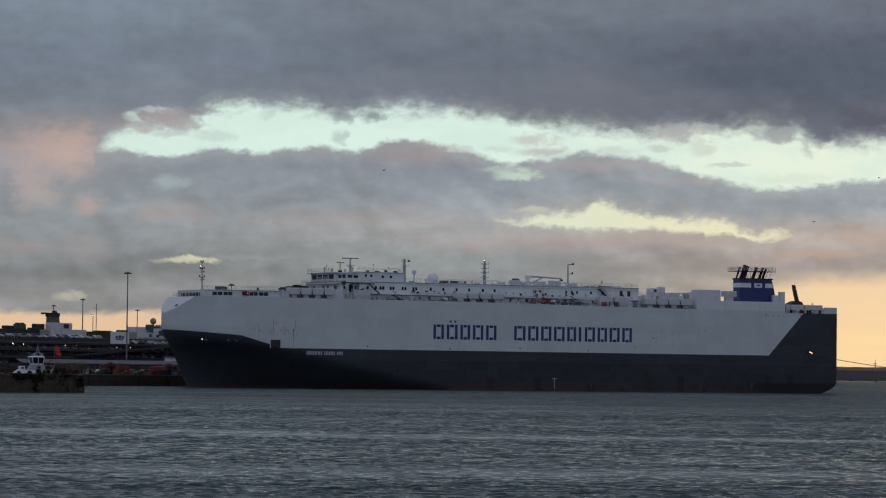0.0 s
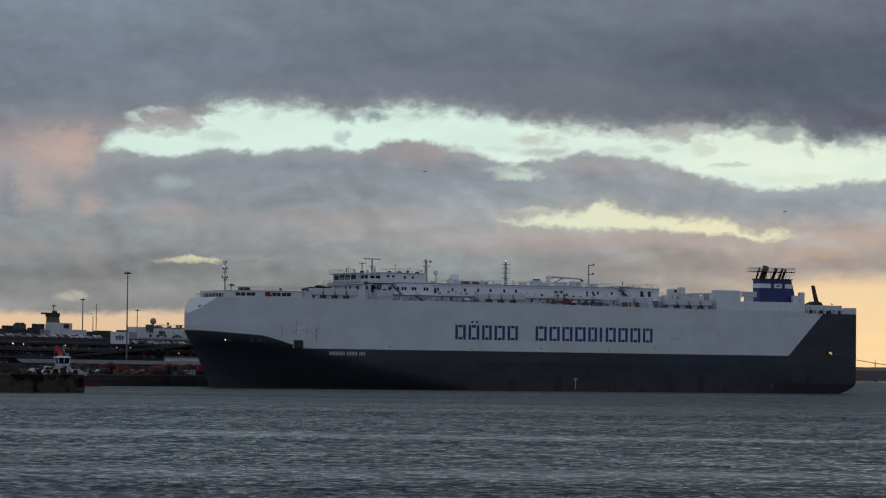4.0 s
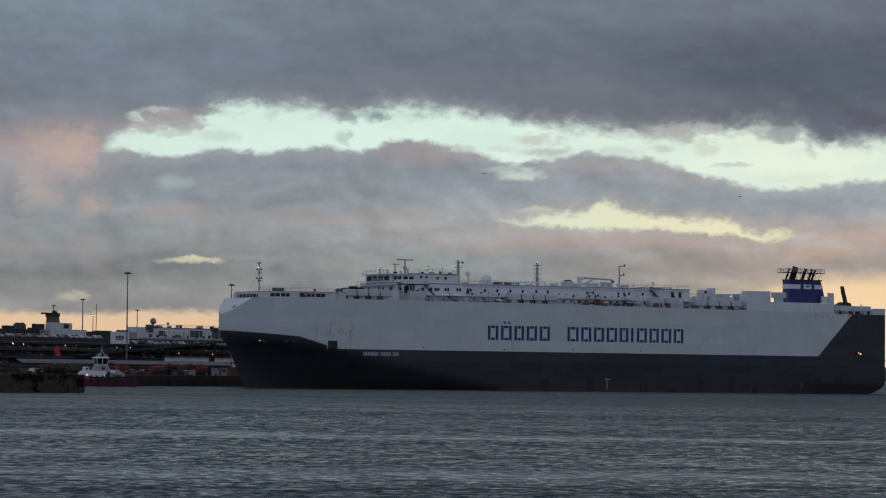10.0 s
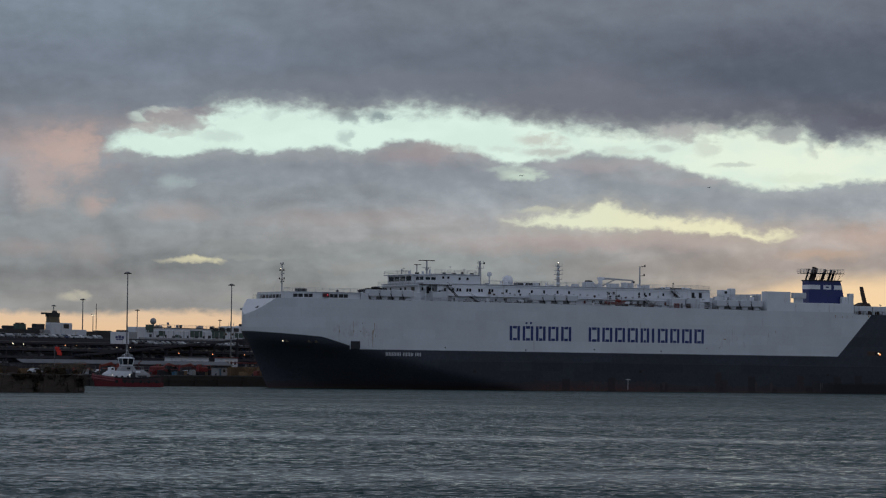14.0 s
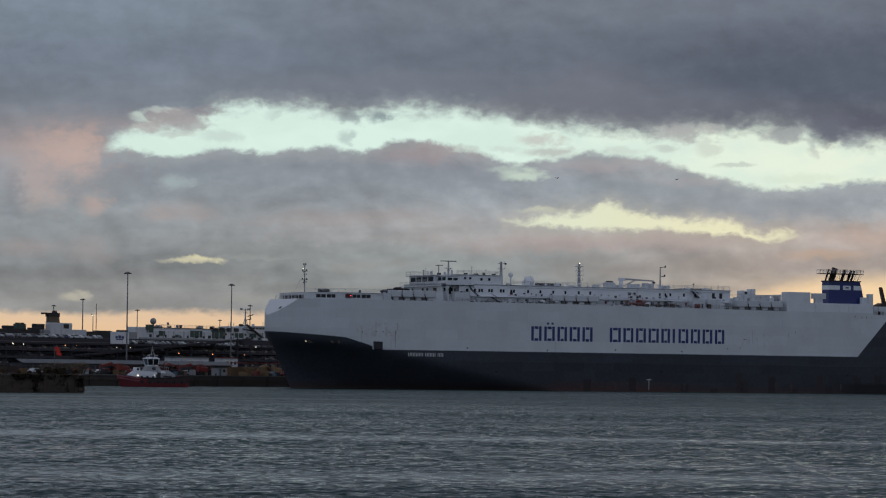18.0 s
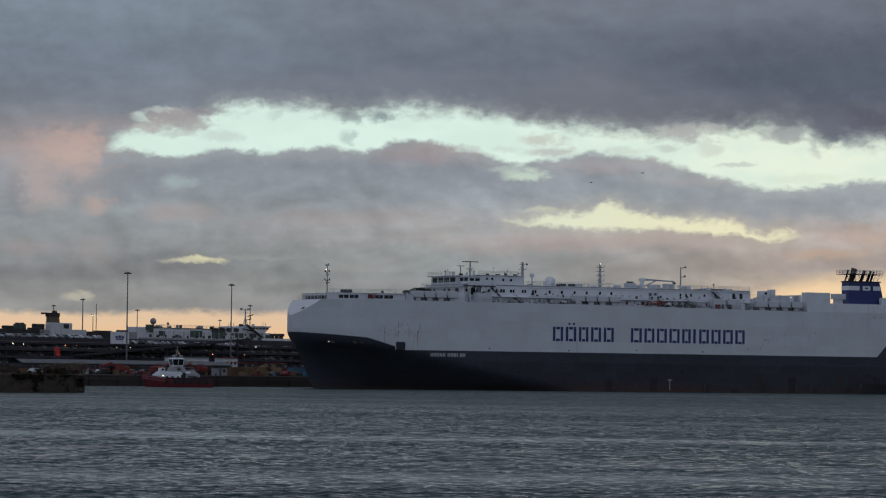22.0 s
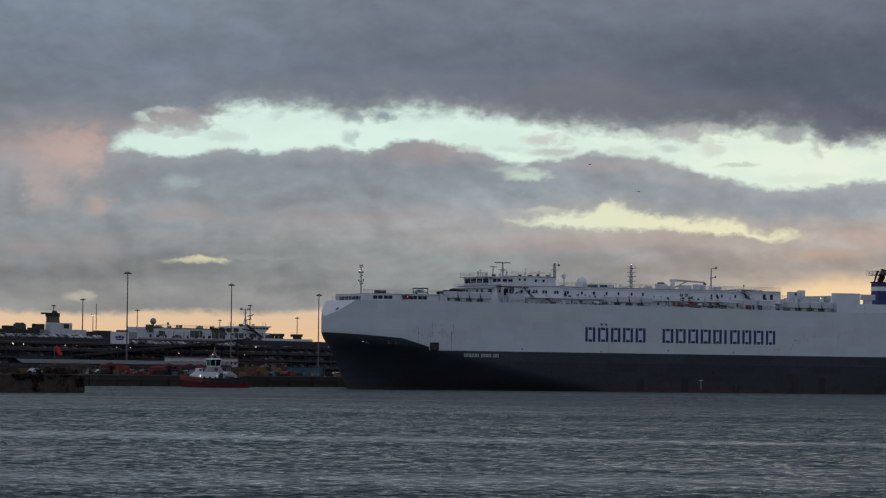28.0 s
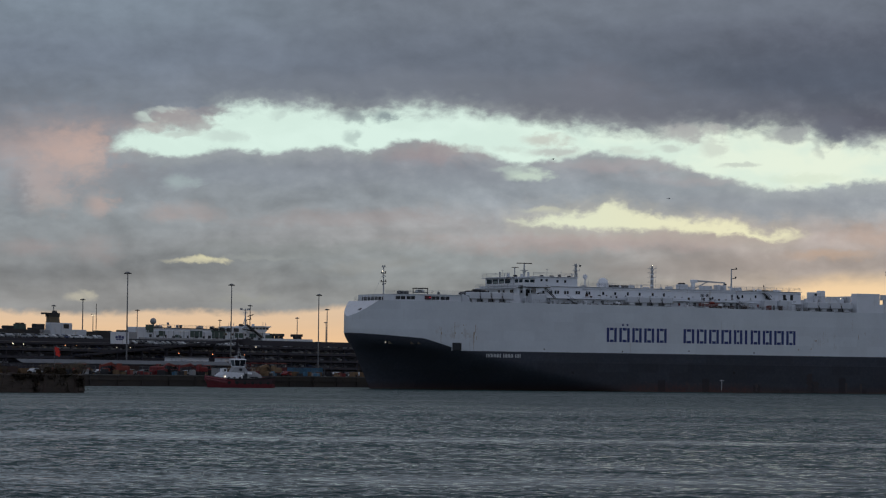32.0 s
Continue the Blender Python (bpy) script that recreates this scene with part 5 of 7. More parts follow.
def build_marks(ship):
    """Painted marks as plain bars: the side lettering in blue, the name in white; rust runs; side door; draught marks."""
    y = -HALF - 0.015
    bar = Geo().box(-0.39, 0.39, 0, 0.03, 0, 3.95).mesh("letter_bar", LETTER)
    x = 71.5
    for w in [3.1, 3.2, 2.9, 3.1, 3.1, None, 3.4, 3.1, 3.1, 3.2, 2.7, 1.0, 3.1, 2.9, 3.1, 3.0]:
        if w is None:
            x += 4.6
            continue
        part("letter_bar", bar, None, ship, "", pose(x + 0.36, y, 13.65))
        if w > 1.5:
            part("letter_bar", bar, None, ship, "", pose(x + w - 0.36, y, 13.65))
            for z in (13.65, 16.9):
                part("letter_bar", Geo().box(x + 0.95, x + w - 0.95, y, y + 0.03, z, z + 0.7), LETTER, ship)
        x += w + 0.90
    dot = Geo().box(-0.3, 0.3, 0, 0.03, 0, 0.55).mesh("accent_dot", LETTER)
    for x in (76.6, 78.0):
        part("accent_dot", dot, None, ship, "", pose(x, y, 18.15))
    nb = Geo().box(-0.13, 0.13, 0, 0.03, 0, 0.95).mesh("name_bar", NAME_W)
    x = 34.2
    for i in range(11):
        x = 34.4 + i * 0.92 + (0.5 if i > 4 else 0)
        part("name_bar", nb, None, ship, "", pose(x, y, 8.95))
        if i != 8:
            part("name_bar", nb, None, ship, "", pose(x + 0.48, y, 8.95))
    door = part("side_door", Geo().box(23.9, 26.7, -HALF - 0.04, -HALF + 0.2, 10.75, 12.75, 0.05), DARK, ship, "dark pilot door in the side")
    part("door_frame", Geo().box(23.75, 23.9, -HALF - 0.06, -HALF + 0.1, 10.6, 12.85).box(26.7, 26.9, -HALF - 0.06, -HALF + 0.1, 10.6, 12.85).box(
        23.75, 26.9, -HALF - 0.06, -HALF + 0.1, 12.75, 12.85), GREYWHITE, door)
    rng = random.Random(11)
    for x, z0, z1, w in ((20.5, 12.3, 16.8, 0.10), (20.6, 14.9, 15.5, 0.28), (24.6, 13.8, 18.2, 0.09), (24.8, 15.1, 15.6, 0.25), (27.3, 17.3, 17.7, 0.22), (30.9, 15.6, 17.7, 0.12),
                         (30.4, 10.9, 15.6, 0.16), (30.5, 14.9, 15.7, 0.35), (26.8, 15.2, 15.5, 0.4), (28.6, 15.0, 15.4, 0.2), (31.2, 13.6, 14.6, 0.1), (139.6, 14.8, 15.1, 0.8), (142.0, 14.0, 17.7, 0.06),
                         (154.0, 15.6, 16.9, 0.1), (156.2, 16.8, 17.6, 0.12), (133.8, 12.1, 12.5, 0.3), (138.0, 12.4, 12.8, 0.25), (151.8, 18.0, 21.0, 0.05), (176.3, 21.6, 22.4, 0.25), (178.6, 21.5, 22.2, 0.15),
                         (180.2, 21.5, 22.3, 0.15), (182.0, 21.6, 22.2, 0.12), (187.6, 22.0, 22.5, 0.4)):
        n = 5
        rows = []
        for i in range(n + 1):
            k = i / n
            ww = w * (1 - 0.55 * k) * rng.uniform(0.6, 1.0)
            rows.append([(x - ww, -HALF - 0.012, z1 + (z0 - z1) * k), (x + ww * 0.8, -HALF - 0.012, z1 + (z0 - z1) * k)])
        part("rust_run", Geo().loft(rows), RUSTRUN, ship)
    for x, z in ((61.0, 5.1), (112.5, 5.6), (52.0, 11.4), (76.5, 11.1), (97.8, 11.5), (119.0, 11.3)):
        r = 0.24 if z > 9 else 0.42
        part("bollard_pocket", Geo().box(x - r, x + r, -HALF - 0.02, -HALF + 0.1, z - r * 0.8, z + r * 0.8, 0.06), BLACKISH, ship)
    for x0, x1, z1 in ((136.8, 138.2, 5.6), (139.0, 140.4, 3.4), (163.6, 165.6, 5.0)):
        part("fender_scar", Geo().loft([[(x0 + rng.uniform(-0.5, 0.4), -HALF - 0.012, z1 * k / 16), (x1 + rng.uniform(-0.4, 0.5), -HALF - 0.012, z1 * k / 16)] for k in range(1, 17)]), SCAR2, ship)
    part("draught_mark", Geo().box(171.4, 171.55, -HALF - 0.03, -HALF, 0.8, 2.9).box(171.9, 172.05, -HALF - 0.03, -HALF, 1.6, 2.9), CONCRETE, ship)
    part("bollard_pocket", Geo().box(173.4, 174.3, -HALF - 0.02, -HALF + 0.1, 5.0, 5.7, 0.1), BLACKISH, ship)
    part("draught_mark", Geo().box(108.45, 108.6, -HALF - 0.03, -HALF, 0.6, 3.6).box(107.8, 109.3, -HALF - 0.03, -HALF, 3.3, 3.45), NAME_W, ship)
    for x, z1 in ((98.0, 2.2), (120.0, 2.4), (150.0, 3.0), (155.0, 2.8)):
        rows = []
        for i in range(8):
            k = i / 7
            ww = 0.55 * rng.uniform(0.35, 1.0)
            rows.append([(x - ww, -HALF - 0.012, 0.3 + (z1 - 0.3) * k), (x + ww * rng.uniform(0.5, 1.0), -HALF - 0.012, 0.3 + (z1 - 0.3) * k)])
        part("fender_scar", Geo().loft(rows), SCAR, ship)
    for x, w in ((8.2, 0.8), (13.2, 0.7), (14.9, 0.6)):
        yy = -breadth(x, 12.4) - 0.03
        part("bow_mark", Geo().box(x - w, x + w, yy, yy + 0.3, 12.2, 12.9), BOWMARK, ship)
    part("bow_light", Geo().ball((6.9, -breadth(6.9, 12.6) - 0.12, 12.6), 0.1), LAMP_W, ship)


def build_carrier():
    ship = thing("car_carrier", "large white and blue-black car carrier ship under way", "ship")
    build_hull(ship)
    build_forecastle(ship)
    build_house(ship)
    build_stern(ship)
    build_marks(ship)
    gull = thing("gull", "pale grey gull standing on the ship's rail", "bird")
    part("body", Geo().ball((0, 0, 0.35), 0.32, 0.14, 0.15), FEATHER, gull)
    part("head", Geo().ball((0.22, 0, 0.62), 0.12), FEATHER, gull)
    part("legs", Geo().tube((0, 0.05, 0), (0, 0.05, 0.25), 0.02, 0.02, 4).tube((0, -0.05, 0), (0, -0.05, 0.25), 0.02, 0.02, 4), ORANGE, gull)
    return ship, gull


CARRIER, PERCHED = build_carrier()


# ---- the port: a runs along the quay away from the eye, b inland ----
PO = Vector((-93.0, 895.0, 0.0))
PA = math.degrees(math.atan2(0.833, 0.553))
PORT = pose(PO.x, PO.y, 0, 0, 0, PA)
LAND = 3.0


def at(a, b, z=LAND, turn=0.0):
    """A pose in the port: local x along the quay, local y inland."""
    return PORT @ pose(a, b, z, 0, 0, turn)


def build_quay():
    setting("ground", Geo().box(-150, 345, 0.4, 172, -3, LAND), ASPHALT, "dark asphalt port apron", PORT, "ground")
    setting("inner_quay", Geo().box(-460, -20, 1345, 2120, -3, LAND), ASPHALT, "dark asphalt land behind the inner dock", None, "ground")
    wall = setting("quay_wall", Geo().box(-150, 345, 0.0, 0.4, -3, LAND - 0.15), QUAY, "dark wet quay wall with timber fenders", PORT, "quay")
    part("coping", Geo().box(-150, 345, -0.25, 1.1, LAND - 0.15, LAND + 0.1, 0.05), CONCRETE, wall)
    pile = Geo().box(-0.22, 0.22, -0.45, -0.05, -2.5, LAND - 0.4, 0.05).mesh("fender_pile", QUAY)
    for i in range(18):
        part("fender_pile", pile, None, wall, "", pose(-45 + i * 11.2 + (i % 3) * 0.5, 0, 0))
    beam = Geo().box(-6, 6, -0.75, -0.5, -0.18, 0.18).mesh("fender_beam", QUAY)
    for i in range(16):
        for z in (1.9,):
            part("fender_beam", beam, None, wall, "", pose(-40 + i * 12.4, 0, z))
    bol = thing("bollard", "black cast iron quay bollard", "bollard", at(6, 1.5), "quay bollards")
    part("shaft", Geo().tube((0, 0, 0.0), (0, 0, 0.45), 0.24, 0.2, 10), DARK, bol)
    part("head", Geo().ball((0, 0, 0.52), 0.34, 0.34, 0.16), DARK, bol)
    for i in range(1, 9):
        copy_thing(bol, at(6 + i * 17, 1.5))


def build_pier():
    """The near stone pier head, block by block, its fill behind."""
    a = Vector((-67.9, 646.0, 0))
    b = Vector((-91.0, 612.0, 0))
    turn = math.degrees(math.atan2(b.y - a.y, b.x - a.x))
    M = pose(a.x, a.y, 0, 0, 0, turn)
    n = (b - a).length
    pier = setting("pier", Geo().box(0.55, n + 60, -16, -0.55, -3, 3.15), CONCRETE, "old stone pier head above the water", M, "pier")
    rng = random.Random(3)
    kinds = [Geo().box(0, w - 0.012, -0.6, 0.0, 0, 0.574, 0.03).mesh("stone", STONE) for w in (1.0, 1.3, 1.6, 1.9)]
    for r in range(7):
        x = 0.0 if r % 2 else -0.02
        while x < n:
            k = rng.randrange(4)
            part("stone", kinds[k], None, pier, "", pose(x, rng.uniform(-0.07, 0.07), -0.85 + r * 0.58, rng.uniform(-4, 4), rng.uniform(-1.5, 1.5), rng.uniform(-4, 4)))
            x += (1.0, 1.3, 1.6, 1.9)[k]
        y = -0.6
        while y > -15:
            k = rng.randrange(4)
            part("stone", kinds[k], None, pier, "", pose(rng.uniform(-0.12, 0.14), y, -0.85 + r * 0.58, rng.uniform(-4, 4), rng.uniform(-1.5, 1.5), -90 + rng.uniform(-4, 4)))
            y -= (1.0, 1.3, 1.6, 1.9)[k]
    caps = [Geo().box(0, w - 0.05, -1.3, 0.1, 0, 0.34, 0.07).mesh("coping_stone", STONE) for w in (1.6, 2.2, 2.9)]
    x = 0.0
    while x < n:
        k = rng.randrange(3)
        part("coping_stone", caps[k], None, pier, "", pose(x, rng.uniform(-0.1, 0.08), 3.16 + rng.uniform(-0.12, 0.16), rng.uniform(-3, 3), 0, rng.uniform(-2, 2)))
        x += (1.6, 2.2, 2.9)[k]
    for x, r in ((3.0, 0.0), (12.0, 0.0)):
        lad = thing("pier_ladder", "rusty steel ladder on the pier wall", "ladder", M @ pose(x, 0.25, 0), "pier ladders")
        for k in (-0.2, 0.2):
            part("stringer", Geo().tube((k, 0, -0.5), (k, 0, 3.9), 0.04, 0.04, 5), RUSTY, lad)
        for k in range(12):
            part("rung", Geo().tube((-0.2, 0, 0.1 + k * 0.3), (0.2, 0, 0.1 + k * 0.3), 0.025, 0.025, 5), RUSTY, lad)
    # flag pole with a red flag, in stiff panels
    pole = thing("flagpole", "thin grey pole on the pier with a red flag", "flagpole", M @ pose(4.0, -4.2, 3.15))
    part("pole", Geo().tube((0, 0, 0), (0, 0, 5.9), 0.035, 0.03, 6), GALV, pole)
    global FLAG
    FLAG = thing("red_flag", "red flag flying from a thin pole", "flag", pose(-73.55, 644.9, 8.75))
    for i in range(3):
        g = Geo().add([(0.0, 0, 0.0), (0.9, 0.08, 0.1), (0.95, 0.1, -0.52), (0.04, 0, -0.55)], [(0, 1, 2, 3)])
        part("flag_panel", g, FLAGRED, FLAG, "", pose(0.05 + i * 0.24, 0.05 * (i % 2), -i * 0.5, 0, 14, (-12, 10, -8)[i]))
    # weeds hanging on the face, bushes along the top
    rng = random.Random(8)
    weed = thing("wall_weeds", "brown weeds hanging down the stone pier face", "weeds", M @ pose(0, 0.12, 0))
    lv = Geo()
    for k in range(15000):
        x = rng.uniform(0.3, n)
        z = 3.5 - 3.3 * rng.random() ** 1.4
        if noise.noise((x * 0.32, z * 0.5, 4.0)) + 0.5 * noise.noise((x * 1.1, z * 1.6, 9.0)) < 0.05 + 0.12 * (3.2 - z):
            continue
        c = Vector((x, rng.uniform(0.0, 0.28), z))
        s = rng.uniform(0.08, 0.22)
        u = Vector((rng.uniform(-0.6, 0.6), rng.uniform(-0.5, 0.5), rng.uniform(-1, -0.3))).normalized()
        q = u.orthogonal().normalized() * s * 0.5
        lv.add([c - u * s, c + q, c + u * s, c - q], [(0, 1, 2, 3)])
    tagged(part("foliage", lv, LEAF, weed), kind="stuff")
    low = [(1.2, -1.4, 1.1), (4.0, -2, 1.5), (6.2, -2, 1.3), (8.4, -2, 1.6), (11.0, -2, 1.2), (13.0, -2.5, 0.9), (15.5, -3, 0.8), (18.5, -3, 0.9), (22.0, -3, 0.8), (25.0, -4, 0.9)]
    for i, (x, y, hgt) in enumerate(low):
        bush = thing("bush", "scrubby brown-green winter bush on the pier", "bush", M @ pose(x, y, 3.15), "pier bushes")
        st = Geo()
        for k in range(6):
            w = rng.uniform(0, math.tau)
            st.tube((0, 0, 0), (math.cos(w) * hgt * 0.3, math.sin(w) * hgt * 0.3, hgt * rng.uniform(0.5, 0.85)), 0.05, 0.015, 5)
        part("stems", st, BARK, bush)
        lv = Geo()
        for k in range(520):
            w, q = rng.uniform(0, math.tau), rng.random() ** 0.5
            z = rng.uniform(0.1, 1.0)
            rr = hgt * 0.62 * q * (1.05 - 0.55 * z) * (1 + 0.35 * noise.noise((w * 2, z * 3, i)))
            c = Vector((math.cos(w) * rr, math.sin(w) * rr, z * hgt))
            s = rng.uniform(0.08, 0.2)
            u = Vector((rng.uniform(-1, 1), rng.uniform(-1, 1), rng.uniform(-1, 1))).normalized()
            t = u.orthogonal().normalized() * s
            lv.add([c - u * s, c + t * 0.6, c + u * s, c - t * 0.6], [(0, 1, 2, 3)])
        tagged(part("foliage", lv, LEAF, bush), kind="stuff")


def build_scrub():
    """Bare brown scrub between the pier and the apron."""
    rng = random.Random(41)
    spots = [(rng.uniform(-8, 30), rng.uniform(24, 29), rng.uniform(1.6, 3.2)) for i in range(12)]
    # two thick clumps on the edge of the quay
    spots += [(c + rng.uniform(-2.2, 2.2), rng.uniform(3.6, 6.0), rng.uniform(2.6, 3.6)) for c in (-8.2, 2.5) for i in range(4)]
    for a, b, hgt in spots:
        bush = thing("bush", "bare brown scrub on the port apron", "bush", at(a, b, LAND), "apron scrub")
        st = Geo()
        for k in range(16):
            w = rng.uniform(0, math.tau)
            tip = Vector((math.cos(w) * hgt * rng.uniform(0.2, 0.5), math.sin(w) * hgt * 0.4, hgt * rng.uniform(0.6, 1.0)))
            st.tube((0, 0, 0), tip, 0.04, 0.015, 4)
        part("stems", st, BARK, bush)
        lv = Geo()
        for k in range(200):
            w, q, z = rng.uniform(0, math.tau), rng.random() ** 0.5, rng.uniform(0.25, 1.0)
            c = Vector((math.cos(w) * q * hgt * 0.5, math.sin(w) * q * hgt * 0.5, z * hgt))
            s = rng.uniform(0.08, 0.2)
            u = Vector((rng.uniform(-1, 1), rng.uniform(-1, 1), rng.uniform(-1, 1))).normalized()
            t = u.orthogonal().normalized() * s * 0.6
            lv.add([c - u * s, c + t, c + u * s, c - t], [(0, 1, 2, 3)])
        tagged(part("foliage", lv, LEAF, bush), kind="stuff")


def car_master(paint, name="parked_car", label="parked car"):
    car = thing(name, label, "car", None, "cars parked in the port")
    prof = [(-2.1, 0.35), (-2.15, 0.75), (-1.95, 0.95), (-1.55, 1.0), (-1.0, 1.42), (0.45, 1.46), (1.15, 0.98), (2.0, 0.85), (2.15, 0.6), (2.1, 0.35)]
    part("body", Geo().prism(prof, -0.86, 0.86), paint, car)
    part("windscreen", Geo().add([(0.52, -0.72, 1.40), (0.52, 0.72, 1.40), (1.12, 0.78, 1.03), (1.12, -0.78, 1.03)], [(0, 1, 2, 3)]), GLASS, car)
    for s in (-1, 1):
        part("side_window", Geo().add([(-1.35, s * 0.875, 1.03), (0.95, s * 0.875, 1.03), (0.35, s * 0.868, 1.38), (-0.95, s * 0.868, 1.38)], [(0, 1, 2, 3)]), GLASS, car)
        for x in (-1.3, 1.32):
            part("wheel", Geo().tube((x, s * 0.62, 0.32), (x, s * 0.9, 0.32), 0.32, 0.32, 10), TYRE, car)
    return car


def build_car_park():
    """The open multi-storey car store: slabs, columns, parapets, a ramp and its cars."""
    park = thing("car_store", "dark open multi-storey car store with parked cars", "car park", at(0, 0))
    a0, a1, b0, b1 = 60.0, 372.0, 130.0, 158.0
    for i, z in enumerate((5.6, 8.0, 10.4, 12.6)):
        part("floor_slab", Geo().box(a0, a1, b0, b1, z - LAND - 0.35, z - LAND), SLAB, park)
        part("parapet", Geo().box(a0, a1, b0 - 0.16, b0, z - LAND - 0.35, z - LAND + (0.3 if i == 3 else 0.45)), SLAB, park)
    for i, z in enumerate((3.0, 5.6, 8.0, 10.4)):
        for k in range(3):
            zz = z - LAND + 0.62 + k * 0.42
            part("guard_rail", Geo().box(a0, a1, b0 - 0.1, b0 - 0.04, zz, zz + 0.13), GALV if k == 0 and i == 3 else SLAB, park)
    part("floor_slab", Geo().box(a0, 168, b0 + 0.5, b1, 10.65, 11.0), SLAB, park)
    part("upper_parapet", Geo().box(a0, 168, b0 + 0.3, b0 + 0.5, 9.9, 11.15), SLAB, park)
    part("top_rail", Geo().box(a0, 168, b0 - 0.1, b0 - 0.04, 9.9, 10.02), GALV, park)
    for i in range(14):
        part("upper_post", Geo().box(a0 + 2 + i * 8, a0 + 2.25 + i * 8, b0 + 0.5, b0 + 0.75, 9.6, 11.0), SLAB, park)
    col = Geo().box(-0.25, 0.25, 0.05, 0.55, 0, 9.4).mesh("column", SLAB)
    for i in range(39):
        part("column", col, None, park, "", pose(a0 + 1 + i * 8.0, b0, 0))
    part("rear_wall", Geo().box(a0, a1, b1, b1 + 0.4, 0, 9.6), CONCRETE, park)
    part("ramp", Geo().prism([(150, 5.5), (150, 5.9), (240, 12.3), (240, 11.9)], b0 - 3.6, b0 - 0.3), SLAB, park, "long sloping access ramp")
    part("ramp_parapet", Geo().prism([(150, 5.9), (150, 6.3), (240, 12.7), (240, 12.3)], b0 - 3.75, b0 - 3.6), SLAB, park)
    for i in range(7):
        x = 156 + i * 13
        part("ramp_column", Geo().box(x - 0.3, x + 0.3, b0 - 2.6, b0 - 2.0, 0, 5.5 + (x - 150) * 0.0711), SLAB, park)
    part("pale_rail", Geo().box(177.5, 216, b0 - 0.2, b0 - 0.05, 11.5, 11.62), OLDWHITE, park, "pale rail along the top deck")
    part("top_screen", Geo().box(238, a1, b0 - 0.2, b0 - 0.02, 10.2, 12.0), SLAB, park)
    rng = random.Random(21)
    masters = [car_master(p, "parked_car", n + " car parked among rows of cars") for p, n in zip(CARPAINT, ("white", "silver", "grey", "black", "dark red", "blue"))]
    used = [False] * len(masters)

    def put(k, m):
        if not used[k]:
            masters[k].matrix_basis = m
            used[k] = True
        else:
            copy_thing(masters[k], m)

    for i in range(100):
        x = 66 + i * 2.55
        k = rng.choice((0, 0, 0, 0, 1, 1, 1, 2, 3, 5))
        if x > 232:
            k = rng.choice((0, 1, 2, 2, 3, 3))
        if x > 167:
            k = rng.choice((0, 1, 1, 2, 2, 3))
        if rng.random() < (0.86 if x < 166 else 0.75):
            put(k, at(x + rng.uniform(-0.3, 0.3), b0 + 3.0 + rng.uniform(-0.5, 0.9), 14.0 if x < 166 else 12.6, rng.choice((90, 90, 270)) + rng.uniform(-9, 9)))
    for i in range(46):
        if rng.random() < 0.85:
            put(rng.choice((0, 0, 0, 1, 1, 3)), at(68 + i * 5.2, b0 + 10.5, 14.0 if i < 18 else 12.6, rng.choice((0, 180)) + rng.uniform(-6, 6)))
    for z in (5.6, 8.0, 10.4):
        for i in range(44):
            if rng.random() < 0.8:
                put(rng.choice((0, 0, 1, 1, 2, 5)), at(68 + i * 5.6 + rng.uniform(-1.5, 1.5), b0 + 2.3, z, 90 + rng.uniform(-5, 5)))
    # on the apron
    for a, b, k, t in ((4, 22, 0, 0), (31, 11, 1, 10), (36, 10, 2, 0), (40, 13, 0, 0), (22, 14, 0, 15), (25, 16, 3, 90), (130, 12, 0, 20), (134, 15, 1, 0), (138, 11, 0, 80),
                       (142, 16, 3, 0), (146, 12, 1, 30), (150, 18, 0, 0), (127, 20, 3, 0), (104, 11, 4, 0), (107, 14, 0, 70), (17, 30, 2, 0), (11, 28, 3, 0)):
        put(k, at(a, b, LAND + 0.005, t))
    for i in range(20):
        put(rng.choice((1, 2, 3, 3)), at(14 + i * 5.1, 30 + rng.uniform(-1, 1), LAND + 0.005, rng.choice((0, 180)) + rng.uniform(-4, 4)))
    for i in range(52):
        x = 62 + i * 2.0
        put(rng.choice((0, 0, 1, 1, 2, 3, 3, 5)), at(x + rng.uniform(-0.3, 0.3), b0 + 17.0, 14.0, rng.choice((90, 270)) + rng.uniform(-6, 6)))
    # lamps under the slabs
    for a, z, mat in ((119.5, 12.2, 0), (124.5, 12.0, 0), (145.0, 11.9, 1), (150.5, 12.0, 1), (171.0, 11.6, 0), (178.0, 11.7, 0), (204.0, 10.0, 1), (222.5, 9.9, 1), (240.5, 9.9, 1),
                      (247.0, 12.7, 0), (268.0, 9.2, 0), (290.0, 13.4, 0)):
        lamp = thing("wall_lamp", "small lit bulkhead lamp on the car store", "lamp", at(a, b0 - 0.4 if z < 12.9 else b0 - 0.5, z), "car store lamps")
        part("lamp_glass", Geo().ball((0, -0.12, 0), 0.17, 0.12, 0.13), LAMP_O if mat else LAMP_W, lamp)
        part("lamp_base", Geo().box(-0.2, 0.2, 0.0, 0.42, -0.12, 0.12), DARK, lamp)


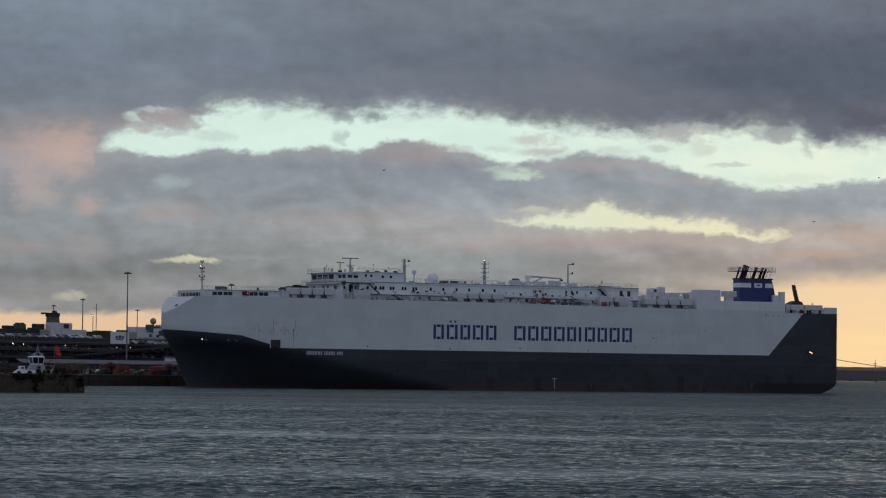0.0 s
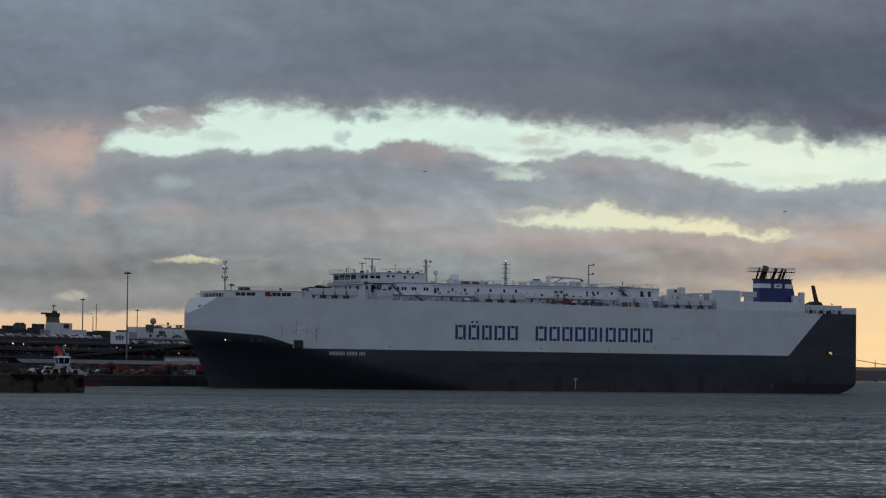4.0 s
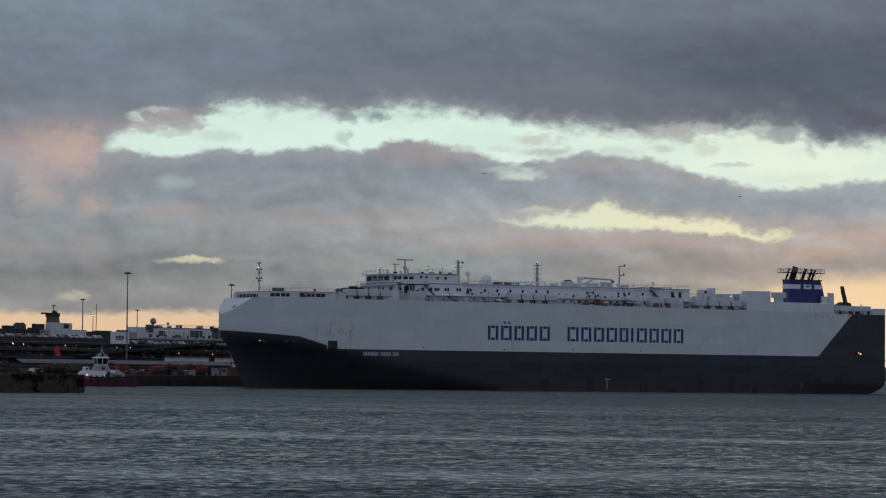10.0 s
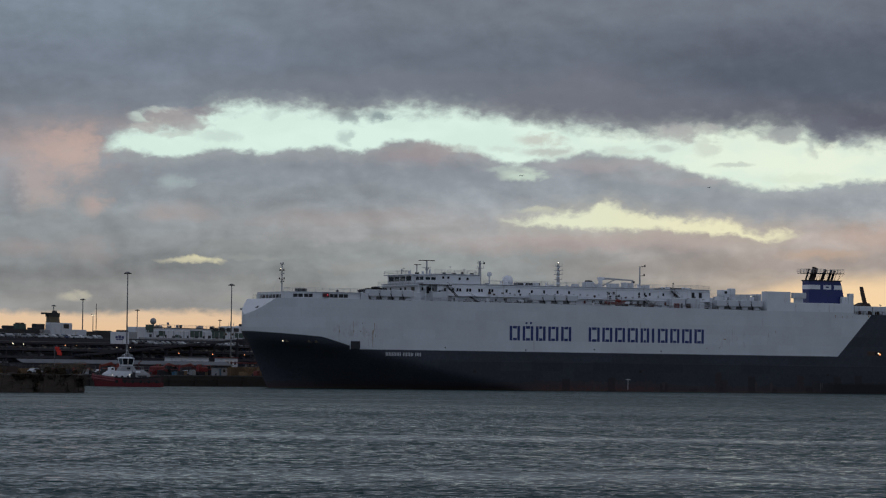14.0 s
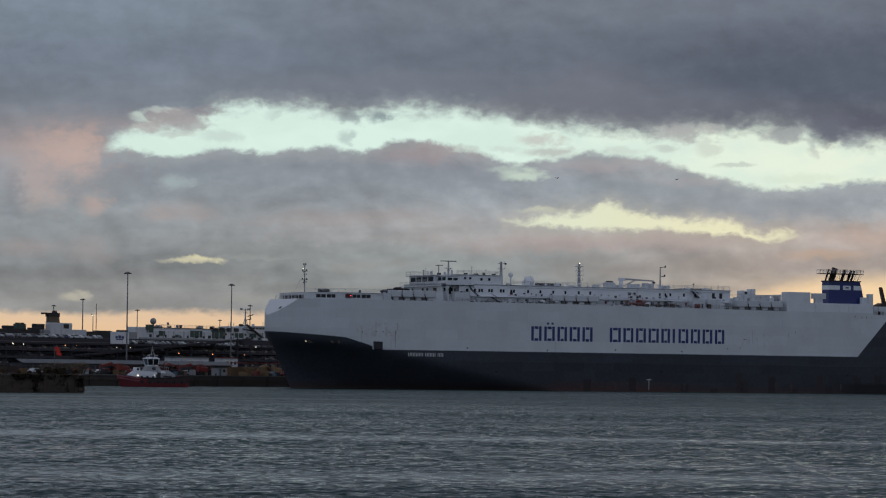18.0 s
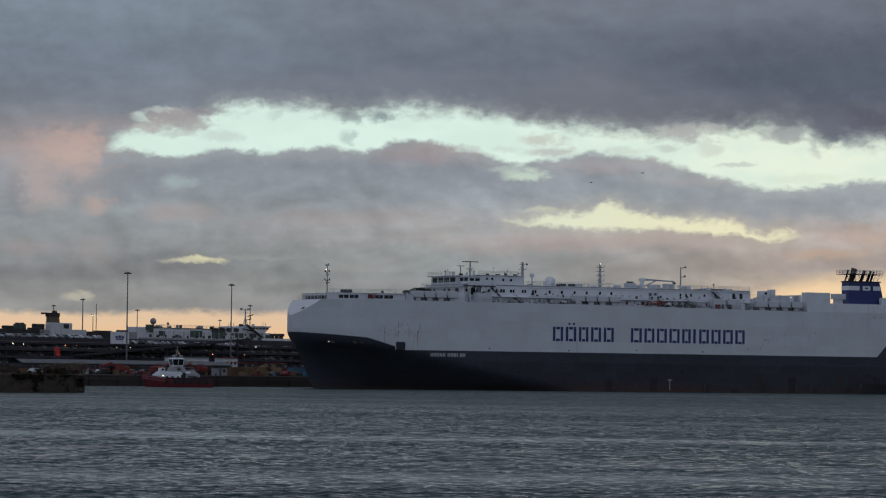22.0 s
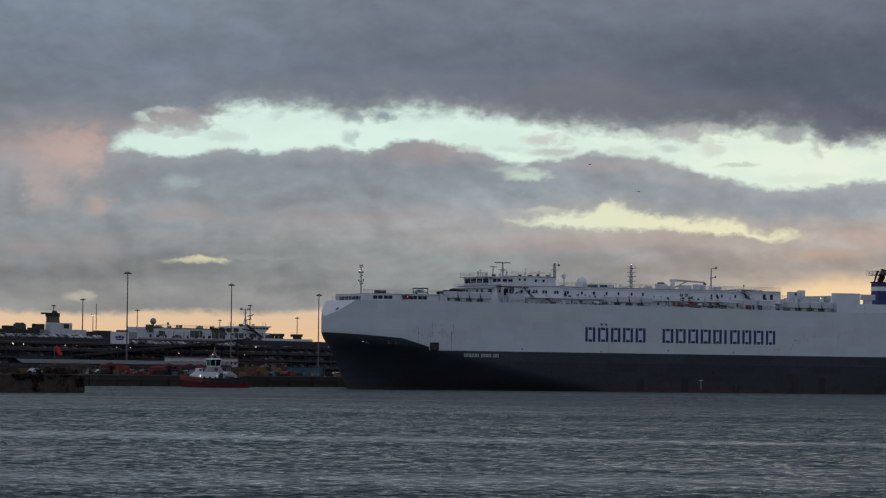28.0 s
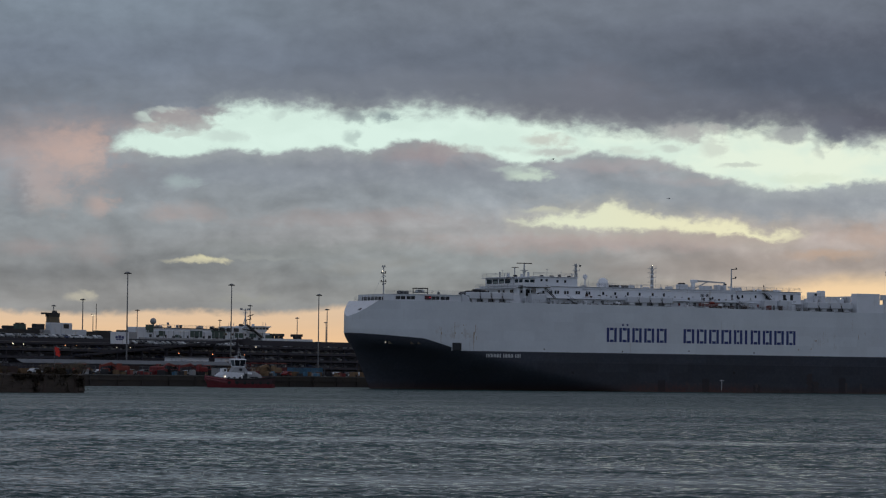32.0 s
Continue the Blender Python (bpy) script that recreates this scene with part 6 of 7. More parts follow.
def lamp_mast(x, y, top, lit=False, r=0.26):
    m = thing("high_mast_lamp", "tall slim floodlight mast with a ring head" + (", lit" if lit else ""), "lamp post", pose(x, y, LAND), "floodlight masts")
    hgt = top - LAND
    part("pole", Geo().tube((0, 0, 0), (0, 0, hgt), r, r * 0.55, 8), GALV, m)
    part("base_plate", Geo().tube((0, 0, 0), (0, 0, 0.3), 0.6, 0.6, 8), CONCRETE, m)
    part("head_ring", Geo().tube((0, 0, hgt - 0.35), (0, 0, hgt), 0.35, 0.85, 10).tube((0, 0, hgt), (0, 0, hgt + 0.3), 0.85, 0.2, 10), GALV, m)
    for k in range(8):
        w = k * math.tau / 8
        part("floodlight", Geo().box(-0.25, 0.25, -0.2, 0.2, -0.15, 0.15), LAMP_W if lit and k % 3 == 0 else DARK, m, "",
             pose(0.85 * math.cos(w), 0.85 * math.sin(w), hgt - 0.2, 0, 0, math.degrees(w)))


def build_masts():
    lamp_mast(-93.0, 1001.0, 33.0)
    lamp_mast(-70.0, 1125.5, 33.0)
    lamp_mast(-43.2, 1186.0, 31.3)
    for x, y in ((-148.0, 1396.0), (-84.2, 1486.0), (-52.9, 1559.0), (-147.1, 1636.0), (-77.8, 1821.0), (-67.7, 1978.0), (-127.1, 1939.0), (-177.0, 1544.0)):
        lamp_mast(x, y, 33.0, False, 0.33)
    lamp_mast(-184.3, 1790.0, 33.0, True, 0.33)
    m = thing("radio_mast", "thin dark lattice radio mast", "mast", pose(-152.0, 1490.0, LAND))
    part("pole", Geo().tube((0, 0, 0), (0, 0, 30), 0.3, 0.12, 6), DARK, m)
    part("foot", Geo().tube((0, 0, 0), (0, 0, 14), 1.4, 0.5, 4), DARK, m)


def build_gantry():
    """The open head of a tall quay gantry that shows over the ship's foredeck."""
    g = thing("quay_gantry", "tall dark steel quay gantry with an open cab stage", "gantry", pose(-7.85, 1200.0, LAND))
    for x in (-2.55, 2.55):
        for y in (-1.5, 1.5):
            part("leg", Geo().box(x - 0.14, x + 0.14, y - 0.14, y + 0.14, 0, 31.2), DARK, g)
    part("roof", Geo().box(-2.75, 2.75, -1.8, 1.8, 31.2, 31.5, 0.06), DARK, g)
    part("stage", Geo().box(-2.7, 2.7, -1.7, 1.7, 29.7, 29.9), DARK, g)
    cab = part("cab", Geo().loft([[(-1.9, -1.2, 29.9), (1.4, -1.2, 29.9), (1.4, 1.2, 29.9), (-1.9, 1.2, 29.9)], [(-1.5, -1.0, 30.9), (1.1, -1.0, 30.9), (1.1, 1.0, 30.9), (-1.5, 1.0, 30.9)]], closed=True), GREYWHITE, g, "pale operator's cab")
    part("cab_window", Geo().box(-1.1, 0.6, -1.2, -1.05, 30.2, 30.7), GLASS, cab)
    for x in (-1.7, 0.0, 1.7):
        part("rail_post", Geo().tube((x, -1.7, 29.9), (x, -1.7, 30.7), 0.06, 0.06, 5), DARK, g)
    part("walkway", Geo().box(2.7, 4.6, -0.6, 0.6, 29.7, 29.85).tube((4.5, -0.5, 29.8), (4.5, -0.5, 30.7), 0.07, 0.07, 5), DARK, g)
    for z in (6.0, 13.0, 20.0, 26.0):
        part("cross_beam", Geo().box(-2.55, 2.55, -1.6, -1.45, z, z + 0.3), DARK, g)
        part("brace", Geo().tube((-2.5, -1.5, z - 5.0), (2.5, -1.5, z), 0.08, 0.08, 5), DARK, g)


def container(a, b, z, length, mat, turn=0.0, h=2.6, label="weathered steel shipping container", w=2.44):
    c = thing("container", label, "container", at(a, b, z, turn), "containers on the quay")
    part("shell", Geo().box(0.06, length - 0.06, 0.06, w - 0.06, 0.05, h - 0.05), mat, c)
    rib = Geo().box(-0.07, 0.07, -0.02, 0.06, 0.15, h - 0.15).mesh("rib", mat)
    for i in range(int(length / 0.5)):
        part("rib", rib, None, c, "", pose(0.4 + i * 0.5, 0.02, 0))
    for x in (0, length - 0.12):
        for y in (0, w - 0.12):
            part("corner_post", Geo().box(x, x + 0.12, y, y + 0.12, 0, h), mat, c)
    return c


def tractor(a, b, turn, mat, label):
    t = thing("tractor", label, "tractor", at(a, b, LAND, turn), "farm machines on the quay")
    part("bonnet", Geo().box(0.2, 2.5, -0.45, 0.45, 0.9, 1.75, 0.15), mat, t)
    part("chassis", Geo().box(-1.4, 2.4, -0.35, 0.35, 0.6, 0.95), DARK, t)
    part("cab", Geo().loft([[(-1.3, -0.7, 1.2), (0.2, -0.7, 1.2), (0.2, 0.7, 1.2), (-1.3, 0.7, 1.2)], [(-1.1, -0.62, 2.7), (0.1, -0.62, 2.7), (0.1, 0.62, 2.7), (-1.1, 0.62, 2.7)]],
                           closed=True), GLASS, t)
    part("roof", Geo().box(-1.3, 0.3, -0.8, 0.8, 2.7, 2.9, 0.08), mat, t)
    part("mudguard", Geo().box(-1.8, -0.4, -1.1, 1.1, 1.55, 1.75, 0.08), mat, t)
    for s in (-1, 1):
        part("rear_wheel", Geo().tube((-1.0, s * 0.75, 0.85), (-1.0, s * 1.2, 0.85), 0.85, 0.85, 14), TYRE, t)
        part("front_wheel", Geo().tube((1.8, s * 0.65, 0.6), (1.8, s * 1.0, 0.6), 0.6, 0.6, 12), TYRE, t)
    part("exhaust", Geo().tube((0.9, 0.5, 1.7), (0.9, 0.5, 2.7), 0.06, 0.06, 6), DARK, t)


def excavator(a, b, turn, mat, reach, label):
    """A tracked loading machine with its boom laid forward and the dipper folded down."""
    t = thing("excavator", label, "excavator", at(a, b, LAND, turn), "loading machines on the quay")
    for s in (-1, 1):
        part("track", Geo().prism([(-1.9, 0.1), (-2.1, 0.5), (-1.8, 0.95), (1.8, 0.95), (2.1, 0.5), (1.9, 0.1)], s * 1.2 - 0.3, s * 1.2 + 0.3), TYRE, t)
    part("turntable", Geo().tube((0, 0, 0.9), (0, 0, 1.2), 0.9, 0.9, 12), DARK, t)
    part("engine_house", Geo().box(-2.6, 0.9, -1.3, 1.3, 1.2, 2.5, 0.2), mat, t)
    part("counterweight", Geo().box(-3.1, -2.5, -1.3, 1.3, 1.15, 2.3, 0.15), mat, t)
    cab = part("cab", Geo().loft([[(0.0, 0.3, 1.2), (1.6, 0.3, 1.2), (1.6, 1.3, 1.2), (0.0, 1.3, 1.2)], [(0.1, 0.35, 3.1), (1.2, 0.35, 3.1), (1.2, 1.25, 3.1), (0.1, 1.25, 3.1)]], closed=True), mat, t)
    part("cab_window", Geo().box(0.35, 1.2, 0.24, 0.34, 2.0, 2.9), GLASS, cab)
    part("boom", Geo().loft([[(x, y, z + k) for y, k in ((-0.25, -w), (0.25, -w), (0.25, w), (-0.25, w))] for x, z, w in ((0.8, 1.7, 0.3), (reach * 0.45, 3.0, 0.42), (reach, 2.4, 0.25))], closed=True), mat, t)
    part("dipper", Geo().loft([[(x, y, z + k) for y, k in ((-0.2, -w), (0.2, -w), (0.2, w), (-0.2, w))] for x, z, w in ((reach + 0.3, 2.7, 0.25), (reach + 0.7, 0.9, 0.18))], closed=True), mat, t)
    part("bucket", Geo().prism([(reach + 0.2, 0.1), (reach + 1.2, 0.15), (reach + 1.2, 0.9), (reach + 0.5, 1.0)], -0.5, 0.5), DARK, t)
    part("ram", Geo().tube((1.1, 0.4, 1.5), (reach * 0.42, 0.4, 2.6), 0.09, 0.09, 6).tube((1.1, -0.4, 1.5), (reach * 0.42, -0.4, 2.6), 0.09, 0.09, 6), GALV, t)


def build_goods():
    rng = random.Random(5)
    shed = thing("long_shed", "long low shed with a pale metal roof", "shed", at(0, 0))
    part("wall", Geo().box(26, 122, 45.2, 50, 0, 2.9), SLAB, shed)
    part("roof", Geo().prism([(25.6, 2.9), (25.6, 3.05), (122.4, 3.05), (122.4, 2.9)], 44.8, 45.2).add(
        [(25.6, 44.8, 3.0), (122.4, 44.8, 3.0), (122.4, 47.6, 4.1), (25.6, 47.6, 4.1), (25.6, 50.4, 3.0), (122.4, 50.4, 3.0)], [(0, 1, 2, 3), (3, 2, 5, 4)]), ROOFING, shed,
        "pale ribbed metal roof")
    for i in range(16):
        x = 30 + i * 6
        part("roof_rib", Geo().add([(x - 0.15, 44.78, 3.06), (x + 0.15, 44.78, 3.06), (x + 0.15, 47.6, 4.18), (x - 0.15, 47.6, 4.18), (x, 44.78, 3.0), (x, 47.6, 4.1)],
                                   [(0, 1, 2, 3), (0, 3, 5, 4), (1, 4, 5, 2)]), ROOFING, shed)
    for a0, a1, red in ((103.0, 119.5, False), (127.5, 134.0, True)):
        c = thing("site_cabin", "flat-roofed cream site cabin", "cabin", at(a0, 52, LAND), "site cabins")
        part("wall", Geo().box(0, a1 - a0, 0, 4, 0, 5.2, 0.1), GREYWHITE, c)
        part("roof", Geo().box(-0.3, a1 - a0 + 0.3, -0.3, 4.3, 5.2, 5.5), REDBOX if red else ROOFING, c)
        for k in range(3):
            x = (a1 - a0) * (0.2 + 0.3 * k)
            part("window", Geo().box(x - 0.5, x + 0.5, -0.05, 0.05, 3.2, 4.2), GLASS, c)
    for a, b, t, mt, reach, lb in ((60, 10, 182, RED, 8.5, "bright red excavator with its boom lowered"), (50, 16, 4, RED, 9.5, "bright red excavator with its boom lowered"), (26, 11, 176, ORANGE, 7.0, "orange excavator parked on the quay"),
                                   (95, 10, 184, TANBOX, 7.0, "ochre excavator beside the containers")):
        excavator(a, b, t, mt, reach, lb)
    for a, b, t in ((66, 12, 175), (46, 10, 178), (57, 17, 172), (71, 15, 5)):
        tractor(a, b, t, RED, "bright red farm tractor waiting on the quay")
    for a, b, t in ((17, 17, 170), (27, 15, 178), (22, 20, 5), (13, 22, 180)):
        tractor(a, b, t, ORANGE, "orange farm tractor waiting on the quay")
    for a, b, z, ln, mt, lb in ((83, 16, 0, 6.1, TANBOX, "ochre"), (90, 15, 0, 12.2, TANBOX, "ochre"), (92, 19, 0, 12.2, TANBOX, "ochre"),
                                (109.6, 13, 0, 6.1, BLUEBOX, "pale blue"), (101.5, 17, 0, 6.1, REDBOX, "dull red"), (118.0, 13, 0, 6.1, BLUEBOX, "dark blue"),
                                (110.5, 20, 0, 12.2, REDBOX, "dull red"), (70.5, 18, 0, 6.1, REDBOX, "dull red"), (76, 21, 0, 6.1, TANBOX, "ochre"), (124.5, 18, 0, 6.1, TANBOX, "ochre")):
        container(a, b, LAND + 0.01 + z, ln, mt, 0, 2.6, lb + " weathered shipping container")
    for i in range(14):
        container(-22 + i * 6.6 + rng.uniform(-0.4, 0.4), 33 + rng.uniform(-0.6, 0.6), LAND + 0.01, 6.1, TANBOX if i % 4 else RUSTY, 0, rng.choice((1.5, 2.0, 2.6)), "ochre low storage container")
    canopy = thing("canopy", "dull red flat canopy on posts", "canopy", at(101.0, 24, LAND))
    part("roof", Geo().box(0, 20, 0, 6, 3.6, 3.9, 0.05), REDBOX, canopy)
    for k in range(5):
        part("post", Geo().box(0.2 + k * 4.8, 0.45 + k * 4.8, 0.2, 0.45, 0, 3.6), GALV, canopy)
    hut = thing("quay_hut", "small white quayside hut", "hut", at(62.6, 5, LAND))
    part("wall", Geo().box(0, 4.2, 0, 2.4, 0, 2.3, 0.05), OLDWHITE, hut)
    part("roof", Geo().box(-0.2, 4.4, -0.2, 2.6, 2.3, 2.5), DARK, hut)
    part("window", Geo().box(2.3, 3.3, -0.05, 0.05, 1.0, 1.8), GLASS, hut)
    part("door", Geo().box(0.6, 1.4, -0.04, 0.04, 0.0, 1.95), BLUEBOX, hut)
    for i in range(64):
        a = rng.uniform(-6, 150) if i % 3 else rng.uniform(84, 150)
        k = rng.choice((TANBOX, RUSTY, OLDWHITE, REDBOX, BLUEBOX, TANBOX, DARK, RED))
        w, d, h = rng.uniform(0.8, 2.2), rng.uniform(0.8, 1.6), rng.uniform(0.5, 1.6)
        crate = thing("crate", "cargo crate standing on the quay", "crate", at(a, rng.uniform(5.0, 10.0), LAND, rng.uniform(-20, 20)), "crates on the quay")
        part("case", Geo().box(0, w, 0, d, 0.12, h, 0.04), k, crate)
        part("pallet", Geo().box(0, w, 0, 0.2, 0, 0.12).box(0, w, d - 0.2, d, 0, 0.12), TIMBER, crate)
    # fence and its posts between apron and shed
    fence = thing("fence", "long dark mesh fence with posts", "fence", at(10, 38, LAND))
    part("top_wire", Geo().box(0, 150, -0.02, 0.02, 2.3, 2.36), GALV, fence)
    part("mid_wire", Geo().box(0, 150, -0.02, 0.02, 1.2, 1.25), GALV, fence)
    fp = Geo().tube((0, 0, 0), (0, 0, 2.5), 0.06, 0.05, 6).mesh("post", GALV)
    for i in range(51):
        part("post", fp, None, fence, "", pose(i * 3.0, 0, 0))
    sign = thing("hoarding", "white sign board with dark plain marks on the car store", "sign", at(172.6, 129.6, 12.6))
    part("board", Geo().box(-4.7, 4.7, -0.1, 0.1, 0.15, 4.1, 0.05), WHITE, sign)
    part("mark", Geo().box(-2.3, -1.1, -0.14, -0.1, 1.9, 2.7).box(-0.8, 0.6, -0.14, -0.1, 1.9, 2.9).box(0.9, 2.0, -0.14, -0.1, 1.9, 2.7), LETTER, sign)
    part("mark", Geo().box(-2.0, 1.7, -0.14, -0.1, 1.4, 1.75), LETTER, sign)
    for s in (-3, 3):
        part("bracket", Geo().box(s - 0.1, s + 0.1, 0.1, 0.45, 0.0, 0.3), GALV, sign)


def build_moored_ship():
    """A second vehicle carrier lying behind the car store: funnel at one end, bridge at the other."""
    s = thing("moored_ship", "moored white cargo ship behind the car store", "ship", PORT @ pose(0, 0, 0))
    rows = []
    for z, e0, e1 in ((-1.5, 128, 348), (2.0, 126, 354), (9.0, 125, 362), (15.4, 124, 366)):
        rows.append([(e0, 188.6, z), (e1 - 30, 188.6, z), (e1 - 12, 190, z), (e1, 194, z), (e1 - 12, 199, z), (e1 - 30, 204, z), (e0, 204, z)])
    part("hull", Geo().loft(rows, closed=True), HULL_B, s, "dark hull of the moored ship")
    b0 = 190.0
    part("after_casing", Geo().box(150, 206, b0, b0 + 3, 15.4, 17.8, 0.2), DARK, s)
    for a0, a1, z0, z1, mt in ((186.2, 189.8, 17.8, 18.9, DARK), (192.2, 196.4, 17.8, 19.6, OFFGREEN), (177, 181, 17.8, 18.7, DARK), (199.5, 205.0, 17.8, 18.4, DARK), (193.0, 195.4, 19.6, 20.0, RUSTY), (209.2, 214.9, 15.4, 20.3, GREYWHITE), (214.9, 221.0, 15.4, 20.3, GREYWHITE), (221.0, 228.8, 15.4, 18.1, GREYWHITE),
                                (229, 236, 15.4, 17.6, DARK), (235, 243, 15.4, 18.0, DARK), (243, 248, 15.4, 17.4, DARK), (248, 252, 15.4, 18.4, DARK), (252, 257, 15.4, 17.8, OLDWHITE), (203.5, 209.2, 15.4, 17.8, OLDWHITE)):
        part("deck_block", Geo().box(a0, a1, b0, b0 + 2.4, z0, z1, 0.15), mt, s)
    part("deck_notch", Geo().box(216.2, 219.0, b0 - 0.1, b0 + 0.3, 18.4, 19.9), DARK, s)
    part("house_front", Geo().box(256.2, 262, b0 + 0.1, b0 + 4, 15.4, 19.7, 0.2), GREYWHITE, s)
    fun = part("funnel", Geo().loft([[(210.6, b0 + 2.5, 15.4), (217.5, b0 + 2.5, 15.4), (217.5, b0 + 4, 15.4), (210.6, b0 + 4, 15.4)], [(211.4, b0 + 2.5, 20.0), (217.2, b0 + 2.5, 20.0), (217.2, b0 + 4, 20.0), (211.4, b0 + 4, 20.0)],
                                     [(211.8, b0 + 2.5, 23.6), (216.6, b0 + 2.5, 23.6), (216.6, b0 + 4, 23.6), (211.8, b0 + 4, 23.6)]], closed=True), YELLOW, s, "buff funnel with a black top")
    part("funnel_top", Geo().box(211.2, 217.0, b0 + 2.4, b0 + 4.1, 22.4, 23.8).box(208.0, 211.4, b0 + 2.4, b0 + 3.4, 23.2, 23.8).tube((215.0, b0 + 3.2, 23.7), (215.0, b0 + 3.2, 24.6), 1.1, 0.7, 8), DARK, fun)
    part("funnel_casing", Geo().box(204.5, 209.0, b0 + 2.5, b0 + 4.5, 15.4, 19.8), DARK, fun)
    part("main_house", Geo().box(262, 337, b0, b0 + 4, 15.4, 18.7, 0.2), GREYWHITE, s, "long white deckhouse")
    part("house_rim", Geo().box(264, 312, b0 + 0.4, b0 + 4, 18.7, 19.5), GREYWHITE, s)
    part("house_cap", Geo().box(264, 312, b0 + 0.2, b0 + 4.2, 19.5, 19.75), DARK, s)
    for a, z0, z1, w in ((262.4, 17.8, 20.6, 3.8), (269, 16.6, 18.5, 4), (288, 16.4, 18.8, 7), (301, 16.2, 19.2, 8), (315, 16.6, 18.4, 5), (324, 16.9, 18.3, 4), (334.0, 16.2, 18.0, 4), (279, 16.2, 17.2, 3)):
        part("hatch", Geo().box(a, a + w, b0 - 0.14, b0 + 0.5, z0, z1), OFFGREEN, s)
    part("satellite_dome", Geo().ball((267.4, b0 + 1, 21.9), 1.15, 1.15, 1.15, 12, 8).tube((267.4, b0 + 1, 19.6), (267.4, b0 + 1, 21.2), 0.4), OLDWHITE, s, "white satellite dome", smooth=True)
    part("small_dome", Geo().ball((276.0, b0 + 1, 21.2), 0.5).tube((276.0, b0 + 1, 19.6), (276.0, b0 + 1, 20.9), 0.2), OLDWHITE, s)
    part("bridge_house", Geo().box(312, 332, b0 + 0.2, b0 + 4.5, 18.7, 20.9, 0.2), WHITE, s, "white bridge house")
    part("bridge_wing", Geo().loft([[(322, b0 - 0.6, 18.7), (333.0, b0 - 0.6, 18.7), (333.0, b0 + 4, 18.7), (322, b0 + 4, 18.7)], [(322, b0 - 0.6, 20.9), (336, b0 - 0.6, 20.9), (336, b0 + 4, 20.9), (322, b0 + 4, 20.9)]], closed=True), WHITE, s)
    part("bridge_roof", Geo().box(321, 336.5, b0 - 0.9, b0 + 4.2, 20.9, 21.25), WHITE, s)
    for k in range(6):
        part("bridge_window", Geo().box(323 + k * 2.1, 324.5 + k * 2.1, b0 - 0.72, b0 - 0.5, 20.0, 20.7), DARK, s)
    for k in range(6):
        part("window", Geo().box(309 + k * 4, 310 + k * 4, b0 - 0.06, b0 + 0.1, 17.5, 18.2), GLASS, s)
    mast = part("mast", Geo().tube((324, b0 + 2, 21.2), (324, b0 + 2, 27.6), 0.35, 0.2, 8).tube((322.4, b0 + 2, 21.2), (324, b0 + 2, 24.6), 0.12).tube((325.6, b0 + 2, 21.2), (324, b0 + 2, 24.6), 0.12), MAST_G, s, "radar mast")
    part("yard", Geo().tube((320.8, b0 + 2, 27.2), (326.4, b0 + 2, 27.2), 0.13).tube((322.6, b0 + 2, 26.1), (325.4, b0 + 2, 26.1), 0.11).box(321.0, 321.7, b0 + 1.7, b0 + 2.3, 27.2, 27.9).box(325.4, 326.2, b0 + 1.7, b0 + 2.3, 27.2, 27.8), MAST_G, mast)
    part("radar", Geo().tube((325.2, b0 + 1.8, 24.8), (328.6, b0 + 1.8, 25.5), 0.2, 0.2, 6).tube((326.8, b0 + 1.8, 23.6), (326.8, b0 + 1.8, 25.2), 0.16).tube((324.0, b0 + 1.9, 23.4), (327.4, b0 + 1.8, 23.9), 0.14), DARK, mast)
    part("gangway", Geo().tube((321.0, b0 - 0.9, 21.6), (332.0, b0 - 0.9, 16.4), 0.42, 0.42, 4).tube((318.5, b0 - 0.9, 20.0), (326.0, b0 - 0.9, 19.2), 0.3, 0.3, 4), DARK, s, "dark stowed gangway against the bridge front")
    for k in range(4):
        part("deck_recess", Geo().box(301.5 + k * 4.3, 304.3 + k * 4.3, b0 - 0.2, b0 + 0.1, 18.9, 20.2), DARK, s)
    for a, w in ((339.5, 7.6), (354.0, 5.0)):
        part("vent_head", Geo().box(a, a + w, b0 + 0.6, b0 + 3.0, 17.6, 18.6, 0.15), DARK, s)
        for k in range(3):
            part("vent_leg", Geo().box(a + 0.4 + k * (w - 2.0) / 2, a + 1.6 + k * (w - 2.0) / 2, b0 + 1, b0 + 2, 15.4, 17.6), DARK, s)
    rng = random.Random(17)
    part("house_ledge", Geo().box(258, 352, b0 - 0.7, b0 + 0.2, 14.9, 15.95), OLDWHITE, s, "pale ledge under the deckhouse")
    for k in range(26):
        a = rng.uniform(258, 335) if k % 3 else rng.uniform(180, 256)
        z = (19.75 if 264 < a < 311 else 20.9 if 312 < a < 331 else 18.7 if a > 258 else 16.6)
        w = rng.uniform(0.3, 1.4)
        part("roof_fitting", Geo().box(a, a + w, b0 + 0.8, b0 + 2.0, z - 0.3, z + rng.uniform(0.3, 1.1), 0.06), rng.choice((DARK, OLDWHITE, GREYWHITE, MAST_G)), s)
    for k in range(24):
        a = 263 + k * 3.0
        part("house_stiffener", Geo().box(a, a + 0.25, b0 - 0.16, b0 + 0.1, 15.9, 18.6), OLDWHITE if k % 2 else GREYWHITE, s)
    for k in range(16):
        a = 264 + k * 4.4 + rng.uniform(-0.6, 0.6)
        part("deck_opening", Geo().box(a, a + rng.uniform(0.6, 1.6), b0 - 0.2, b0 + 0.2, 16.1, 16.1 + rng.uniform(0.5, 1.1)), DARK, s)
    part("fore_bulwark", Geo().box(330, 362, 188.2, 188.5, 14.6, 16.7), WHITE, s, "white bulwark before the bridge")
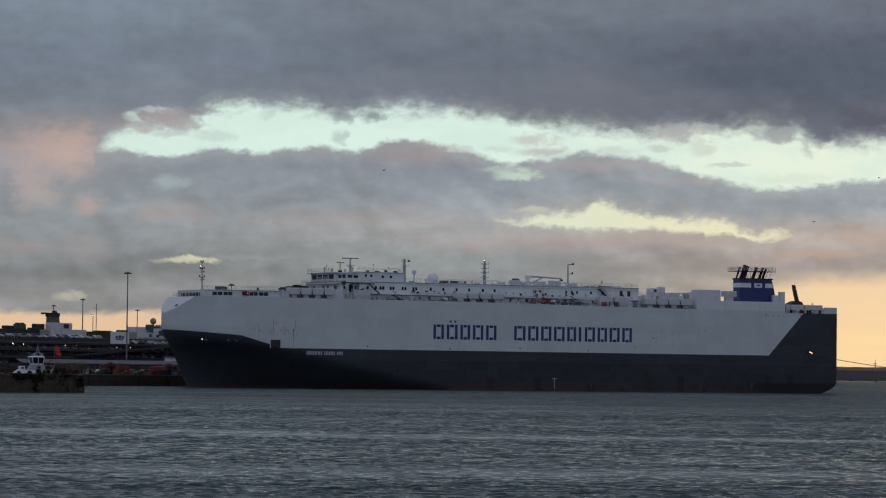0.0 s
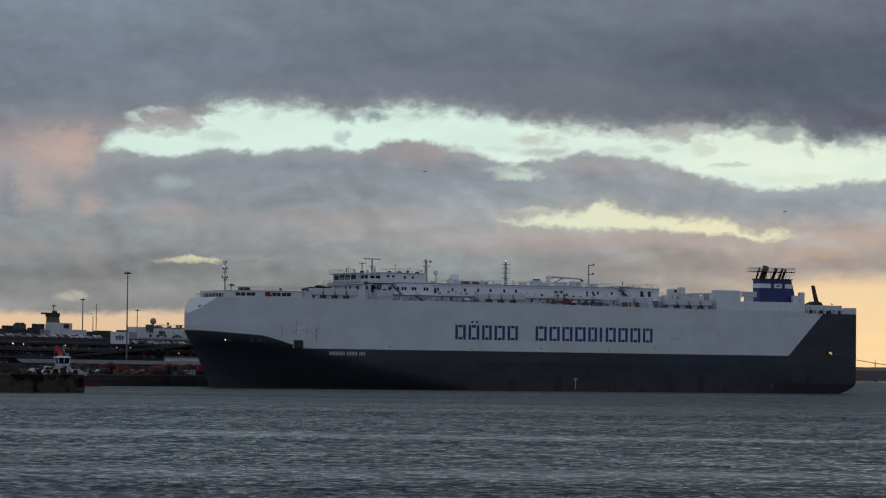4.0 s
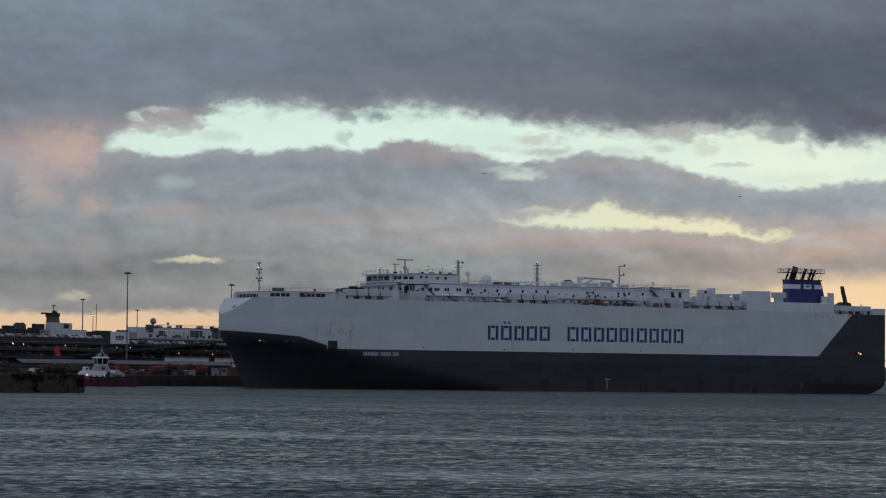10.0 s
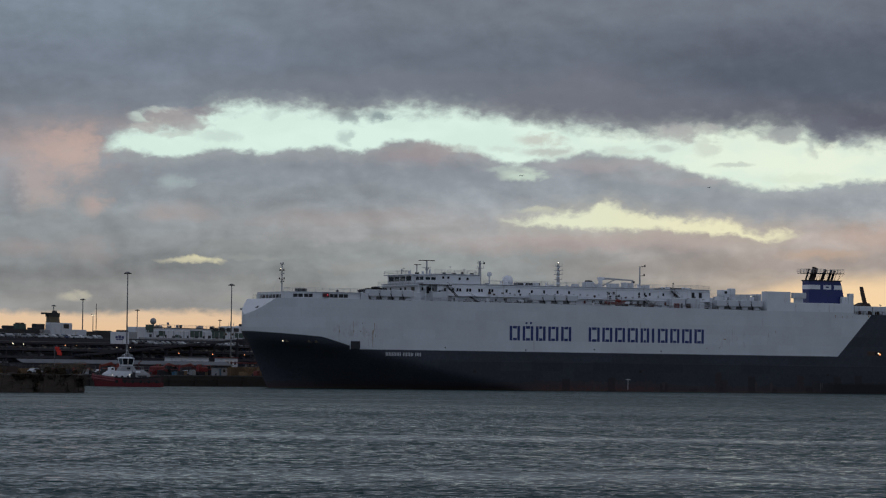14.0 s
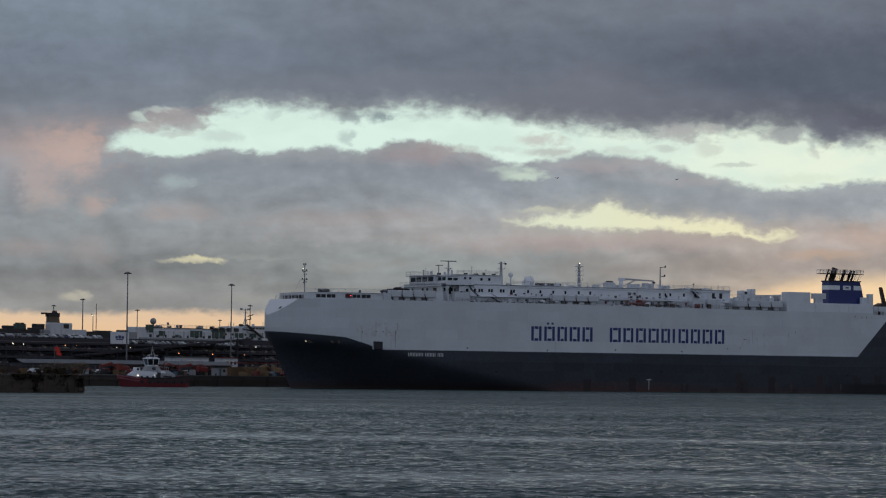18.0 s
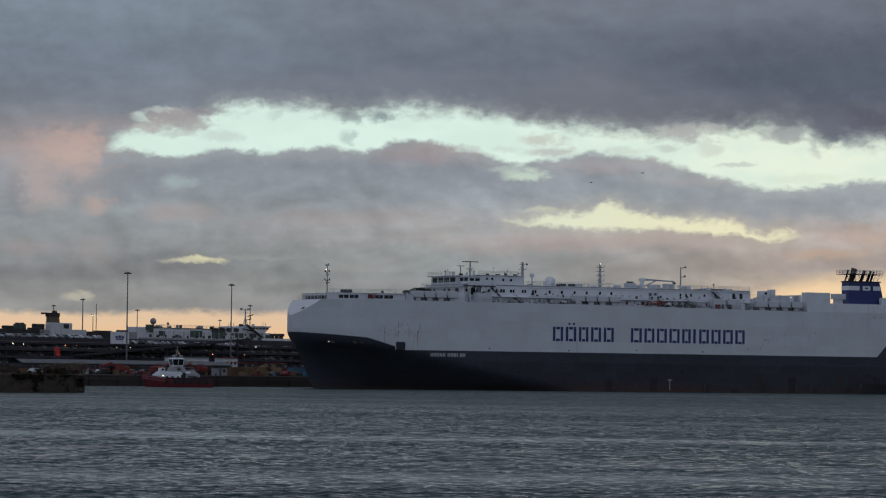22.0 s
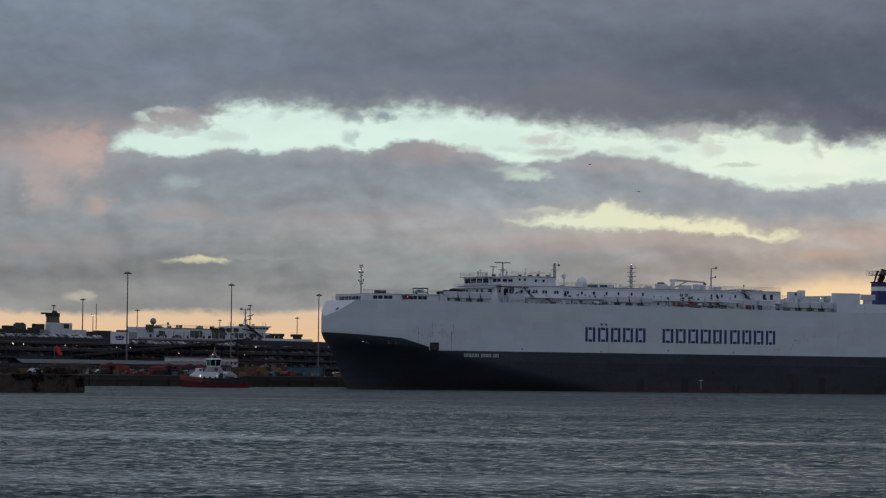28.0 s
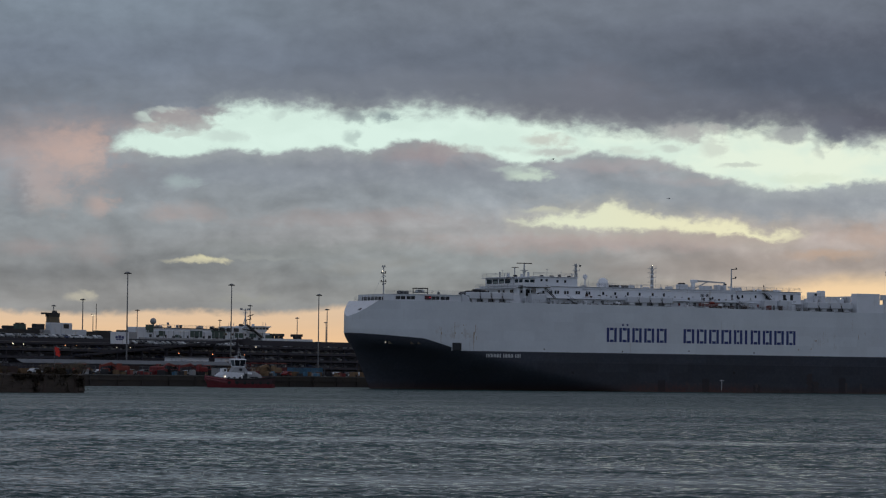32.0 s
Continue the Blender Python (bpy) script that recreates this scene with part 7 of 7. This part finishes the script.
    rail_run(s, (264, b0 + 0.4, 19.75), (311, b0 + 0.4, 19.75), 22)
    for a, z in ((313.5, 22.6), (333.8, 22.8), (315.5, 22.2), (335.5, 22.9), (312.5, 22.0)):
        part("aerial", Geo().tube((a, b0 + 1, 20.8), (a, b0 + 1, z), 0.14, 0.08, 5), MAST_G, s)


HULL_B = surface("dark_blue_hull", (0.03, 0.035, 0.05), 0.5, 0, 0.3, 3.0, 4, 0.1, (0.06, 0.04, 0.03))


PALERED = surface("pale_red_rubber", (0.22, 0.06, 0.07), 0.8, 0, 0.4, 0.8, 6, 0.3, (0.3, 0.2, 0.2))


# opaque: the light coming through the front panes is put into the colour
PALEGLASS = surface("pale_wheelhouse_glass", (0.11, 0.14, 0.16), 0.25, 0, 0.15, 1.0, 3, 0.0)


DARKRED = surface("blackened_maroon_paint", (0.035, 0.012, 0.015), 0.55, 0, 0.35, 1.2, 8, 0.15)


def build_tug():
    """Harbour tug; x runs forward, the water at z = 0."""
    t = thing("tug", "red-hulled harbour tug with white wheelhouse", "tug")
    L, B = 18.2, 6.6
    rows = []
    for i in range(19):
        k = i / 18
        x = -L / 2 + L * k
        w = B / 2 * (min(1.0, (k + 0.03) / 0.10) ** 0.4) * (1 - max(0.0, (k - 0.62) / 0.38) ** 2.6) ** 0.6
        w = max(w, 0.08)
        sheer = 2.45 + 0.62 * abs(2 * k - 1) ** 2 + (0.25 * (k - 0.8) / 0.2 if k > 0.8 else 0.0)
        rake = 0.55 * max(0.0, (k - 0.7) / 0.3)
        rows.append([(x - rake * 1.6, w * 0.75, -1.2), (x - rake, w * 0.90, 0.0), (x - rake * 0.4, w * 0.97, 1.3), (x, w, sheer), (x, w - 0.14, sheer + 0.02), (x, w - 0.16, 1.75),
                     (x, -w + 0.16, 1.75), (x, -w + 0.14, sheer + 0.02), (x, -w, sheer), (x - rake * 0.4, -w * 0.97, 1.3), (x - rake, -w * 0.90, 0.0), (x - rake * 1.6, -w * 0.75, -1.2)])
    hull = part("hull", Geo().loft(rows, closed=True), TUGRED, t, "dark red hull", None, True)
    for j, o in ((3, 0.03), (8, -0.03)):
        fend, strake = Geo(), Geo()
        for r0, r1 in zip(rows, rows[1:]):
            fend.tube(Vector(r0[j]) - Vector((0, 0, 0.16)), Vector(r1[j]) - Vector((0, 0, 0.16)), 0.17, 0.17, 6)
        for r0, r1 in zip(rows[:11], rows[1:12]):
            a, b = Vector(r0[j]) + Vector((0, o, 0.03)), Vector(r1[j]) + Vector((0, o, 0.03))
            strake.add([a, b, Vector((b.x, b.y * 0.985 + o, 1.25)), Vector((a.x, a.y * 0.985 + o, 1.0))], [(0, 1, 2, 3)])
        part("fender", fend, BLACKISH, hull, "black rubber rubbing fender")
        part("bulwark_strake", strake, DARKRED, hull, "blackish maroon after bulwark")
    bow = Geo()
    for r0, r1 in zip(rows[13:], rows[14:]):
        for j in (3, 8):
            for dz, rr in ((0.45, 0.34), (1.05, 0.30)):
                bow.tube(Vector(r0[j]) - Vector((0, 0, dz)), Vector(r1[j]) - Vector((0, 0, dz)), rr, rr, 8)
    bow.ball((L / 2, 0, 2.5), 0.42, 0.5, 0.95)
    part("bow_fender", bow, PALERED, hull, "pale red rubber bow fender")
    tyre = Geo().tube((0, -0.16, 0), (0, 0.16, 0), 0.42, 0.42, 12).mesh("tyre_fender", TYRE)
    for i in range(6):
        for s in (-1, 1):
            part("tyre_fender", tyre, None, hull, "", pose(-7 + i * 2.1, s * (B / 2 + 0.05), 1.35))
    # fore house: rounded front, sloping shoulders
    house = part("deckhouse", Geo().loft([[(-1.2, -2.4, 1.75), (5.6, -2.2, 1.75), (7.0, -1.1, 1.75), (7.2, 0, 1.75), (7.0, 1.1, 1.75), (5.6, 2.2, 1.75), (-1.2, 2.4, 1.75)],
                                          [(-1.0, -2.35, 3.0), (5.3, -2.1, 3.2), (6.6, -1.0, 3.2), (6.8, 0, 3.2), (6.6, 1.0, 3.2), (5.3, 2.1, 3.2), (-1.0, 2.35, 3.0)],
                                          [(-0.6, -2.0, 4.0), (4.3, -1.75, 4.15), (5.2, -0.8, 4.2), (5.4, 0, 4.2), (5.2, 0.8, 4.2), (4.3, 1.75, 4.15), (-0.6, 2.0, 4.0)]], closed=True), GREYWHITE, t, "white deckhouse with rounded shoulders", None, True)
    after = part("after_casing", Geo().loft([[(-5.8, -1.9, 1.75), (-1.0, -2.2, 1.75), (-1.0, 2.2, 1.75), (-5.8, 1.9, 1.75)], [(-5.5, -1.8, 3.3), (-1.0, -2.1, 3.6), (-1.0, 2.1, 3.6), (-5.5, 1.8, 3.3)],
                                             [(-3.9, -1.4, 4.35), (-0.9, -1.7, 4.45), (-0.9, 1.7, 4.45), (-3.9, 1.4, 4.35)]], closed=True), OLDWHITE, t, "white after casing with a sloped end")
    for s in (-1, 1):
        for x in (0.4, 1.9, 3.4):
            part("port_window", Geo().box(x - 0.28, x + 0.28, s * 2.28 - 0.1, s * 2.28 + 0.1, 2.35, 2.85), GLASS, house)
        part("side_door", Geo().box(-1.05, -0.35, s * 2.36 - 0.08, s * 2.36 + 0.08, 1.8, 3.3), DARK, house)
        # dark strip painted on the casing side in place of shade
        part("shade_strip", Geo().box(-4.6, -1.6, s * 2.0 - 0.06, s * 2.0 + 0.06, 2.6, 2.95), DARK, after)
        part("life_raft", Geo().tube((-2.9, s * 1.75, 3.75), (-1.7, s * 1.75, 3.75), 0.32, 0.32, 10), WHITE_B, t)
        part("locker", Geo().box(3.7, 5.0, s * 1.1 - 0.5, s * 1.1 + 0.5, 4.15, 5.05, 0.12), WHITE_B, t, "white deck locker with a dark opening")
        part("locker_opening", Geo().box(4.0, 4.6, s * 1.6 - 0.06, s * 1.6 + 0.06, 4.3, 4.85), DARK, house)
        part("funnel", Geo().tube((-2.3, s * 1.15, 4.3), (-2.6, s * 1.15, 5.9), 0.34, 0.28, 10), DARKRED, t, "dark maroon exhaust funnel")
        part("house_rail", Geo().tube((-0.4, s * 1.95, 4.9), (4.2, s * 1.7, 5.05), 0.035, 0.035, 5).tube((-0.4, s * 1.95, 4.0), (-0.4, s * 1.95, 4.9), 0.035, 0.035, 5).tube(
            (1.9, s * 1.85, 4.1), (1.9, s * 1.85, 5.0), 0.035, 0.035, 5), MAST_G, t)
        part("after_rail", Geo().tube((-3.8, s * 1.4, 5.2), (-1.0, s * 1.6, 5.25), 0.035, 0.035, 5).tube((-3.8, s * 1.4, 4.3), (-3.8, s * 1.4, 5.2), 0.035, 0.035, 5), MAST_G, t)
    cas = part("casing", Geo().loft([[(-2.2, -1.5, 4.0), (2.5, -1.45, 4.1), (3.1, 0, 4.1), (2.5, 1.45, 4.1), (-2.2, 1.5, 4.0)],
                                     [(-1.2, -1.1, 5.4), (1.6, -1.1, 5.4), (2.3, 0, 5.4), (1.6, 1.1, 5.4), (-1.2, 1.1, 5.4)]], closed=True), OLDWHITE, t, "pale grey casing under the wheelhouse")
    sill = [(-1.1, -1.05), (1.5, -1.05), (2.2, 0.0), (1.5, 1.05), (-1.1, 1.05)]
    head = [(-1.3, -1.35), (1.75, -1.3), (2.6, 0.0), (1.75, 1.3), (-1.3, 1.35)]
    wheel = part("wheelhouse", Geo().loft([[(x, y, 5.4) for x, y in sill], [(x * 1.03, y * 1.03, 5.75) for x, y in sill]], closed=True), GREYWHITE, t, "white wheelhouse with big windows all round")
    part("console", Geo().box(0.2, 1.3, -0.7, 0.7, 5.7, 6.35, 0.1).box(-0.9, -0.3, -0.3, 0.3, 5.7, 6.6, 0.1), DARK, wheel)
    part("roof", Geo().loft([[(x * 1.12, y * 1.12, 7.3) for x, y in head], [(x * 1.1, y * 1.1, 7.45) for x, y in head], [(x * 0.7, y * 0.7, 7.7) for x, y in head]], closed=True), WHITE_B, wheel)
    for k in range(5):
        lo, hi, lo2, hi2 = sill[k], head[k], sill[(k + 1) % 5], head[(k + 1) % 5]
        n = 1 if k in (1, 2) else 2
        for i in range(n):
            q, r = i / n, (i + 1) / n
            at_q = [[(a[0] + (b[0] - a[0]) * f, a[1] + (b[1] - a[1]) * f, z) for f in (q, r)] for a, b, z in ((lo, lo2, 5.75), (hi, hi2, 7.3))]
            part("window", Geo().add([at_q[0][0], at_q[0][1], at_q[1][1], at_q[1][0]], [(0, 1, 2, 3)]), PALEGLASS if k in (1, 2) else GLASS, wheel)
            part("upright", Geo().tube(at_q[0][0], at_q[1][0], 0.085, 0.085, 5), WHITE_B, wheel)
    for s in (-1, 1):
        part("casing_window", Geo().box(-0.4, 0.5, s * 1.42 - 0.08, s * 1.42 + 0.08, 4.5, 5.1), GLASS, cas)
        # stands proud of both houses; its dark colour imitates a shaded gap
        part("shade_gap", Geo().box(-1.55, -0.75, s * 2.3 - 0.16, s * 2.3 + 0.16, 1.9, 3.75), DARK, house, "dark box painted for the shaded gap between the houses")
    mast = part("mast", Geo().tube((0.6, 0, 7.7), (0.2, 0, 10.7), 0.11, 0.05, 6).tube((-0.6, 0.5, 7.6), (0.3, 0, 9.8), 0.06, 0.06, 5).tube((-0.6, -0.5, 7.6), (0.3, 0, 9.8), 0.06, 0.06, 5), MAST_G, t)
    part("yard", Geo().tube((0.35, -1.2, 9.3), (0.35, 1.2, 9.3), 0.06, 0.06, 5).box(-0.1, 0.8, -0.7, 0.7, 8.5, 8.62).tube((0.2, -0.6, 10.2), (0.2, 0.6, 10.2), 0.05, 0.05, 5), MAST_G, mast)
    part("radar", Geo().box(0.9, 1.15, -0.8, 0.8, 8.25, 8.4).tube((1.0, 0, 7.7), (1.0, 0, 8.25), 0.1), WHITE_B, mast)
    for x, y in ((1.3, 0.9), (1.3, -0.9), (-0.9, 0.9), (-0.9, -0.9)):
        part("searchlight", Geo().tube((x, y, 7.7), (x, y, 8.1), 0.05, 0.05, 5).ball((x, y, 8.2), 0.18), MAST_G, t)
    part("fire_monitor", Geo().tube((-2.9, 0, 4.3), (-2.9, 0, 6.3), 0.14).tube((-2.9, 0, 6.3), (-3.7, 0, 6.8), 0.09), RED, t)
    part("towing_winch", Geo().tube((7.4, -0.8, 2.6), (7.4, 0.8, 2.6), 0.5, 0.5, 10).box(6.9, 7.9, -1.0, 1.0, 1.75, 2.3), DARK, t)
    part("tow_bitt", Geo().tube((-7.2, -0.5, 1.7), (-7.2, -0.5, 2.9), 0.14).tube((-7.2, 0.5, 1.7), (-7.2, 0.5, 2.9), 0.14).tube((-7.2, -0.9, 2.6), (-7.2, 0.9, 2.6), 0.1), DARK, t)
    part("foredeck_light", Geo().ball((4.4, 2.3, 3.0), 0.13), LAMP_W, t)
    part("after_light", Geo().ball((0.0, 2.5, 3.1), 0.07), LAMP_W, t)
    return t


def build_gull():
    g = thing("gull", "dark distant gull in flight", "bird", None, "flying gulls")
    part("body", Geo().ball((0, 0, 0), 0.24, 0.08, 0.08, 8, 5), FEATHER, g)
    part("tail", Geo().add([(-0.2, -0.03, 0.02), (-0.2, 0.03, 0.02), (-0.36, 0.07, 0.02), (-0.36, -0.07, 0.02)], [(0, 1, 2, 3)]), FEATHER, g)
    for s in (-1, 1):
        part("wing", Geo().add([(0.10, 0, 0), (-0.09, 0, 0), (-0.04, s * 0.38, 0.11), (0.10, s * 0.34, 0.11), (-0.12, s * 0.76, 0.02), (0.02, s * 0.70, 0.03)],
                               [(0, 1, 2, 3), (3, 2, 4, 5)]), FEATHER, g)
    return g


build_quay()
build_pier()
build_car_park()
build_masts()
build_gantry()
build_goods()
build_scrub()
build_moored_ship()
TUG = build_tug()
GULLS = [build_gull() for i in range(3)]


def motions():
    """Everything that moves: the ship sliding astern off her berth, the tug keeping with her, clouds, water, gulls."""
    yaw = 26.314
    u = Vector((math.cos(radians(yaw)), math.sin(radians(yaw)), 0))
    rows, perch, tug = [], [], []
    for t in (0.0, 8.0, 16.0, 24.0, 32.0):
        run = 1.665 * t + 0.0837 * ((t - 16.0) ** 2 / 100.0 - 2.56)
        p = Vector((-73.505, 894.743, 0)) + u * run
        rows.append((t, pose(p.x, p.y, 0, 0, 0, yaw)))
        perch.append((t, pose(p.x, p.y, 0, 0, 0, yaw) @ pose(192.6, -14.6, 25.15, 0, 0, 160)))
        k = t / 32.0
        tug.append((t, pose(-103.4 + 50.1 * k, 870.0 + 26.0 * k, 0, 0, 0, 196.0)))
    walk(CARRIER, rows)
    walk(PERCHED, perch)
    walk(TUG, tug)
    walk(SKY, [(0.0, pose(0, 0, 0, 0, 0, 0)), (32.0, pose(0, 0, 0, 0, 0, -0.19))])
    walk(SEA, [(0.0, pose(0, 0, 0)), (32.0, pose(-5.0, -13.0, 0))])
    walk(FLAG, [(i * 0.8, pose(-73.55, 644.9, 8.75, 0, 10 * math.sin(i * 2.1) + 6, 14 * math.sin(i * 1.7 + 1))) for i in range(41)])
    for g, (p, q) in zip(GULLS, (((-10, 560, 38), (40, 600, 36)), ((70, 640, 34), (20, 620, 44)), ((90, 700, 46), (130, 680, 52)))):
        w = math.degrees(math.atan2(q[1] - p[1], q[0] - p[0]))
        walk(g, [(0.0, pose(*p, 0, 0, w)), (16.0, pose(*[(a + b) / 2 + 1.5 for a, b in zip(p, q)], 0, 12, w)), (32.0, pose(*q, 0, 0, w))])


motions()
